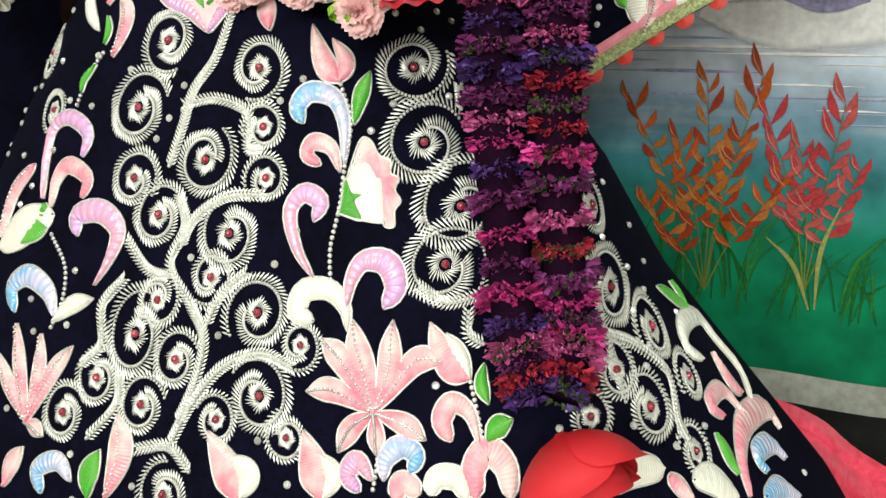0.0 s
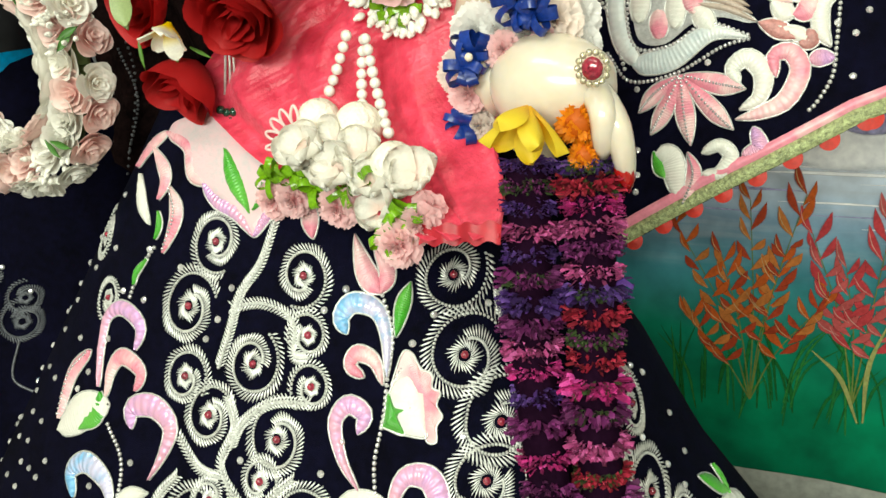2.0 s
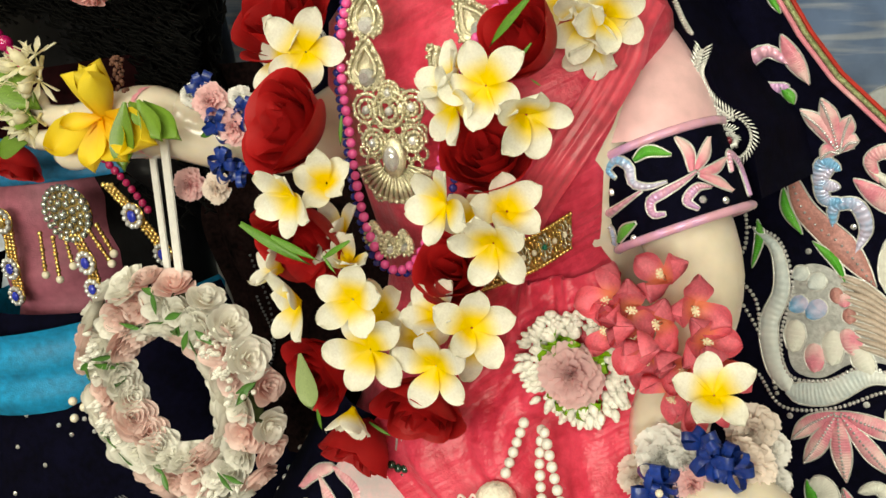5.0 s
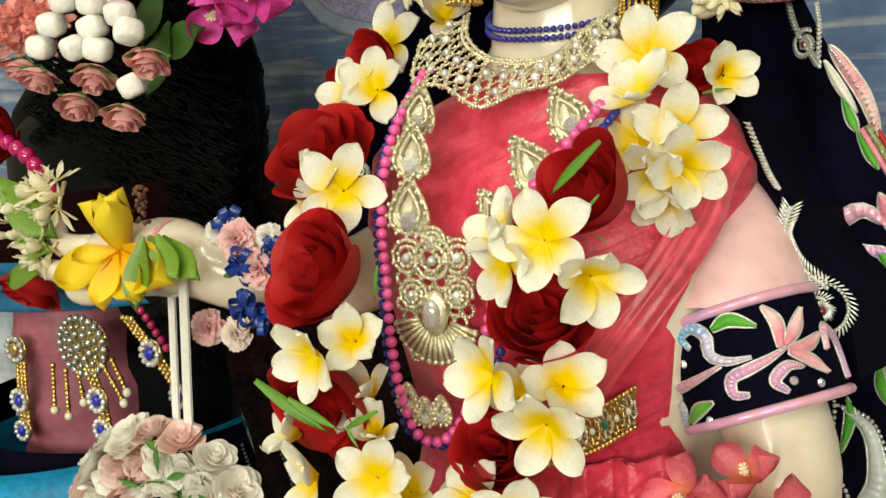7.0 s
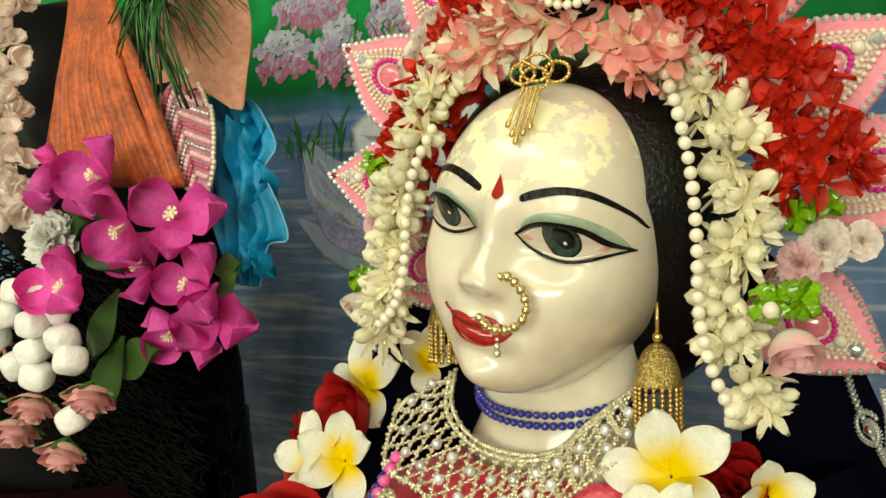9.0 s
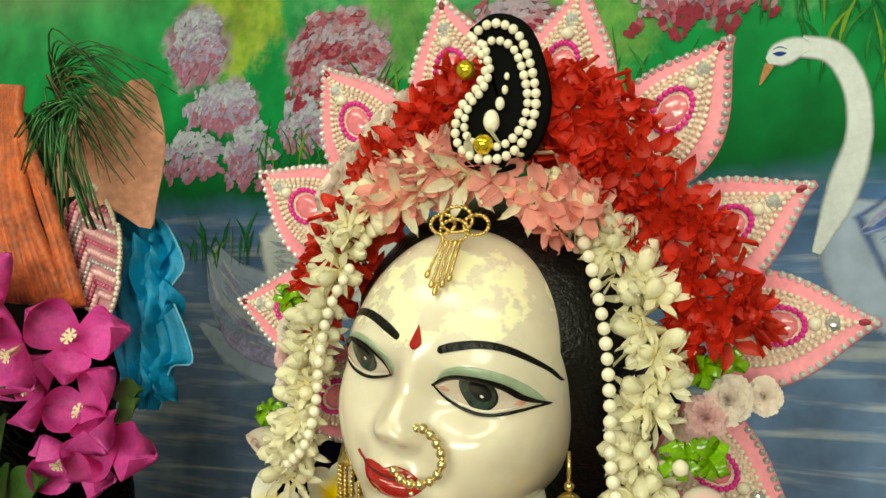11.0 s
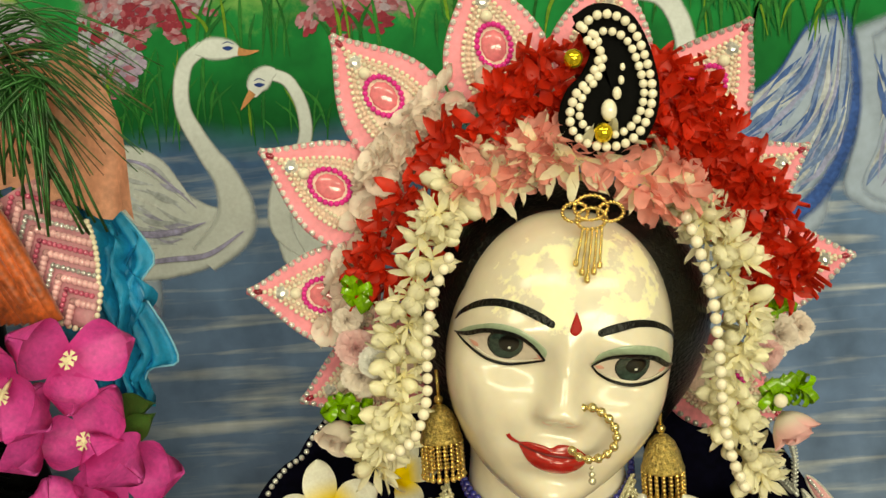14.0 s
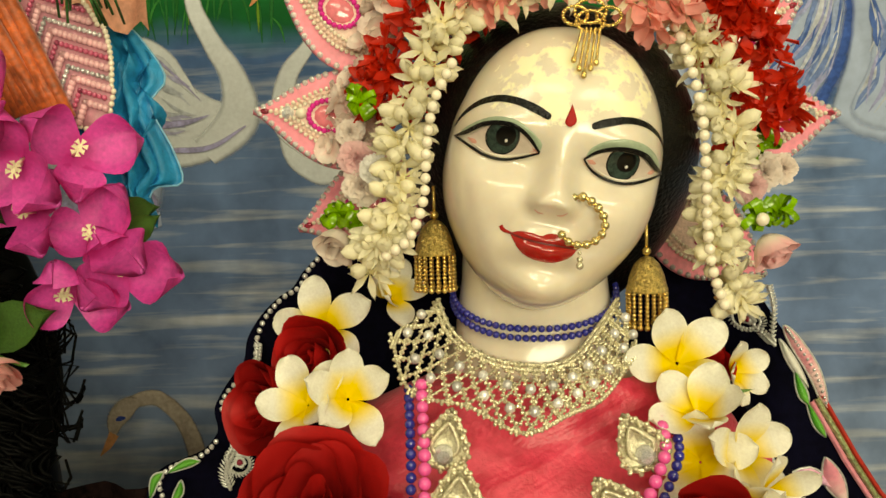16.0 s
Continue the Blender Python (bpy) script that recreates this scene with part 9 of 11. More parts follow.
for i in range(-5, 6):
    for j in range(-7, 8):
        x, z = 0.0098 * i + (0.0049 if j % 2 else 0), 0.0085 * j
        if (x / 0.029) ** 2 + (z / (0.050 - 0.012 * (z > 0))) ** 2 > 1:
            continue
        s = Shape()
        turn = [plate_c + Vector((x + 0.0044 * math.cos(a), 0.0, z + 0.0044 * math.sin(a))) for a in (2 * math.pi * k / 10 for k in range(11))]
        s.tube(turn, 0.0012, 5, cap=False)
        for p in turn[:-1]:
            s.ball(p + Vector((0, -0.001, 0)), 0.0013, 6, 4)
        part("filigree_ring", s, PALE_GOLD, long_set)
for c in ((-0.4111, 0.688, 1.164), (-0.3984, 0.688, 1.167), (-0.4254, 0.69, 1.171)):
    teardrop(long_set, c, 0.0085)
pink_line = [(-0.4552, 0.765, 1.385), (-0.4522, 0.725, 1.353), (-0.4516, 0.705, 1.321), (-0.4486, 0.695, 1.284), (-0.4413, 0.688, 1.248), (-0.437, 0.685, 1.21), (-0.4304, 0.684, 1.176), (-0.4164, 0.683, 1.148), (-0.399, 0.683, 1.146), (-0.3817, 0.683, 1.165), (-0.3698, 0.685, 1.204), (-0.3629, 0.688, 1.24), (-0.3537, 0.694, 1.286), (-0.3411, 0.7, 1.312), (-0.3295, 0.712, 1.332), (-0.3166, 0.73, 1.353), (-0.3148, 0.76, 1.367)]
necklace("pink_bead_necklace", "long necklace of round bubblegum pink beads", pink_line, 0.0038, PINK_BEAD, n=900)
blue_line = [Vector(p) + Vector((-0.008 if k < 8 else 0.009, 0.006, -0.004)) for k, p in enumerate(pink_line)]
necklace("blue_bead_necklace", "long necklace of round dark blue beads", blue_line, 0.0032, BLUE_BEAD, n=900)


# ---- fresh garland: frangipani and red roses ----
FRANGIPANI = [
    ((-0.5215, 0.825, 1.4095), (-0.1, -1, 0.3), 0.034, 10, 0.4),
    ((-0.4788, 0.835, 1.4286), (0.3, -0.7, 0.5), 0.028, 40, 0.9),
    ((-0.5260, 0.7786, 1.3694), (-0.3, -0.8, 0.5), 0.033, 25, 0.5),
    ((-0.5010, 0.7730, 1.3740), (0.25, -0.85, 0.5), 0.031, 60, 0.6),
    ((-0.5015, 0.7, 1.3038), (-0.45, -0.85, 0.25), 0.032, 20, 0.5),
    ((-0.4762, 0.692, 1.3072), (0.35, -0.9, 0.2), 0.033, 50, 0.45),
    ((-0.5131, 0.7, 1.278), (-0.3, -0.6, -0.75), 0.028, 0, 0.9),
    ((-0.4349, 0.605, 1.2212), (-0.2, -0.95, -0.1), 0.03, 30, 0.55),
    ((-0.4199, 0.622, 1.2265), (0.35, -0.8, 0.4), 0.026, 75, 0.9),
    ((-0.4494, 0.618, 1.1367), (-0.4, -0.9, 0.1), 0.031, 15, 0.5),
    ((-0.4098, 0.626, 1.141), (0.35, -0.85, 0.35), 0.03, 55, 0.65),
    ((-0.474, 0.632, 1.1533), (-0.6, -0.6, 0.6), 0.027, 80, 0.8),
    ((-0.4152, 0.634, 1.1644), (0.2, -0.6, 0.8), 0.025, 20, 1.0),
    ((-0.4023, 0.632, 1.1009), (0.05, -1, 0.2), 0.034, 20, 0.35),
    ((-0.3531, 0.64, 1.0926), (0.0, -1, -0.05), 0.031, 5, 0.5),
    ((-0.3287, 0.65, 1.121), (0.5, -0.85, 0.3), 0.031, 60, 0.65),
    ((-0.3592, 0.658, 1.1218), (-0.05, -0.8, 0.6), 0.03, 33, 0.75),
    ((-0.4284, 0.64, 1.0449), (0, -0.5, -0.85), 0.026, 100, 1.0),
    ((-0.2969, 0.788, 1.3899), (0.1, -1, 0.3), 0.035, 15, 0.45),
    ((-0.2915, 0.758, 1.3632), (-0.1, -0.6, 0.75), 0.034, 40, 0.65),
    ((-0.2907, 0.7550, 1.3375), (-0.3, -0.9, 0.25), 0.033, 5, 0.5),
    ((-0.2688, 0.7550, 1.3424), (0.4, -0.85, 0.25), 0.033, 62, 0.55),
    ((-0.2719, 0.7520, 1.3089), (0.15, -0.75, -0.6), 0.03, 35, 0.85),
    ((-0.2598, 0.738, 1.3255), (0.6, -0.7, -0.1), 0.03, 15, 0.7),
    ((-0.2556, 0.815, 1.3786), (0.6, -0.8, 0.1), 0.026, 10, 0.8),
    ((-0.2747, 0.74, 1.3227), (0, -0.8, -0.4), 0.029, 20, 0.8),
    ((-0.3108, 0.652, 1.2899), (0.1, -1, 0.3), 0.031, 22, 0.4),
    ((-0.3343, 0.655, 1.2766), (-0.45, -0.85, -0.15), 0.03, 0, 0.55),
    ((-0.2853, 0.655, 1.2719), (0.5, -0.8, -0.2), 0.03, 50, 0.65),
    ((-0.3391, 0.668, 1.2876), (-0.4, -0.7, 0.5), 0.029, 25, 0.8),
    ((-0.3324, 0.63, 1.2158), (-0.4, -0.9, 0.2), 0.03, 35, 0.5),
    ((-0.3031, 0.637, 1.1902), (0.15, -0.95, -0.2), 0.031, 10, 0.55),
    ((-0.301, 0.655, 1.2064), (0.5, -0.75, 0.4), 0.029, 70, 0.8),
    ((-0.3288, 0.655, 1.1952), (0.1, -0.7, 0.6), 0.027, 30, 1.0),
    ((-0.4300, 0.652, 1.178), (-0.3, -0.7, 0.6), 0.029, 40, 0.8),
    ((-0.4080, 0.660, 1.118), (0.1, -0.8, 0.55), 0.029, 12, 0.75),
    ((-0.3800, 0.668, 1.100), (0.1, -0.9, 0.3), 0.030, 66, 0.6),
    ((-0.3420, 0.672, 1.098), (0.5, -0.7, -0.3), 0.028, 30, 0.8),
]
ROSES = [
    ((-0.516, 0.728, 1.322), (0, -0.7, 0.7), 0.040, 0, 1),
    ((-0.4636, 0.655, 1.2566), (-0.3, -0.8, 0.4), 0.038, 60, 1),
    ((-0.4529, 0.64, 1.1826), (0, -0.85, -0.35), 0.036, 120, 1),
    ((-0.2992, 0.7, 1.3103), (-0.25, -0.85, 0.35), 0.037, 200, 0.5),
    ((-0.3186, 0.672, 1.2369), (0.1, -0.7, 0.7), 0.033, 20, 1),
    ((-0.3475, 0.672, 1.1531), (0, -0.8, 0.5), 0.030, 90, 1),
    ((-0.2745, 0.825, 1.3777), (0.1, -0.8, 0.55), 0.025, 90, 0.5),
    ((-0.5242, 0.81, 1.3929), (-0.35, -0.9, 0.2), 0.027, 90, 1),
    ((-0.5553, 0.81, 1.3621), (-0.6, -0.7, 0.1), 0.03, 30, 1),
    ((-0.4635, 0.66, 1.0615), (-0.2, -1, -0.1), 0.032, 40, 1),
    ((-0.3767, 0.66, 1.0501), (0.1, -0.85, -0.5), 0.034, 150, 1),
]
for c, n, r, roll, open_ in FRANGIPANI:
    frangipani(c, n, r, roll, open_)
for c, n, r, roll, open_ in ROSES:
    rose(c, n, r * 1.08, roll, openness=open_)
rose((-0.4445, 0.672, 0.999), (-0.1, -0.75, -0.6), 0.042, 220, openness=0.6, label="red rose hanging upside down from the garland")
for a, b in (((-0.4598, 0.605, 1.1902), (-0.4233, 0.601, 1.1775)), ((-0.3963, 0.608, 1.1915), (-0.4215, 0.604, 1.1761)), ((-0.4134, 0.6, 1.182), (-0.403, 0.596, 1.1716)), ((-0.4094, 0.632, 1.2717), (-0.4116, 0.628, 1.2511)), ((-0.2868, 0.672, 1.3434), (-0.3177, 0.668, 1.3132)), ((-0.2835, 0.662, 1.3152), (-0.2942, 0.658, 1.3019)), ((-0.2849, 0.68, 1.286), (-0.2902, 0.676, 1.2911)), ((-0.2651, 0.8, 1.3676), (-0.247, 0.796, 1.3709)),
             ((-0.524, 0.715, 1.333), (-0.5126, 0.711, 1.3254)), ((-0.4901, 0.61, 1.1955), (-0.437, 0.606, 1.1715)), ((-0.3835, 0.648, 1.0685), (-0.3921, 0.644, 1.0571)), ((-0.306, 0.655, 1.2253), (-0.3056, 0.651, 1.2145)), ((-0.4366, 0.655, 1.0176), (-0.4486, 0.651, 0.9942)), ((-0.4737, 0.655, 1.0318), (-0.471, 0.651, 1.0083)), ((-0.4251, 0.655, 1.0247), (-0.4049, 0.651, 1.0176))):
    a, b = Vector(a), Vector(b)
    leaf(a, b - a, (0.2, -1, 0.3), (b - a).length * 1.05, mesh=SEPAL_MESH, label="slim green sepal among the roses")
leaf((-0.467, 0.632, 1.0869), Vector((0.12, 0, -1)), (0.1, -1, 0.1), 0.048, mesh=solidify(petal_shape(1.0, 0.42, cup=0.15, curl=0.02, point=0.3), 0.01).mesh("leaf", mat("pale_leaf", (0.30, 0.38, 0.16), rough=0.5, vary=0.15, scale=50)), label="pale green hanging leaf")

# cords with green beads under the roses
tassel = thing("tassel", "silver cords with dark green glass beads", "tassel")
for x in (555, 565, 576):
    s = Shape()
    s.tube([(-0.4138, 0.69, 1.032), (-0.4156, 0.685, 0.984)] if x == 565 else [((-0.4138, 0.69, 1.032)[0] + (x - 565) * 0.0003, 0.69, (-0.4138, 0.69, 1.032)[2]), ((-0.4162, 0.685, 0.9839)[0] + (x - 565) * 0.0005, 0.685, (-0.4162, 0.685, 0.9839)[2])], 0.0011, 6)
    part("cord", s, SILVER, tassel)
for x, y in ((545, 525), (560, 530), (576, 528), (553, 542), (570, 545)):
    s = Shape()
    s.ball(((-0.4174, 0.68, 0.9704)[0] + (x - 560) * 0.0004, 0.68, (-0.4174, 0.68, 0.9704)[2] - (y - 530) * 0.0004), 0.0038, 10, 7)
    part("bead", s, mat("dark_green_glass", (0.005, 0.05, 0.03), rough=0.08, coat=1.0), tassel)

# ---- white bud rosette with its pearl strings ----
rosette = thing("rosette", "rosette of white buds round a pink carnation", "rosette")
rc = Vector((-0.2738, 0.712, 1.071))
b = Shape()
b.ball((0, 0, 0.002), (0.0034, 0.0034, 0.0050), 8, 6)
b.ball((0, 0, 0.0062), (0.0022, 0.0022, 0.0024), 6, 4)
BUD = b.mesh("bud", mat("ivory_bud", (0.90, 0.89, 0.82), rough=0.4, vary=0.08, scale=200, rand=0.08))
for k in range(210):
    a = rng.uniform(0, 6.283)
    r = rng.uniform(0.026, 0.043)
    p = rc + Vector((r * math.cos(a), rng.uniform(-0.006, 0.004), r * math.sin(a)))
    part("bud", BUD, None, rosette, m=facing(p, (math.cos(a) * 0.8 + rng.uniform(-0.4, 0.4), -0.7, math.sin(a) * 0.8 + rng.uniform(-0.4, 0.4)), 0, rng.uniform(0.85, 1.2)))
carnation(rc + Vector((0, -0.010, 0)), (0.15, -1.0, 0.45), 0.0240, parent=rosette)


def ribbon_bow(place, size, material, n=7, parent=None, label="", name="ribbon_bow", seed=0, category="ribbon", group=""):
    """Loops of glossy ribbon gathered in a knot."""
    g = random.Random(seed)
    th = parent if parent is not None else thing(name, label, category, place, group=group)
    at = Vector(place) if parent is not None else Vector((0, 0, 0))
    for k in range(n):
        a = 2 * math.pi * k / n + g.uniform(-0.3, 0.3)
        d = Vector((math.cos(a), -0.55 + g.uniform(-0.5, 0.4), math.sin(a))).normalized() * g.uniform(0.7, 1.15)
        side = d.cross(Vector((0, -1, 0.2))).normalized()
        side.rotate(Matrix.Rotation(g.uniform(-0.9, 0.9), 3, d.normalized()))
        up = side.cross(d)
        w = size * g.uniform(0.15, 0.24)
        rows = []
        for i in range(13):
            t = 2 * math.pi * i / 12
            c = at + d * size * 0.5 * (1 - math.cos(t)) + up * size * 0.30 * math.sin(t)
            rows.append([c - side * w, c - side * w * 0.3 + up * w * 0.1, c + side * w * 0.3 + up * w * 0.1, c + side * w])
        s = Shape()
        s.grid(rows)
        part("loop", s, material, th)
    return th


for k, (x, y) in enumerate(((815, 300), (830, 270), (905, 290), (880, 385), (830, 380), (850, 395))):
    c = rc + Vector(((x - 858) * 0.00040, 0.0, (325 - y) * 0.00040))
    ribbon_bow(c, 0.016, RIBBON_GREEN, 4, parent=rosette, seed=k)
hang = thing("hanging_cluster", "white thread balls on pearl strings with pink carnations", "ornament", (0, -0.008, 0))
for pts in ([(-0.3092, 0.7, 1.028), (-0.3162, 0.695, 1.005), (-0.3213, 0.685, 0.9844)], [(-0.2948, 0.7, 1.025), (-0.2931, 0.69, 1), (-0.2862, 0.675, 0.9805)], [(-0.2906, 0.695, 1.026), (-0.2752, 0.68, 0.9869), (-0.2575, 0.66, 0.96)]):
    necklace("", "", pts, 0.0042, mat("white_bead", (0.84, 0.82, 0.76), rough=0.35, coat=0.2, rand=0.05), parent=hang, n=1500)
THREAD = mat("white_thread_ball", (0.92, 0.87, 0.74), rough=0.7, vary=0.06, scale=60, bump=0.9, bump_scale=260)
for c, r in (((-0.324, 0.675, 0.9687), 0.0165), ((-0.2849, 0.665, 0.9673), 0.0175), ((-0.2485, 0.645, 0.945), 0.0165)):
    s = Shape()
    rows = []
    for i in range(19):
        a = math.pi * i / 18
        rows.append([Vector(c) + Vector(((r * math.sin(a) + 0.0001) * math.cos(b), (r * math.sin(a) + 0.0001) * math.sin(b), r * math.cos(a))) * (1 + 0.025 * math.sin(14 * b + 4 * a)) for b in (2 * math.pi * j / 36 for j in range(36))])
    s.grid(rows, closed=True)
    part("thread_ball", s, THREAD, hang)
PINK_FELT = mat("pale_pink_cloth", (0.84, 0.62, 0.60), rough=0.6, vary=0.08, scale=60)
for k in range(7):
    a = math.radians(95 + 22 * k)
    base = Vector((-0.3338, 0.665, 0.952))
    d = Vector((math.cos(a), -0.15, math.sin(a)))
    s = Shape()
    s.tube(curve([base, base + d * 0.022 + Vector((0.002, 0, 0.002)), base + d * 0.030, base + d * 0.022 + Vector((-0.004, 0, -0.003)), base], 16), 0.0012, 5)
    part("pink_loop", s, PINK_FELT, hang)
TULLE = solidify(petal_shape(0.020, 0.021, cup=0.12, curl=0.15, point=0.0, ruffle=0.22, root=0.3, n=9, m=9)).mesh("tulle_petal", petal_mat("blush_tulle", (0.99, 0.94, 0.88), (0.98, 0.82, 0.74), 0.0, 0.6))
for k, c in enumerate(((-0.2994, 0.655, 0.9516), (-0.3098, 0.655, 0.9404), (-0.2634, 0.64, 0.9311), (-0.2531, 0.635, 0.9118), (-0.2737, 0.65, 0.9481), (-0.2277, 0.635, 0.9394), (-0.3180, 0.648, 0.9500), (-0.2900, 0.640, 0.9380))):
    for j in range(9):
        part("tulle_petal", TULLE, None, hang, m=facing(c, (0.15 * (k % 3) - 0.15, -0.75, 0.65), 51 * j + 20 * k, 1.0) @ pose(0, 0, 0.001 * j, rng.uniform(5, 32), rng.uniform(-12, 12), 0) @ Matrix.Scale(rng.uniform(0.8, 1.15), 4))
for k, c in enumerate(((-0.3586, 0.655, 0.9281), (-0.3352, 0.65, 0.9316), (-0.3109, 0.645, 0.9256), (-0.2845, 0.64, 0.9276), (-0.2633, 0.64, 0.9334), (-0.2339, 0.62, 0.9095), (-0.2229, 0.62, 0.9162), (-0.2408, 0.62, 0.9012), (-0.3318, 0.655, 0.9445))):
    ribbon_bow(c, 0.016, RIBBON_GREEN, 5, parent=hang, seed=20 + k)
for c, r in (((-0.3576, 0.655, 0.9106), 0.015), ((-0.3366, 0.65, 0.914), 0.015), ((-0.2934, 0.642, 0.913), 0.016), ((-0.2757, 0.64, 0.9171), 0.015), ((-0.2324, 0.615, 0.8987), 0.017), ((-0.2187, 0.62, 0.9124), 0.015), ((-0.2149, 0.628, 0.9225), 0.012)):
    carnation(c, (0.0, -1, -0.1), r, parent=hang)

# ---- coral bougainvillea by the arm ----
def bougainvillea(name, label, centres, bract, size, seed):
    th = thing(name, label, "flower spray")
    g = random.Random(seed)
    for c, n in centres:
        d = Vector((n[0] + g.uniform(-0.3, 0.3), -1 + g.uniform(0, 0.3), n[1] + g.uniform(-0.3, 0.3)))
        base = facing(c, d, g.uniform(0, 360), size)
        for k in range(3):
            part("bract", bract, None, th, m=base @ pose(0, 0, 0, 0, 0, 120 * k + g.uniform(-15, 15)) @ pose(0, 0, 0, g.uniform(8, 38), 0, 0) @ Matrix.Scale(g.uniform(0.85, 1.15), 4))
        s = Shape()
        for k in range(2):
            o = Vector((0.003 * (k - 0.5), 0.002, 0))
            s.tube([o, o + Vector((0, 0, 0.012))], [0.0007, 0.0012], 5)
            for q in range(5):
                a = 2 * math.pi * q / 5
                s.add([o + Vector((0, 0, 0.012)), o + Vector((0.0036 * math.cos(a - 0.4), 0.0036 * math.sin(a - 0.4), 0.013)), o + Vector((0.0036 * math.cos(a + 0.4), 0.0036 * math.sin(a + 0.4), 0.013))], [(0, 1, 2)])
        part("small_flower", s, mat("cream_star", (0.85, 0.75, 0.50), rough=0.5), th, m=base)
    return th


bougainvillea("bougainvillea", "spray of coral red bougainvillea bracts", [((-0.2383, 0.69, 1.116), (-0.3, 0.1)), ((-0.2286, 0.7, 1.129), (0, 0.4)), ((-0.2114, 0.72, 1.146), (0, 0.7)), ((-0.1878, 0.71, 1.132), (0.3, 0.3)), ((-0.179, 0.7, 1.114), (0.3, 0)), ((-0.2131, 0.69, 1.103), (0, 0)), ((-0.1884, 0.69, 1.097), (0.1, -0.4)), ((-0.2056, 0.7, 1.123), (0, 0.2)), ((-0.2192, 0.69, 1.115), (-0.2, 0)), ((-0.1708, 0.7, 1.098), (0.4, -0.2)), ((-0.1960, 0.69, 1.078), (0.2, -0.5)), ((-0.1760, 0.69, 1.075), (0.4, -0.4)), ((-0.2420, 0.70, 1.135), (-0.4, 0.5))], BRACT_RED, 0.82, 11)

# ---- wrist corsage ----
corsage = thing("wrist_corsage", "wrist corsage of white and pink carnations with blue ribbon", "corsage")
for k, (c, r, me) in enumerate((((-0.2019, 0.685, 1.029), 0.020, WHITE_CARN_MESH), ((-0.1633, 0.68, 1.026), 0.018, WHITE_CARN_MESH), ((-0.1435, 0.68, 1.036), 0.018, BLUSH_CARN_MESH), ((-0.1768, 0.67, 1.019), 0.014, CARN_MESH), ((-0.2073, 0.68, 0.988), 0.015, CARN_MESH), ((-0.1837, 0.68, 1.03), 0.015, WHITE_CARN_MESH),
                               ((-0.1442, 0.7, 1.052), 0.018, BLUSH_CARN_MESH), ((-0.15, 0.675, 1.022), 0.014, CARN_MESH), ((-0.2207, 0.695, 1.001), 0.016, BLUSH_CARN_MESH), ((-0.134, 0.7, 1.038), 0.015, WHITE_CARN_MESH), ((-0.2041, 0.69, 0.9637), 0.013, BLUSH_CARN_MESH), ((-0.1277, 0.69, 1.021), 0.012, WHITE_CARN_MESH))):
    carnation(c, (0.05, -1, 0.1), r, mesh=me, parent=corsage)
for k, c in enumerate(((-0.2032, 0.668, 1.008), (-0.1968, 0.668, 1.018), (-0.1616, 0.665, 1.047), (-0.1518, 0.665, 1.042), (-0.1708, 0.67, 1.053), (-0.2153, 0.69, 0.9645))):
    ribbon_bow(c, 0.0175, RIBBON_BLUE, 7, parent=corsage, seed=50 + k)
for c in ((-0.1961, 0.655, 1.016), (-0.1553, 0.655, 1.05)):
    s = Shape()
    s.ball(c, 0.003, 8, 6)
    part("pearl", s, PEARL, corsage)
leaf((-0.1394, 0.68, 1.024), Vector((0.6, -0.3, -0.8)), (0, -1, 0.2), 0.022, parent=corsage)
frangipani((-0.1640, 0.662, 1.092), (0.15, -0.7, 0.75), 0.029, 10, 0.5)

# ---- things in the hand, and the ring ----
bud = thing("yellow_flower", "half-open yellow flower held in the hand", "flower", m=facing((-0.1460, 0.628, 0.988), (-0.1, -0.55, -0.85), 0, 0.037))
for k in range(6):
    part("petal", BUD_PETAL, None, bud, m=pose(0, 0, 0, 0, 0, 60 * k) @ pose(0, 0.05, 0, 34 + 16 * (k % 2), 0, 0))
for c, r in (((-0.1206, 0.65, 0.9753), 0.016), ((-0.1153, 0.645, 0.9552), 0.011)):
    tagged(part("marigold", ruffled_ball(1.0, 60, 0.8, 0.4, 8).mesh("marigold", petal_mat("marigold_petal", (0.85, 0.30, 0.01), (0.70, 0.16, 0.01), 0, 0.8)), None, m=facing(c, FRONT, 0, r)), "orange marigold tucked into the curled hand", "flower", "marigolds")
finger_ring = thing("finger_ring", "round red stone ring framed with crystals", "ring", (-0.1055, 0.628, 1.012))
s = Shape()
s.ball((0, 0, 0), (0.0068, 0.004, 0.0072), 12, 8)
part("stone", s, RUBY, finger_ring)
s = Shape()
for k in range(14):
    a = 2 * math.pi * k / 14
    s.ball((0.0092 * math.cos(a), 0.001, 0.0096 * math.sin(a)), 0.0022, 7, 5)
part("crystal_halo", s, PALE_GOLD, finger_ring)

# ---- long purple garland of stacked petal rings ----
TONES = [[mat(name + "_strips", c, rough=0.6, vary=0.3, scale=200), mat(name + "_deep_strips", tuple(0.48 * k for k in c), rough=0.65, vary=0.3, scale=200), mat(name + "_pale_strips", tuple(min(0.8, 1.35 * k + 0.03) for k in c), rough=0.55, vary=0.3, scale=200)]
         for name, c in (("magenta", (0.68, 0.035, 0.28)), ("violet", (0.095, 0.032, 0.24)), ("crimson", (0.48, 0.018, 0.055)), ("plum", (0.22, 0.025, 0.17)), ("orchid", (0.64, 0.10, 0.33)))]
STEM_GREEN = mat("stem_green", (0.06, 0.10, 0.03), rough=0.6)


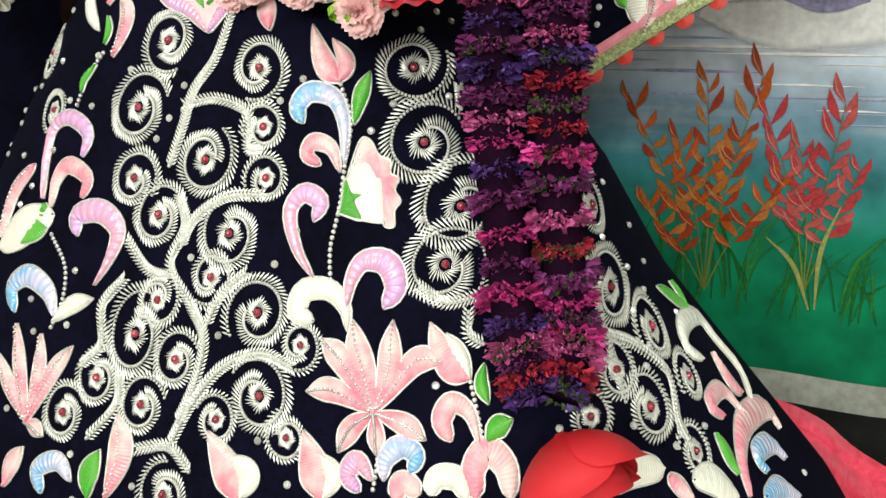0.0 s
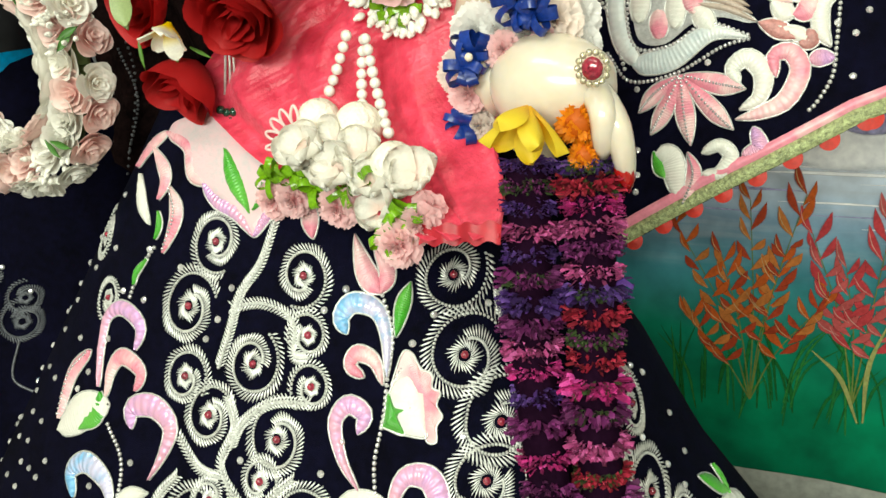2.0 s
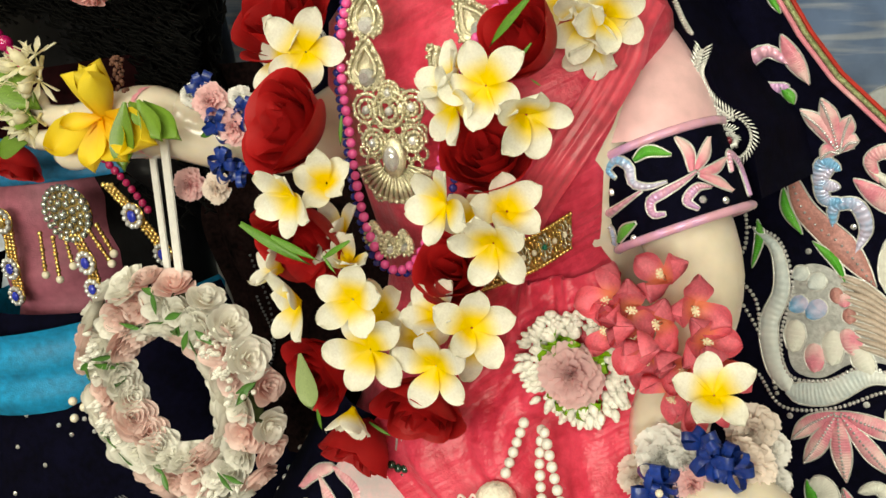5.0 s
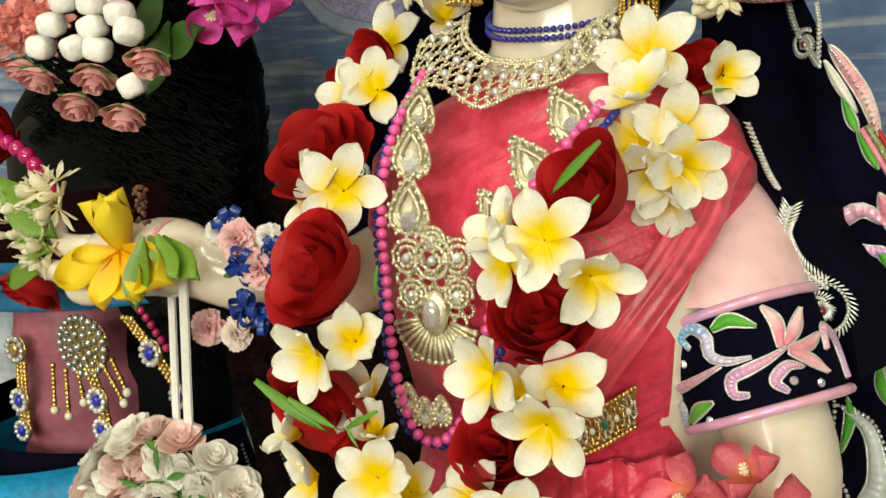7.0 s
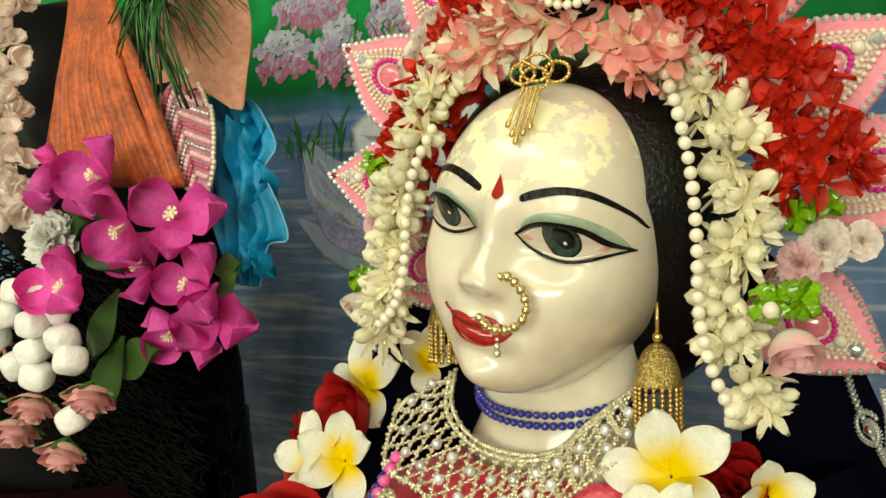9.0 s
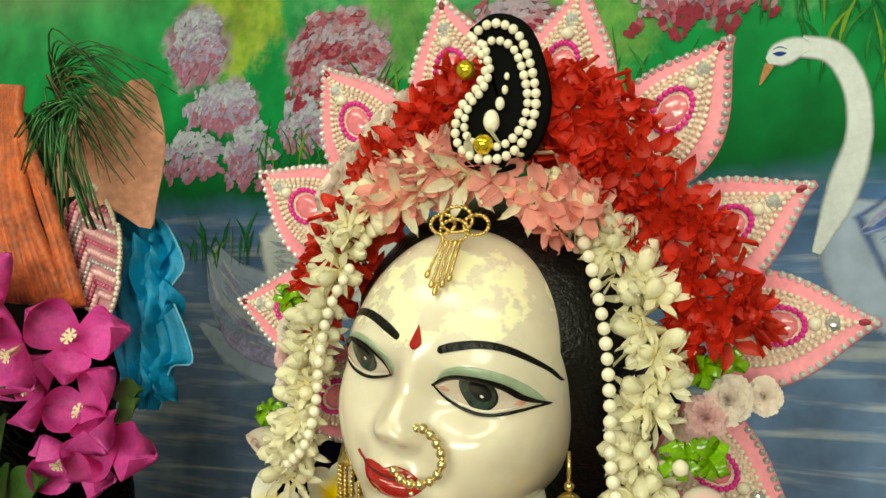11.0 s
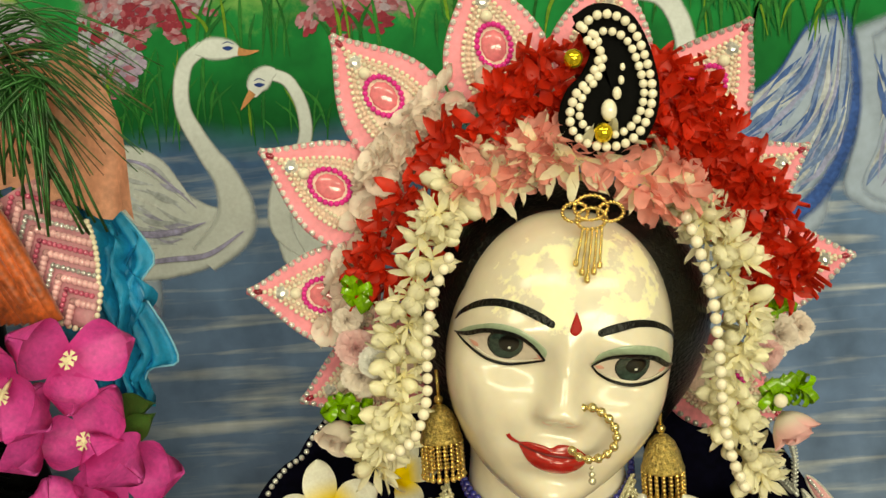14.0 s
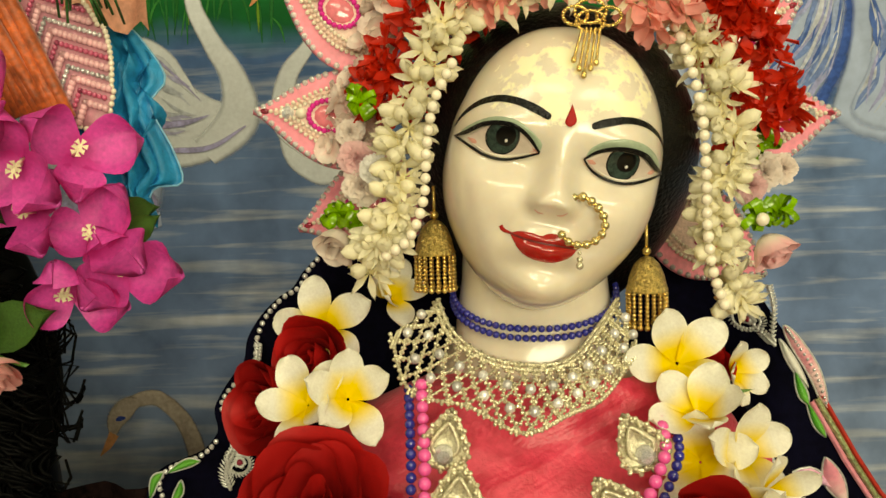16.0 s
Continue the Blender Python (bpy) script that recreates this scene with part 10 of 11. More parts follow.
def petal_ring(r, h, seed):
    """A flat tuft of narrow crimped petals standing out all round."""
    g = random.Random(seed)
    s = Shape()
    for k in range(230):
        a = g.uniform(0, 2 * math.pi)
        z = g.uniform(-h, h)
        d = Vector((math.cos(a), math.sin(a), g.uniform(-0.12, 0.08)))
        t = Vector((-math.sin(a), math.cos(a), g.uniform(-0.9, 0.9))) * r * g.uniform(0.045, 0.085)
        p = Vector((0, 0, z * 0.5)) + d * r * 0.40
        q = Vector((0, 0, z)) + d * r * g.uniform(0.72, 1.08)
        m = p.lerp(q, 0.6) + Vector((0, 0, z * 0.2 + r * g.uniform(-0.05, 0.07)))
        e = q + Vector((0, 0, r * g.uniform(-0.16, 0.10)))
        s.add([p - t * 0.4, p + t * 0.4, m + t, e + t * 0.8, q + d * r * 0.05, e - t * 0.8, m - t], [(0, 1, 2, 6), (6, 2, 3, 5), (5, 3, 4)], g.choice((0, 0, 1, 1, 2)))
    return s


def purple_strand(pts, seed):
    th = thing("purple_garland", "long garland of stacked magenta and violet petal rings", "garland", group="hanging purple strands")
    g = random.Random(seed)
    line = curve(pts, 200)
    total = sum((b - a).length for a, b in zip(line, line[1:]))
    n = int(total / 0.0150)
    tones = [[petal_ring(1.0, 0.22, 10 * i + j).mesh("petal_ring", t) for j in range(2)] for i, t in enumerate(TONES)]
    greens = petal_ring(0.92, 0.2, 99).mesh("stem_ring", [STEM_GREEN, STEM_GREEN, STEM_GREEN])
    k = 0
    for i in range(n):
        j = int(i / n * 198)
        d = (line[j + 1] - line[j]).normalized()
        k = g.choice([c for c in (0, 1, 1, 2, 3, 3, 1, 4, 0) if c != k])
        part("petal_ring", tones[k][i % 2], None, th, m=facing(line[j], -d, g.uniform(0, 360), 0.0222 * g.uniform(0.80, 1.14)))
        if g.random() < 0.35:
            part("stem_ring", greens, None, th, m=facing(line[j], -d, g.uniform(0, 360), 0.0205))
    # core coloured near-black to put deep shade into the gaps between rings
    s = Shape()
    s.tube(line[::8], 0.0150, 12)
    part("core", s, mat("gap_shade_core", (0.012, 0.003, 0.012), rough=0.9, spec=0.02, vary=0.2), th)
    return th


purple_strand([(-0.154, 0.648, 0.9463), (-0.1517, 0.64, 0.911), (-0.1491, 0.632, 0.8731), (-0.1468, 0.625, 0.8341), (-0.1409, 0.618, 0.7951), (-0.1307, 0.608, 0.7397), (-0.1195, 0.587, 0.6963), (-0.1073, 0.576, 0.6703), (-0.097, 0.567, 0.6539)], 3)
purple_strand([(-0.1146, 0.655, 0.9453), (-0.1112, 0.646, 0.913), (-0.1072, 0.638, 0.8762), (-0.1035, 0.63, 0.8388), (-0.1022, 0.622, 0.7966), (-0.0959, 0.616, 0.7406), (-0.0884, 0.612, 0.6985), (-0.0846, 0.591, 0.671), (-0.0883, 0.57, 0.651)], 8)
FOOT_ROSE = rose_set(petal_mat("coral_rose_petal", (0.80, 0.035, 0.055), (0.62, 0.02, 0.03), 0.1, 0.7, rough=0.5, rand=0.12, vein=0.12))
rose((-0.0690, 0.535, 0.6360), (0.50, -0.45, -0.62), 0.046, 40, FOOT_ROSE, openness=1.0, label="drooping coral red rose at the foot of the garland", group="", name="rose")


# ---- clusters beside the face ----
for k, (c, r, me) in enumerate((((-0.4949, 0.806, 1.522), 0.012, CARN_MESH), ((-0.4925, 0.806, 1.505), 0.013, BLUSH_CARN_MESH), ((-0.482, 0.795, 1.515), 0.010, WHITE_CARN_MESH), ((-0.2302, 0.83, 1.508), 0.013, BLUSH_CARN_MESH), ((-0.241, 0.825, 1.499), 0.012, CARN_MESH), ((-0.2138, 0.84, 1.51), 0.010, BLUSH_CARN_MESH), ((-0.4992, 0.81, 1.539), 0.009, BLUSH_CARN_MESH))):
    carnation(c, (0, -1, 0.1), r, mesh=me, label="small pale pink blossom beside the hair", group="hair blossoms")
for k, c in enumerate(((-0.5075, 0.806, 1.488), (-0.4931, 0.806, 1.482), (-0.2321, 0.83, 1.529), (-0.2428, 0.825, 1.524), (-0.246, 0.792, 1.482), (-0.2328, 0.792, 1.484), (-0.4903, 0.8, 1.557))):
    ribbon_bow(c, 0.0125, RIBBON_GREEN, 9, seed=70 + k, label="shiny green ribbon loops beside the hair", group="green hair ribbons")
BLUSH_ROSE = rose_set(BLUSH_PETAL)
rose((-0.508, 0.806, 1.47), (-0.3, -0.8, -0.7), 0.019, 0, BLUSH_ROSE, 10, 0.4, "pale pink rosebud beside the hair", "hair rosebuds", "rosebud")
rose((-0.2383, 0.792, 1.463), (0.35, -0.45, -0.82), 0.0185, 0, rose_set(petal_mat("pink_edged_petal", (0.98, 0.62, 0.64), (0.97, 0.88, 0.80), 0.3, 0.9, rand=0.1)), 12, 0.4, "half-open pink and cream rosebud beside the hair", "hair rosebuds", "rosebud")
s = Shape()
s.ball((-0.2458, 0.782, 1.479), 0.0042, 10, 7)
solid("pearl_bead", "single cream pearl on a green ribbon", "pearl", s, PEARL)


# ---- the second statue beside her, of black stone, mostly out of sight under cloth and flowers ----
BLACK_STONE = mat("black_marble", (0.004, 0.004, 0.005), rough=0.4, vary=0.3, scale=20, spec=0.10)
s = Shape()
s.grid([[(x + rx * math.cos(b), y + ry * math.sin(b), z) for b in (2 * math.pi * j / 36 for j in range(36))] for x, y, z, rx, ry in
        ((-1.0, 0.95, 1.76, 0.02, 0.02), (-1.0, 0.95, 1.74, 0.07, 0.08), (-1.0, 0.94, 1.66, 0.10, 0.11), (-1.0, 0.94, 1.56, 0.095, 0.11), (-1.0, 0.95, 1.48, 0.06, 0.07), (-1.0, 0.96, 1.42, 0.06, 0.06), (-1.0, 0.96, 1.38, 0.13, 0.07), (-1.0, 0.95, 1.32, 0.18, 0.09), (-1.0, 0.95, 1.2, 0.16, 0.11), (-1.0, 0.95, 1.0, 0.14, 0.10), (-1.0, 0.95, 0.8, 0.16, 0.11), (-1.0, 0.95, 0.12, 0.14, 0.11))], closed=True)
s.tube(curve([(-0.82, 0.95, 1.34), (-0.80, 0.93, 1.22), (-0.84, 0.86, 1.14)], 12), 0.04, 12)
solid("statue", "black marble statue dressed in bright cloth and flowers", "statue", s, [BLACK_STONE])

# dark embroidered skirt of the second statue
skirt2 = thing("dark_skirt", "dark navy skirt with dull silver scrolls", "skirt")


def dark_point(x, z):
    c = -1.02
    w = 0.20 + 0.45 * (1.0 - z)
    u = max(-0.999, min(0.999, (x - c) / w))
    return (x, 0.93 - 0.20 * (1 + 0.9 * (0.95 - z)) * math.sqrt(1 - u * u) + 0.02, z)


s = Shape()
rows = []
for i in range(30):
    z = 1.0 - 0.86 * i / 29
    w = 0.20 + 0.45 * (1.0 - z)
    rows.append([dark_point(-1.02 + w * math.sin(math.pi * (j / 40 - 0.5)), z) for j in range(41)])
s.grid(rows)
part("cloth", s, VELVET, skirt2)
DULL = mat("dull_silver_thread", (0.16, 0.17, 0.19), rough=0.4, metal=0.3, vary=0.3, scale=200)
for p, r in (((-0.8479, 0.8, 0.763), 46), ((-0.8595, 0.8, 0.7142), 30), ((-0.9281, 0.78, 0.5843), 40), ((-0.8073, 0.78, 0.7089), 50), ((-0.8059, 0.78, 0.7347), 40)):
    swirl(skirt2, dark_point, (p[0], p[2]), r, 90, 1, gem=False, thread=DULL)
for a, b, c in (((-0.949, 0.8, 0.7783), (-0.9026, 0.8, 0.7697), (-0.8692, 0.8, 0.7518)), ((-0.8091, 0.78, 0.6877), (-0.8137, 0.78, 0.6472), (-0.7906, 0.78, 0.6283))):
    pts = [(q[0], q[2]) for q in (a, b, c)]
    st_ = Shape()
    st_.tube([on(dark_point, q[0], q[1], 0.001) for q in flat_curve(pts, 16)], 0.0016, 5)
    part("silver_line", st_, DULL, skirt2)
taken2 = []
studs(skirt2, dark_point, lambda x, z: True, taken2, 26, ((-1.1, -0.80), (0.6, 0.9)), 3)

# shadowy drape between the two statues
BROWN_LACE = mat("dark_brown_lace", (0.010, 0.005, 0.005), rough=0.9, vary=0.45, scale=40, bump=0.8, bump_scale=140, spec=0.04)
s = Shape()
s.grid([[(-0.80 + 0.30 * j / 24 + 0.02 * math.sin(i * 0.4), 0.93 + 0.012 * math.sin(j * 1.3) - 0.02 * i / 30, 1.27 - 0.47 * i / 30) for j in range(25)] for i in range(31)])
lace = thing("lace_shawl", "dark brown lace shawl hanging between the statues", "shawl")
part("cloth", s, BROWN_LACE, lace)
for pts in ([(-0.7373, 0.92, 0.9982), (-0.7198, 0.92, 0.9413), (-0.7465, 0.92, 0.8764)], [(-0.7906, 0.92, 0.989), (-0.7752, 0.92, 0.9329), (-0.8075, 0.92, 0.8645)], [(-0.7394, 0.92, 1.05), (-0.7187, 0.92, 0.9667), (-0.7541, 0.92, 0.8502)]):
    s = Shape()
    for q in curve(pts, 26):
        s.ball(q + Vector((0, -0.012, 0)), 0.0018, 6, 4)
    part("bead_line", s, DULL, lace)
# wraps round the second statue's waist
sash2 = thing("waist_wrap", "mauve cloth wrap with blue silk folds", "cloth wrap")


def wrap(z0, z1, out, material, name, fold=0.006, reach=0.20):
    s = Shape()
    s.grid([[(-1.0 + (reach + out) * math.cos(b), 0.95 + (0.15 + out) * math.sin(b) + fold * math.sin(z0 * 50 + i * 1.9), z0 + (z1 - z0) * i / 8 + 0.02 * math.cos(b)) for b in (math.pi * (1 + j / 36) for j in range(37))] for i in range(9)])
    return part(name, s, material, sash2)


wrap(1.15, 0.965, 0.0, MAUVE_CLOTH, "mauve_wrap", reach=0.105)
wrap(0.985, 0.880, 0.075, BLUE_CLOTH, "blue_sash", reach=0.10)
wrap(1.20, 1.145, 0.008, mat("deep_blue_cloth", (0.0, 0.12, 0.27), rough=0.55, vary=0.2, scale=25, bump=0.3, bump_scale=500), "blue_fold")
wrap(1.27, 1.19, 0.002, mat("maroon_cloth", (0.012, 0.002, 0.003), spec=0.04, rough=0.8, vary=0.3, scale=20), "maroon_cloth")
# jewelled waist brooch with gold chains
brooch2 = thing("waist_brooch", "round crystal brooch with hanging gold chains", "brooch")
bc = Vector((-0.8803, 0.785, 1.1250))
SMOKY = mat("smoky_crystal", (0.62, 0.66, 0.64), rough=0.08, metal=0.8, vary=0.4, scale=600, rand=0.3)
DEEP_BLUE = mat("blue_stone", (0.01, 0.03, 0.5), rough=0.1, coat=0.9)
s = Shape()
for r, number, size in ((0.0335, 22, 0.0043), (0.0240, 15, 0.0032), (0.0150, 8, 0.0044), (0.0, 1, 0.0060)):
    for k in range(number):
        a = 2 * math.pi * (k + 0.5 * (number % 4 == 0)) / number
        s.ball(bc + Vector((r * math.cos(a), -0.004 - 0.004 * (1 - r / 0.036), r * 0.88 * math.sin(a))), size, 7, 5)
tiny(part("crystal_disc", s, SMOKY, brooch2))
s = Shape()
s.ball(bc + Vector((0, 0.002, 0)), (0.034, 0.004, 0.030), 20, 8)
part("backing", s, GOLD, brooch2)


def gold_chain(a, b, drop=True):
    """Gold beads on a line, ended by a pearl."""
    a, b = Vector(a), Vector(b)
    n = max(2, int((b - a).length / 0.0046))
    s = Shape()
    for k in range(n + 1):
        s.ball(a.lerp(b, k / n), 0.0027 if k % 4 else 0.0033, 6, 4)
    ch = part("chain", s, GOLD, brooch2)
    if drop:
        e = Shape()
        e.ball(b + (b - a).normalized() * 0.006, 0.0048, 8, 6)
        part("pearl", e, PEARL, ch)


def medallion(c, r, stone):
    """A gold disc ringed with small crystals round one stone."""
    c = Vector(c)
    s = Shape()
    s.ball(c + Vector((0, 0.002, 0)), (r, 0.003, r), 14, 6)
    disc = part("medallion", s, GOLD, brooch2)
    s = Shape()
    for k in range(11):
        a = 2 * math.pi * k / 11
        s.ball(c + Vector((r * 0.82 * math.cos(a), -0.002, r * 0.82 * math.sin(a))), r * 0.24, 6, 4)
    part("crystal_ring", s, CRYSTAL, disc)
    s = Shape()
    s.ball(c + Vector((0, -0.003, 0)), (r * 0.46, 0.003, r * 0.5), 8, 6)
    part("stone", s, stone, disc)


for a, b in (((-0.9285, 0.78, 1.0980), (-0.9321, 0.78, 1.0540)), ((-0.9084, 0.78, 1.0948), (-0.9101, 0.78, 1.0510)), ((-0.8487, 0.78, 1.1079), (-0.8263, 0.78, 1.0781)), ((-0.8354, 0.78, 1.1158), (-0.8201, 0.78, 1.0905)), ((-0.8890, 0.78, 1.0960), (-0.8850, 0.78, 1.0700))):
    gold_chain(a, b)
for line in (((-0.9885, 0.785, 1.1100), (-0.9920, 0.785, 1.0494), (-0.9916, 0.785, 1.0150)), ((-0.8707, 0.78, 1.1013), (-0.8569, 0.78, 1.0723), (-0.8530, 0.78, 1.0420)), ((-0.8080, 0.78, 1.1620), (-0.7798, 0.785, 1.1305), (-0.7504, 0.79, 1.0900))):
    for shift in (-0.0062, 0.0, 0.0062):
        for a, b in zip(line, line[1:]):
            gold_chain((a[0] + shift, a[1], a[2]), (b[0] + shift, b[1], b[2]), False)
    medallion((line[1][0], line[1][1] - 0.004, line[1][2]), 0.0135, DEEP_BLUE)
    medallion((line[2][0], line[2][1] - 0.004, line[2][2]), 0.0120, DEEP_BLUE)
medallion((-0.9885, 0.780, 1.1080), 0.0150, GOLD)

# black curls of hair down the back
hair = thing("hair_wig", "long black curly hair hanging down the back", "hair")
s = Shape()
s.ball((-0.88, 0.92, 1.36), (0.135, 0.045, 0.17), 24, 16)
s.ball((-0.90, 0.93, 1.50), (0.12, 0.05, 0.16), 24, 16)
s.ball((-1.02, 0.93, 1.30), (0.16, 0.05, 0.12), 20, 12)
part("mass", s, CURLS, hair)
g = random.Random(31)
for k in range(240):
    x0 = g.uniform(-1.05, -0.765)
    z0, L = g.uniform(1.30, 1.52), g.uniform(0.10, 0.24)
    tight, rad = g.uniform(30, 60), g.uniform(0.005, 0.012)
    s = Shape()
    pts = [(x0 + 0.03 * t + rad * math.cos(tight * t), 0.872 + rad * math.sin(tight * t), z0 - L * t) for t in (i / 40 for i in range(41))]
    s.tube(pts, 0.0014, 5)
    part("curl", s, CURLS, hair)
for k in range(16):
    c = Vector((-0.745 + g.uniform(-0.02, 0.015), 0.90, g.uniform(1.22, 1.42)))
    s = Shape()
    r = g.uniform(0.008, 0.016)
    s.tube([c + Vector((r * math.cos(a), 0, 1.4 * r * math.sin(a))) for a in (g.uniform(0, 3) + 0.25 * i for i in range(20))], 0.0011, 5)
    part("curl", s, CURLS, hair)

# orange thread tassel, peach cloth, blue cloth, peacock plume and beaded leaf
tassel2 = thing("thread_tassel", "thick tassel of orange silk threads", "tassel")
ORANGE_SILK = mat("orange_silk", (0.50, 0.095, 0.018), rough=0.5, vary=0.3, scale=60, sheen=0.3, bump=0.5, bump_scale=200, rand=0.15)
for k in range(34):
    t = k / 33
    a = Vector((-0.7981, 0.8, 1.697)).lerp(Vector((-0.7479, 0.8, 1.69)), t)
    b = Vector((-0.8223, 0.785, 1.557)).lerp(Vector((-0.6758, 0.8, 1.552)), t)
    m1 = a.lerp(b, 0.45) + Vector((0, -0.012 * math.sin(math.pi * t), 0.0)) + Vector((g.uniform(-0.004, 0.004), g.uniform(-0.004, 0.004), 0))
    s = Shape()
    s.tube(curve([a + Vector((0, 0, 0.03)), a, m1, b], 12), [0.004, 0.0045, 0.0045, 0.005, 0.005, 0.005, 0.005, 0.005, 0.005, 0.005, 0.0045, 0.004], 6)
    part("thread_strand", s, ORANGE_SILK, tassel2)
PEACH = mat("peach_cloth", (0.66, 0.32, 0.22), rough=0.7, vary=0.15, scale=40, bump=0.4, bump_scale=300)
s = Shape()
pa, pb = curve([(-0.6966, 0.83, 1.716), (-0.713, 0.82, 1.673), (-0.7155, 0.815, 1.633)], 16), curve([(-0.6632, 0.84, 1.722), (-0.6411, 0.84, 1.667), (-0.6313, 0.835, 1.609)], 16)
s.grid([[a.lerp(b, k / 12) + Vector((0, -0.012 * math.sin(k * 0.9 + i * 0.2), 0.006 * math.sin(k * 1.3))) for k in range(13)] for i, (a, b) in enumerate(zip(pa, pb))])
solid("peach_scarf", "frayed peach coloured scarf end", "scarf", s, PEACH)
s = Shape()
pa, pb = curve([(-0.7053, 0.845, 1.626), (-0.6982, 0.842, 1.579), (-0.6925, 0.84, 1.54), (-0.6778, 0.84, 1.501), (-0.6683, 0.845, 1.476)], 30), curve([(-0.6595, 0.86, 1.62), (-0.6494, 0.86, 1.61), (-0.633, 0.858, 1.583), (-0.6433, 0.855, 1.564), (-0.63, 0.858, 1.533), (-0.6251, 0.86, 1.51), (-0.6455, 0.86, 1.506), (-0.6522, 0.86, 1.484), (-0.6565, 0.86, 1.472)], 30)
s.grid([[a.lerp(b, k / 24) + Vector((0, -0.007 * math.sin(k * 0.9 + i * 0.16) * math.sin(math.pi * k / 24) ** 0.5, 0)) for k in range(25)] for i, (a, b) in enumerate(zip(pa, pb))])
blue = thing("blue_scarf", "turquoise blue scarf with scalloped stitched edge", "scarf")
part("cloth", s, BLUE_CLOTH, blue)
s = Shape()
s.tube(pb, 0.0008, 5)
part("stitched_edge", s, mat("pale_blue_thread", (0.20, 0.50, 0.70), rough=0.5), blue)
s = Shape()
pa, pb = curve([(-0.6657, 0.845, 1.604), (-0.6638, 0.845, 1.562), (-0.658, 0.845, 1.52), (-0.6517, 0.85, 1.485)], 24), curve([(-0.6498, 0.86, 1.604), (-0.6405, 0.86, 1.563), (-0.6395, 0.86, 1.524), (-0.6506, 0.86, 1.482)], 24)
s.grid([[a.lerp(b, k / 14) + Vector((0.006 * math.sin(i * 0.9) * k / 14, -0.012 * math.sin(k * 0.9 + i * 0.35), 0.005 * math.sin(k * 1.1))) for k in range(15)] for i, (a, b) in enumerate(zip(pa, pb))])
part("ruffle", s, BLUE_CLOTH, blue)
plume = thing("peacock_plume", "dark green peacock feather barbs spreading sideways", "feather")
PLUME = mat("peacock_green", (0.03, 0.13, 0.03), rough=0.4, vary=0.4, scale=60, metal=0.2, rand=0.3)
BARB_BROWN = mat("feather_brown", (0.14, 0.09, 0.035), rough=0.5, vary=0.3, rand=0.3)
for k in range(70):
    t = g.random()
    a = Vector((-0.704, 0.79, 1.728)).lerp(Vector((-0.6938, 0.79, 1.69)), t)
    end = Vector((-0.628, 0.79, 1.722)).lerp(Vector((-0.6276, 0.79, 1.639)), min(1, max(0, t + g.uniform(-0.25, 0.25)))) + Vector((g.uniform(-0.05, 0.03), g.uniform(-0.02, 0.02), 0))
    mid_ = a.lerp(end, 0.5) + Vector((0, g.uniform(-0.02, 0.01), 0.014 + 0.01 * g.random()))
    s = Shape()
    s.tube(curve([a, mid_, end], 9), [0.0008, 0.0008, 0.0007, 0.0007, 0.0006, 0.0006, 0.0005, 0.0004, 0.0003], 4)
    part("barb", s, PLUME if t < 0.5 or k % 3 else BARB_BROWN, plume)
for k in range(56):
    a = Vector((-0.6761, 0.78, 1.699)) + Vector((g.uniform(-0.02, 0.02), 0, 0))
    end = Vector((-0.7155, 0.775, 1.675)).lerp(Vector((-0.6564, 0.775, 1.603)), g.random()) + Vector((g.uniform(-0.01, 0.03), g.uniform(-0.01, 0.01), 0))
    s = Shape()
    s.tube(curve([a, a.lerp(end, 0.5) + Vector((0.006, -0.01, 0.004)), end], 7), 0.0008, 4)
    part("barb", s, PLUME, plume)
leafb = thing("beaded_leaf", "leaf brooch sewn with rows of pink and silver beads", "brooch")
c0, c1 = Vector((-0.7037, 0.822, 1.634)), Vector((-0.6597, 0.812, 1.543))
ax = (c1 - c0)
Ln = ax.length
ax = ax.normalized()
sx = ax.cross(Vector((0, -1, 0))).normalized()
if sx.x < 0:
    sx = -sx
half = lambda t: 0.0315 * math.sin(math.pi * min(1, 0.16 + 0.84 * t)) ** 0.75 * (1 - 0.10 * ((2.6 * t) % 1.0))
s = Shape()
s.grid([[c0 + ax * Ln * i / 16 + sx * half(i / 16) * u + Vector((0, -0.004 * (1 - u * u), 0)) for u in (-1, -0.5, 0, 0.5, 1)] for i in range(17)])
part("backing", s, mat("mauve_backing", (0.55, 0.24, 0.30), rough=0.5), leafb)
PINK_PEARL, ROSE_PEARL = mat("pink_pearl", (0.82, 0.46, 0.50), rough=0.25, coat=0.5), mat("rose_pearl", (0.60, 0.12, 0.22), rough=0.25, coat=0.5)
for side in (1, -1):
    for r in range(12):
        s = Shape()
        t0 = -0.16 + 0.086 * r
        for k in range(14):
            u = k / 13
            t = t0 + 0.30 * u
            if 0.02 < t < 0.98 and 0.0315 * u < half(t) - 0.002:
                s.ball(c0 + ax * Ln * t + sx * side * u * 0.0315 + Vector((0, -0.0055 * (1 - 0.5 * u * u), 0)), 0.0026 if r % 2 else 0.0018, 7, 5)
        if s.v:
            tiny(part("bead_string", s, (CRYSTAL, PINK_PEARL, ROSE_PEARL, PINK_PEARL)[r % 4], leafb))
s = Shape()
for k in range(60):
    t = k / 30 if k < 30 else (60 - k) / 30
    s.ball(c0 + ax * Ln * t + sx * (1 if k < 30 else -1) * half(t) + Vector((0, -0.003, 0)), 0.002, 7, 5)
part("pearl_edge", s, PEARL, leafb)

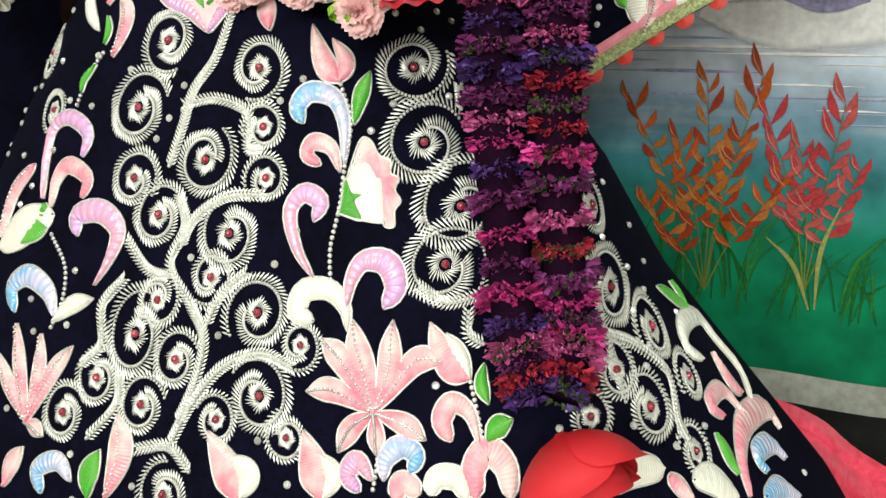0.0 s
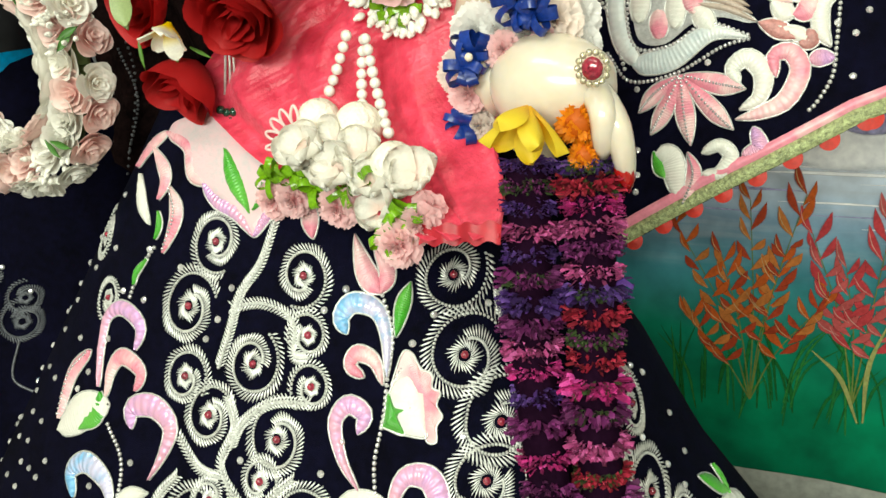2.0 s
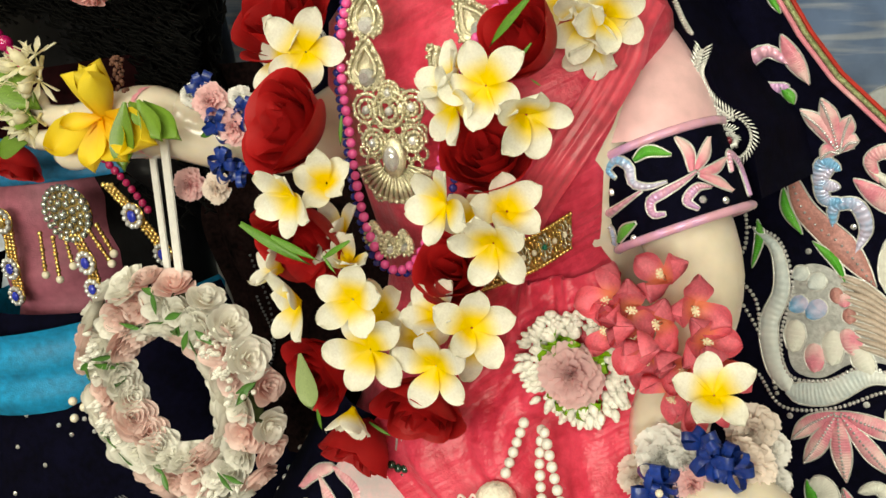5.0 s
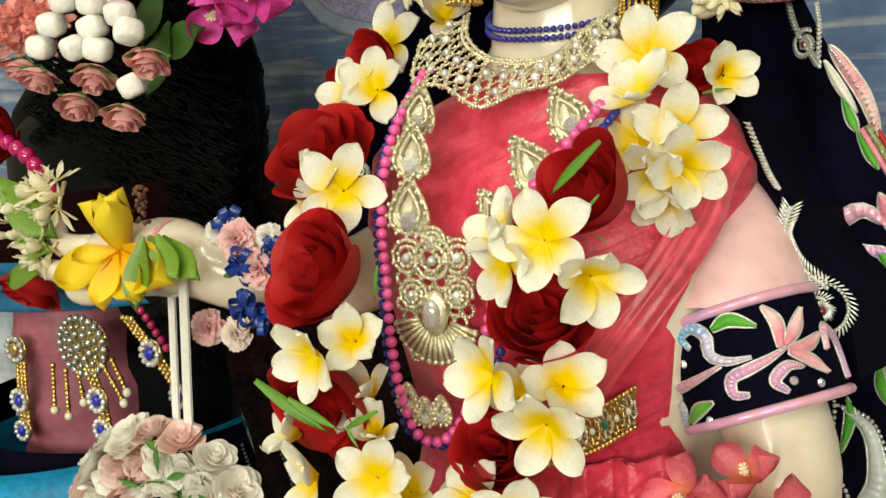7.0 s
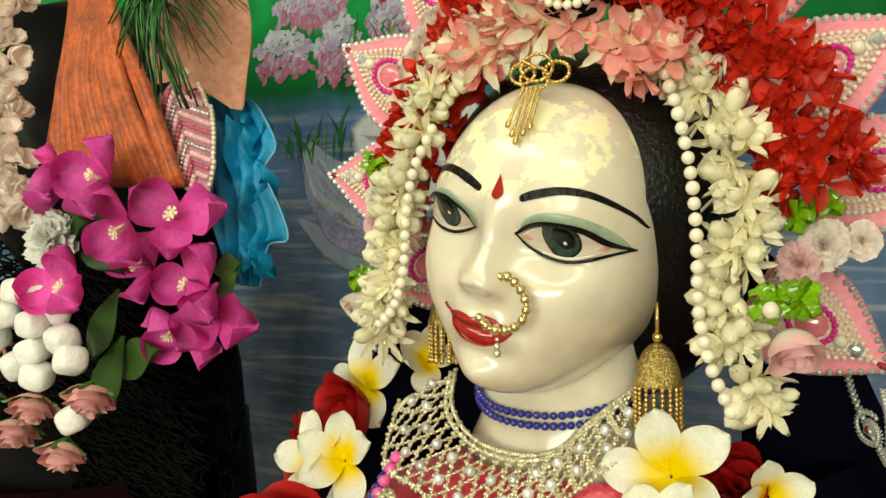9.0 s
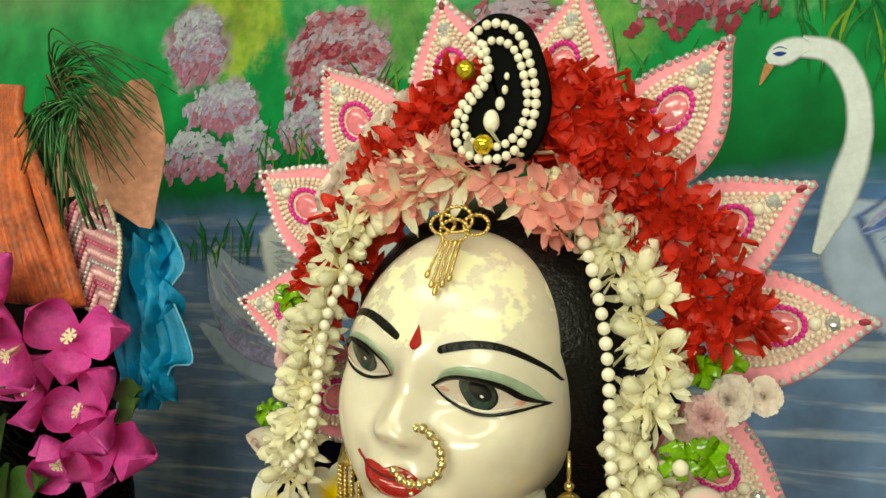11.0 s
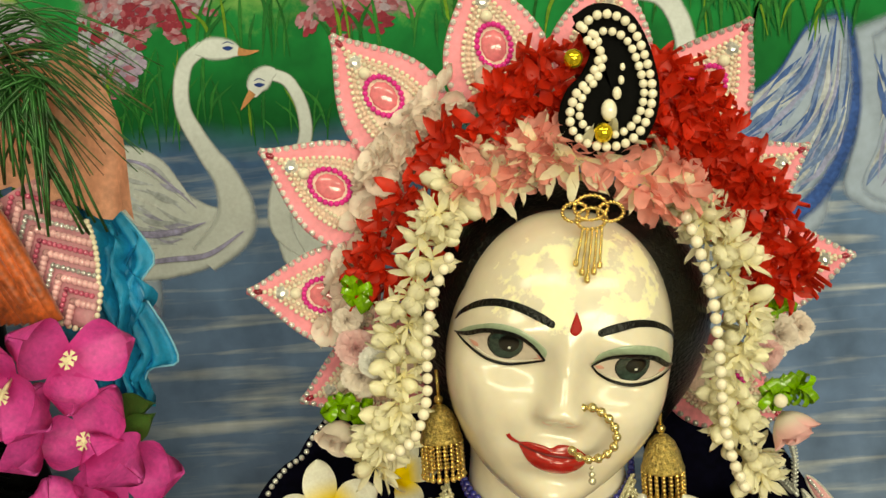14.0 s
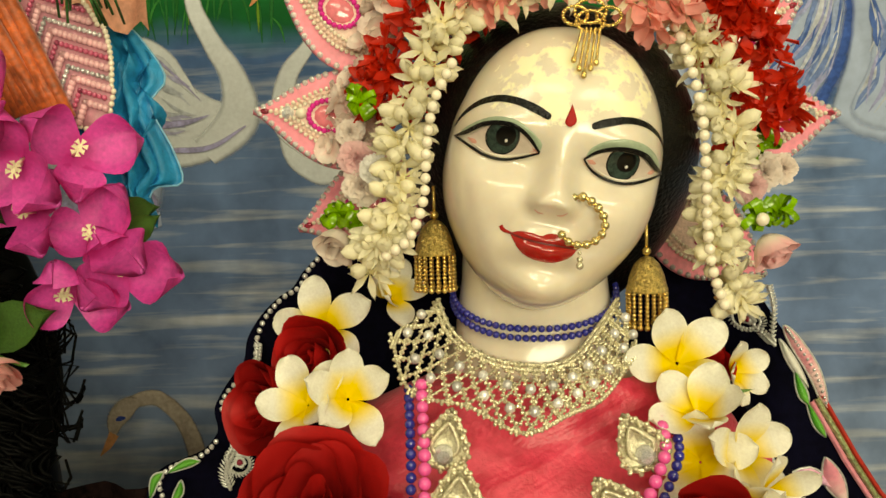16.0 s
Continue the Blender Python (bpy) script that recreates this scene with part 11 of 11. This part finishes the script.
# magenta bougainvillea, its leaves, white carnation, cotton-ball tassels with pink rosebuds
bougainvillea("bougainvillea", "spray of bright magenta bougainvillea with cream hearts", [((-0.713, 0.762, 1.5543), (0, 0.5)), ((-0.762, 0.765, 1.5574), (-0.5, 0.3)), ((-0.6909, 0.762, 1.5258), (-0.1, -0.1)), ((-0.6683, 0.79, 1.5274), (0.3, 0.3)), ((-0.6969, 0.785, 1.4924), (0, 0)), ((-0.7303, 0.745, 1.4759), (-0.1, 0.2)), ((-0.6611, 0.8, 1.4713), (0.15, 0.3)), ((-0.6817, 0.8, 1.4468), (0, -0.5)), ((-0.654, 0.81, 1.4577), (0.5, -0.1))], BRACT, 1.22, 41)
for a, b in (((-0.7698, 0.775, 1.5447), (-0.7085, 0.765, 1.4901)), ((-0.7959, 0.765, 1.5091), (-0.7329, 0.755, 1.5273)), ((-0.7255, 0.78, 1.4742), (-0.7516, 0.77, 1.4203)), ((-0.7277, 0.785, 1.4378), (-0.7549, 0.775, 1.3735)), ((-0.6659, 0.82, 1.488), (-0.6278, 0.81, 1.4944)), ((-0.6556, 0.815, 1.4683), (-0.626, 0.805, 1.4881)), ((-0.7503, 0.79, 1.4088), (-0.6886, 0.78, 1.4308))):
    a, b = Vector(a), Vector(b)
    leaf(a, b - a, (0.1, -1, 0.2), (b - a).length * 1.05, DARK_LEAF_MESH, label="dark green bougainvillea leaf", group="bougainvillea leaves")
carnation((-0.768, 0.755, 1.514), FRONT, 0.024, mesh=WHITE_CARN_MESH, label="white ruffled carnation among the leaves", group="", name="carnation")
COTTON = mat("cotton_ball", (0.86, 0.85, 0.82), rough=0.8, vary=0.06, scale=60, bump=0.6, bump_scale=200)
cot = Shape()
rows = []
for i in range(11):
    a = math.pi * i / 10
    box = lambda v: math.copysign(abs(v) ** 0.62, v)
    rows.append([Vector((0.0098 * box(math.sin(a) * math.cos(b)), 0.0098 * box(math.sin(a) * math.sin(b)), 0.0085 * box(math.cos(a)))) + Vector((0, 0, 0.00001)) for b in (2 * math.pi * j / 16 for j in range(16))])
cot.grid(rows, closed=True)
COT = cot.mesh("cotton_ball", COTTON)
cluster = thing("cotton_tassel", "tassel strings of white cotton balls ending in rosebuds", "tassel")
for p in ((-0.7852, 0.735, 1.475), (-0.7612, 0.74, 1.472), (-0.8034, 0.735, 1.457), (-0.7596, 0.73, 1.452), (-0.8206, 0.735, 1.438), (-0.7612, 0.73, 1.432), (-0.7322, 0.735, 1.442), (-0.7232, 0.735, 1.427), (-0.8382, 0.735, 1.419), (-0.757, 0.73, 1.414), (-0.7991, 0.74, 1.417), (-0.7295, 0.74, 1.383), (-0.7549, 0.745, 1.459)):
    part("cotton_ball", COT, None, cluster, m=Matrix.Translation(p) @ pose(0, 0, 0, rng.uniform(-25, 25), rng.uniform(-25, 25), rng.uniform(0, 90)) @ Matrix.Scale(1.18, 4))
for c in ((-0.8447, 0.735, 1.394), (-0.7646, 0.73, 1.392), (-0.7015, 0.735, 1.404), (-0.7944, 0.735, 1.369), (-0.7351, 0.735, 1.359), (-0.8887, 0.75, 1.404)):
    rb = thing("rosebud", "pink fabric rosebud with green sepals", "rose", group="tassel rosebuds", m=facing(c, (rng.uniform(-0.25, 0.25), -0.45, -0.9), rng.uniform(0, 360), 0.0185) @ Matrix.Diagonal((1, 1, 1.45, 1)))
    fabric_rose(2, rb, Matrix.Identity(4), rng)
    for k in range(5):
        part("sepal", LEAF_MESH, None, rb, m=pose(0, 0, -0.42, 0, 0, 72 * k + 40) @ pose(0, 0, 0, 28, 0, 0) @ Matrix.Scale(1.25, 4))
flower_rope("shell_flower_garland", "garland of pale pink satin shell blossoms", [(-0.8345, 0.78, 1.737), (-0.8379, 0.775, 1.682), (-0.838, 0.77, 1.617), (-0.8218, 0.765, 1.561), (-0.8124, 0.76, 1.524)], [floret_shape(5, 0.013, 0.013, tube=0.3, lift=0.7, point=0.1).mesh("floret", BLUSH_PETAL)], 70, 0.010, 1.1, seed=16)
flower_rope("shell_flower_garland", "garland of white satin shell blossoms", [(-0.9005, 0.8, 1.732), (-0.9039, 0.795, 1.624), (-0.8886, 0.79, 1.534)], [floret_shape(5, 0.013, 0.013, tube=0.3, lift=0.7, point=0.1).mesh("floret", WHITE_PETAL)], 50, 0.008, 1.0, seed=17)
flower_rope("rose_garland", "coral pink flower garland behind the tassels", [(-0.9432, 0.78, 1.438), (-0.8977, 0.775, 1.454), (-0.8651, 0.775, 1.438)], [SALMON_MESH], 40, 0.012, 1.3, seed=18)
necklace("magenta_bead_necklace", "necklace of large glossy magenta beads", [(-0.9811, 0.77, 1.341), (-0.9221, 0.765, 1.322), (-0.888, 0.76, 1.301), (-0.8742, 0.76, 1.279)], 0.0085, mat("magenta_glass", (0.45, 0.005, 0.12), rough=0.1, coat=0.8))
necklace("dark_bead_necklace", "necklace of small dark pink beads", [(-0.823, 0.77, 1.214), (-0.776, 0.77, 1.175), (-0.7494, 0.775, 1.139)], 0.0042, mat("rose_glass", (0.40, 0.01, 0.09), rough=0.12, coat=0.8))
s = Shape()
s.ball((-0.9843, 0.79, 1.331), (0.035, 0.02, 0.03), 16, 10)
rose((-0.9859, 0.785, 1.334), FRONT, 0.036, 30, label="dark red rose on the second statue", group="")
rose((-0.9032, 0.75, 1.195), (0, -0.6, -0.8), 0.034, 30, label="dark red rose under the open hand", group="")

# ---- flowers in the open hand ----
HAND_LEAF = solidify(petal_shape(1.0, 0.50, cup=0.16, curl=-0.10, point=0.55, root=0.08, n=11, m=7), 0.01).mesh("leaf", mat("fresh_leaf", (0.17, 0.31, 0.035), rough=0.4, vary=0.25, scale=60, rand=0.2))
yf = thing("yellow_flower", "yellow flower standing in the open palm", "flower", m=facing((-0.6500, 0.652, 1.2580), (0.0, -0.35, 0.95), 0, 0.049))
for k in range(6):
    part("petal", BUD_PETAL, None, yf, m=pose(0, 0, 0, 0, 0, 60 * k) @ pose(0, 0.05, 0, 68 + 10 * (k % 2), 0, 0))
fallen = thing("yellow_flower", "wide open yellow flower lying on the palm", "flower", m=Matrix.Translation((-0.6500, 0.645, 1.2617)))
for b, wide in (((-0.6990, 0.640, 1.2350), 1.0), ((-0.6480, 0.630, 1.2230), 1.15), ((-0.6170, 0.635, 1.2310), 1.1), ((-0.5906, 0.640, 1.2440), 1.0), ((-0.6720, 0.625, 1.2560), 0.9)):
    d = Vector(b) - Vector((-0.6500, 0.645, 1.2617))
    size = d.length * 1.1
    d.normalize()
    z = Vector((0, -1, 0.4))
    z = (z - d * z.dot(d)).normalized()
    part("petal", BUD_PETAL, None, fallen, m=Matrix((d.cross(z), d, z)).transposed().to_4x4() @ Matrix.Diagonal((size * wide, size, size, 1)))
for a, b in (((-0.6176, 0.642, 1.2750), (-0.6190, 0.626, 1.2250)), ((-0.6036, 0.642, 1.2771), (-0.5792, 0.632, 1.2490)), ((-0.6053, 0.648, 1.2748), (-0.5690, 0.640, 1.2490)), ((-0.6200, 0.648, 1.2740), (-0.5930, 0.636, 1.2600)),
             ((-0.7848, 0.645, 1.3108), (-0.7231, 0.640, 1.2699)), ((-0.7700, 0.645, 1.2620), (-0.7250, 0.638, 1.2580)), ((-0.7380, 0.640, 1.2380), (-0.7800, 0.638, 1.2300))):
    a, b = Vector(a), Vector(b)
    leaf(a, b - a, (0.1, -1, 0.4), (b - a).length * 1.05, mesh=HAND_LEAF, label="fresh green leaf laid in the open hand", group="hand leaves")
s = Shape()
s.grid([[(x, 0.685 + 0.0300 * math.cos(b), 1.251 + 0.0300 * math.sin(b)) for b in (2 * math.pi * k / 32 for k in range(32))] for x in (-0.6500, -0.6460, -0.6400, -0.6340, -0.6300)], closed=True)
solid("wrist_band", "pale pink cloth band round the marble wrist", "bracelet", s, mat("pink_band", (0.86, 0.36, 0.44), rough=0.5, vary=0.12, scale=60, bump=0.3, bump_scale=400))
flower_rope("white_blossom_spray", "spray of small white blossoms and green buds", [(-0.792, 0.66, 1.294), (-0.7491, 0.655, 1.291), (-0.7202, 0.655, 1.301)], [TUBE_MESH, TUBE_BUD], 16, 0.012, 1.1, "flower spray", 22)
flower_rope("white_blossom_spray", "spray of small white blossoms and green buds", [(-0.7982, 0.66, 1.262), (-0.7626, 0.655, 1.260), (-0.7256, 0.645, 1.256)], [TUBE_MESH, TUBE_BUD], 14, 0.010, 1.0, "flower spray", 23)
s = Shape()
for k in range(40):
    s.ball(Vector((-0.6382, 0.66, 1.296)) + Vector((rng.uniform(-0.006, 0.006), rng.uniform(-0.006, 0.006), rng.uniform(-0.016, 0.012))), rng.uniform(0.0012, 0.0022), 6, 4)
solid("dried_flower_head", "small brown dried flower head in the hand", "flower", s, mat("dried_brown", (0.14, 0.06, 0.04), rough=0.8))
wrist = thing("wrist_corsage", "wrist corsage of pink carnations with dark blue ribbon", "corsage")
for c, r, me in (((-0.5643, 0.68, 1.27), 0.015, CARN_MESH), ((-0.5398, 0.675, 1.252), 0.015, CARN_MESH), ((-0.593, 0.69, 1.273), 0.010, WHITE_CARN_MESH), ((-0.5436, 0.69, 1.272), 0.010, WHITE_CARN_MESH), ((-0.6083, 0.69, 1.197), 0.015, CARN_MESH), ((-0.5794, 0.69, 1.196), 0.013, BLUSH_CARN_MESH), ((-0.5558, 0.685, 1.263), 0.010, BLUSH_CARN_MESH)):
    carnation(c, FRONT, r, mesh=me, parent=wrist)
for k, c in enumerate(((-0.5528, 0.675, 1.255), (-0.5277, 0.68, 1.264), (-0.5526, 0.675, 1.222), (-0.5415, 0.68, 1.216), (-0.5781, 0.69, 1.282))):
    ribbon_bow(c, 0.0155, RIBBON_BLUE, 7, parent=wrist, seed=90 + k)
leaf((-0.5587, 0.675, 1.248), Vector((-1, 0, -0.3)), (0, -1, 0.3), 0.020, parent=wrist)

# ---- wreath on its ribbon ----
wreath = thing("wreath", "round wreath of white and blush fabric roses", "wreath")
wc = Vector((-0.6358, 0.668, 1.01))
R0 = (Vector((-0.5466, 0.668, 1.024)).x - wc.x) * 0.92
s = Shape()
s.tube([wc + Vector((R0 * math.cos(a), 0, R0 * 1.05 * math.sin(a))) for a in (2 * math.pi * k / 40 for k in range(41))], 0.010, 10, cap=False)
part("base_ring", s, mat("moss_green", (0.10, 0.16, 0.05), rough=0.8), wreath)


g = random.Random(77)
for k in range(66):
    a = 2 * math.pi * k / 66 + g.uniform(-0.05, 0.05)
    b = (-1.2, 0.0, 1.2)[k % 3] + g.uniform(-0.25, 0.25)
    d = Vector((math.cos(a), 0, math.sin(a)))
    nrm = (d * math.sin(b) + Vector((0, -1, 0)) * math.cos(b)).normalized()
    p = wc + Vector((R0 * math.cos(a), 0, R0 * 1.05 * math.sin(a))) + nrm * (0.012 + 0.012 * abs(math.sin(b)))
    fabric_rose(0 if (k * 7) % 5 < 3 else 1, wreath, facing(p, nrm, g.uniform(0, 360), 0.0185 * g.uniform(0.85, 1.15)), g)
for k in range(28):
    a, b = g.uniform(0, 6.283), g.uniform(-1, 1)
    d = Vector((math.cos(a), 0, math.sin(a)))
    nrm = (d * math.sin(b) + Vector((0, -1, 0)) * math.cos(b)).normalized()
    p = wc + Vector((R0 * math.cos(a), 0, R0 * 1.05 * math.sin(a))) + nrm * 0.012
    part("leaf", LEAF_MESH, None, wreath, m=facing(p + nrm * 0.014, nrm, g.uniform(0, 360), 0.022))
for k in range(150):
    a = g.choice((0.35, 2.8, 5.2, 3.6, 0.6)) + g.uniform(-0.25, 0.25)
    b = g.uniform(-0.2, 1.2)
    d = Vector((math.cos(a), 0, math.sin(a)))
    nrm = (d * math.sin(b) + Vector((0, -1, 0)) * math.cos(b)).normalized()
    p = wc + Vector((R0 * math.cos(a), 0, R0 * 1.05 * math.sin(a))) + nrm * g.uniform(0.018, 0.026)
    part("bud", BUD, None, wreath, m=facing(p, nrm, 0, 0.75))
RIB = mat("white_ribbon", (0.80, 0.79, 0.77), rough=0.35, vary=0.05, scale=30)
for a, b, w in (((-0.6065, 0.665, 1.246), Vector((-0.6154, 0.668, 1.119)), 0.0042), ((-0.6473, 0.69, 1.22), Vector((-0.6327, 0.672, 1.114)), 0.0036)):
    a = Vector(a)
    s = Shape()
    s.grid([[a.lerp(b, t / 10) + Vector((u * w, 0.0008 * (1 - abs(u)), 0)) for u in (-1, -0.3, 0.3, 1)] for t in range(11)])
    s.grid([[a.lerp(b, t / 10) + Vector((u * w, 0.0016, 0)) for u in (1, 0.3, -0.3, -1)] for t in range(11)])
    part("ribbon", s, RIB, wreath)
s = Shape()
for c in ((-0.7862, 0.67, 0.9682), (-0.7712, 0.67, 0.9644), (-0.7888, 0.67, 0.9487)):
    s.ball(c, 0.0045, 10, 7)
part("pearl_spray", s, PEARL, wreath)
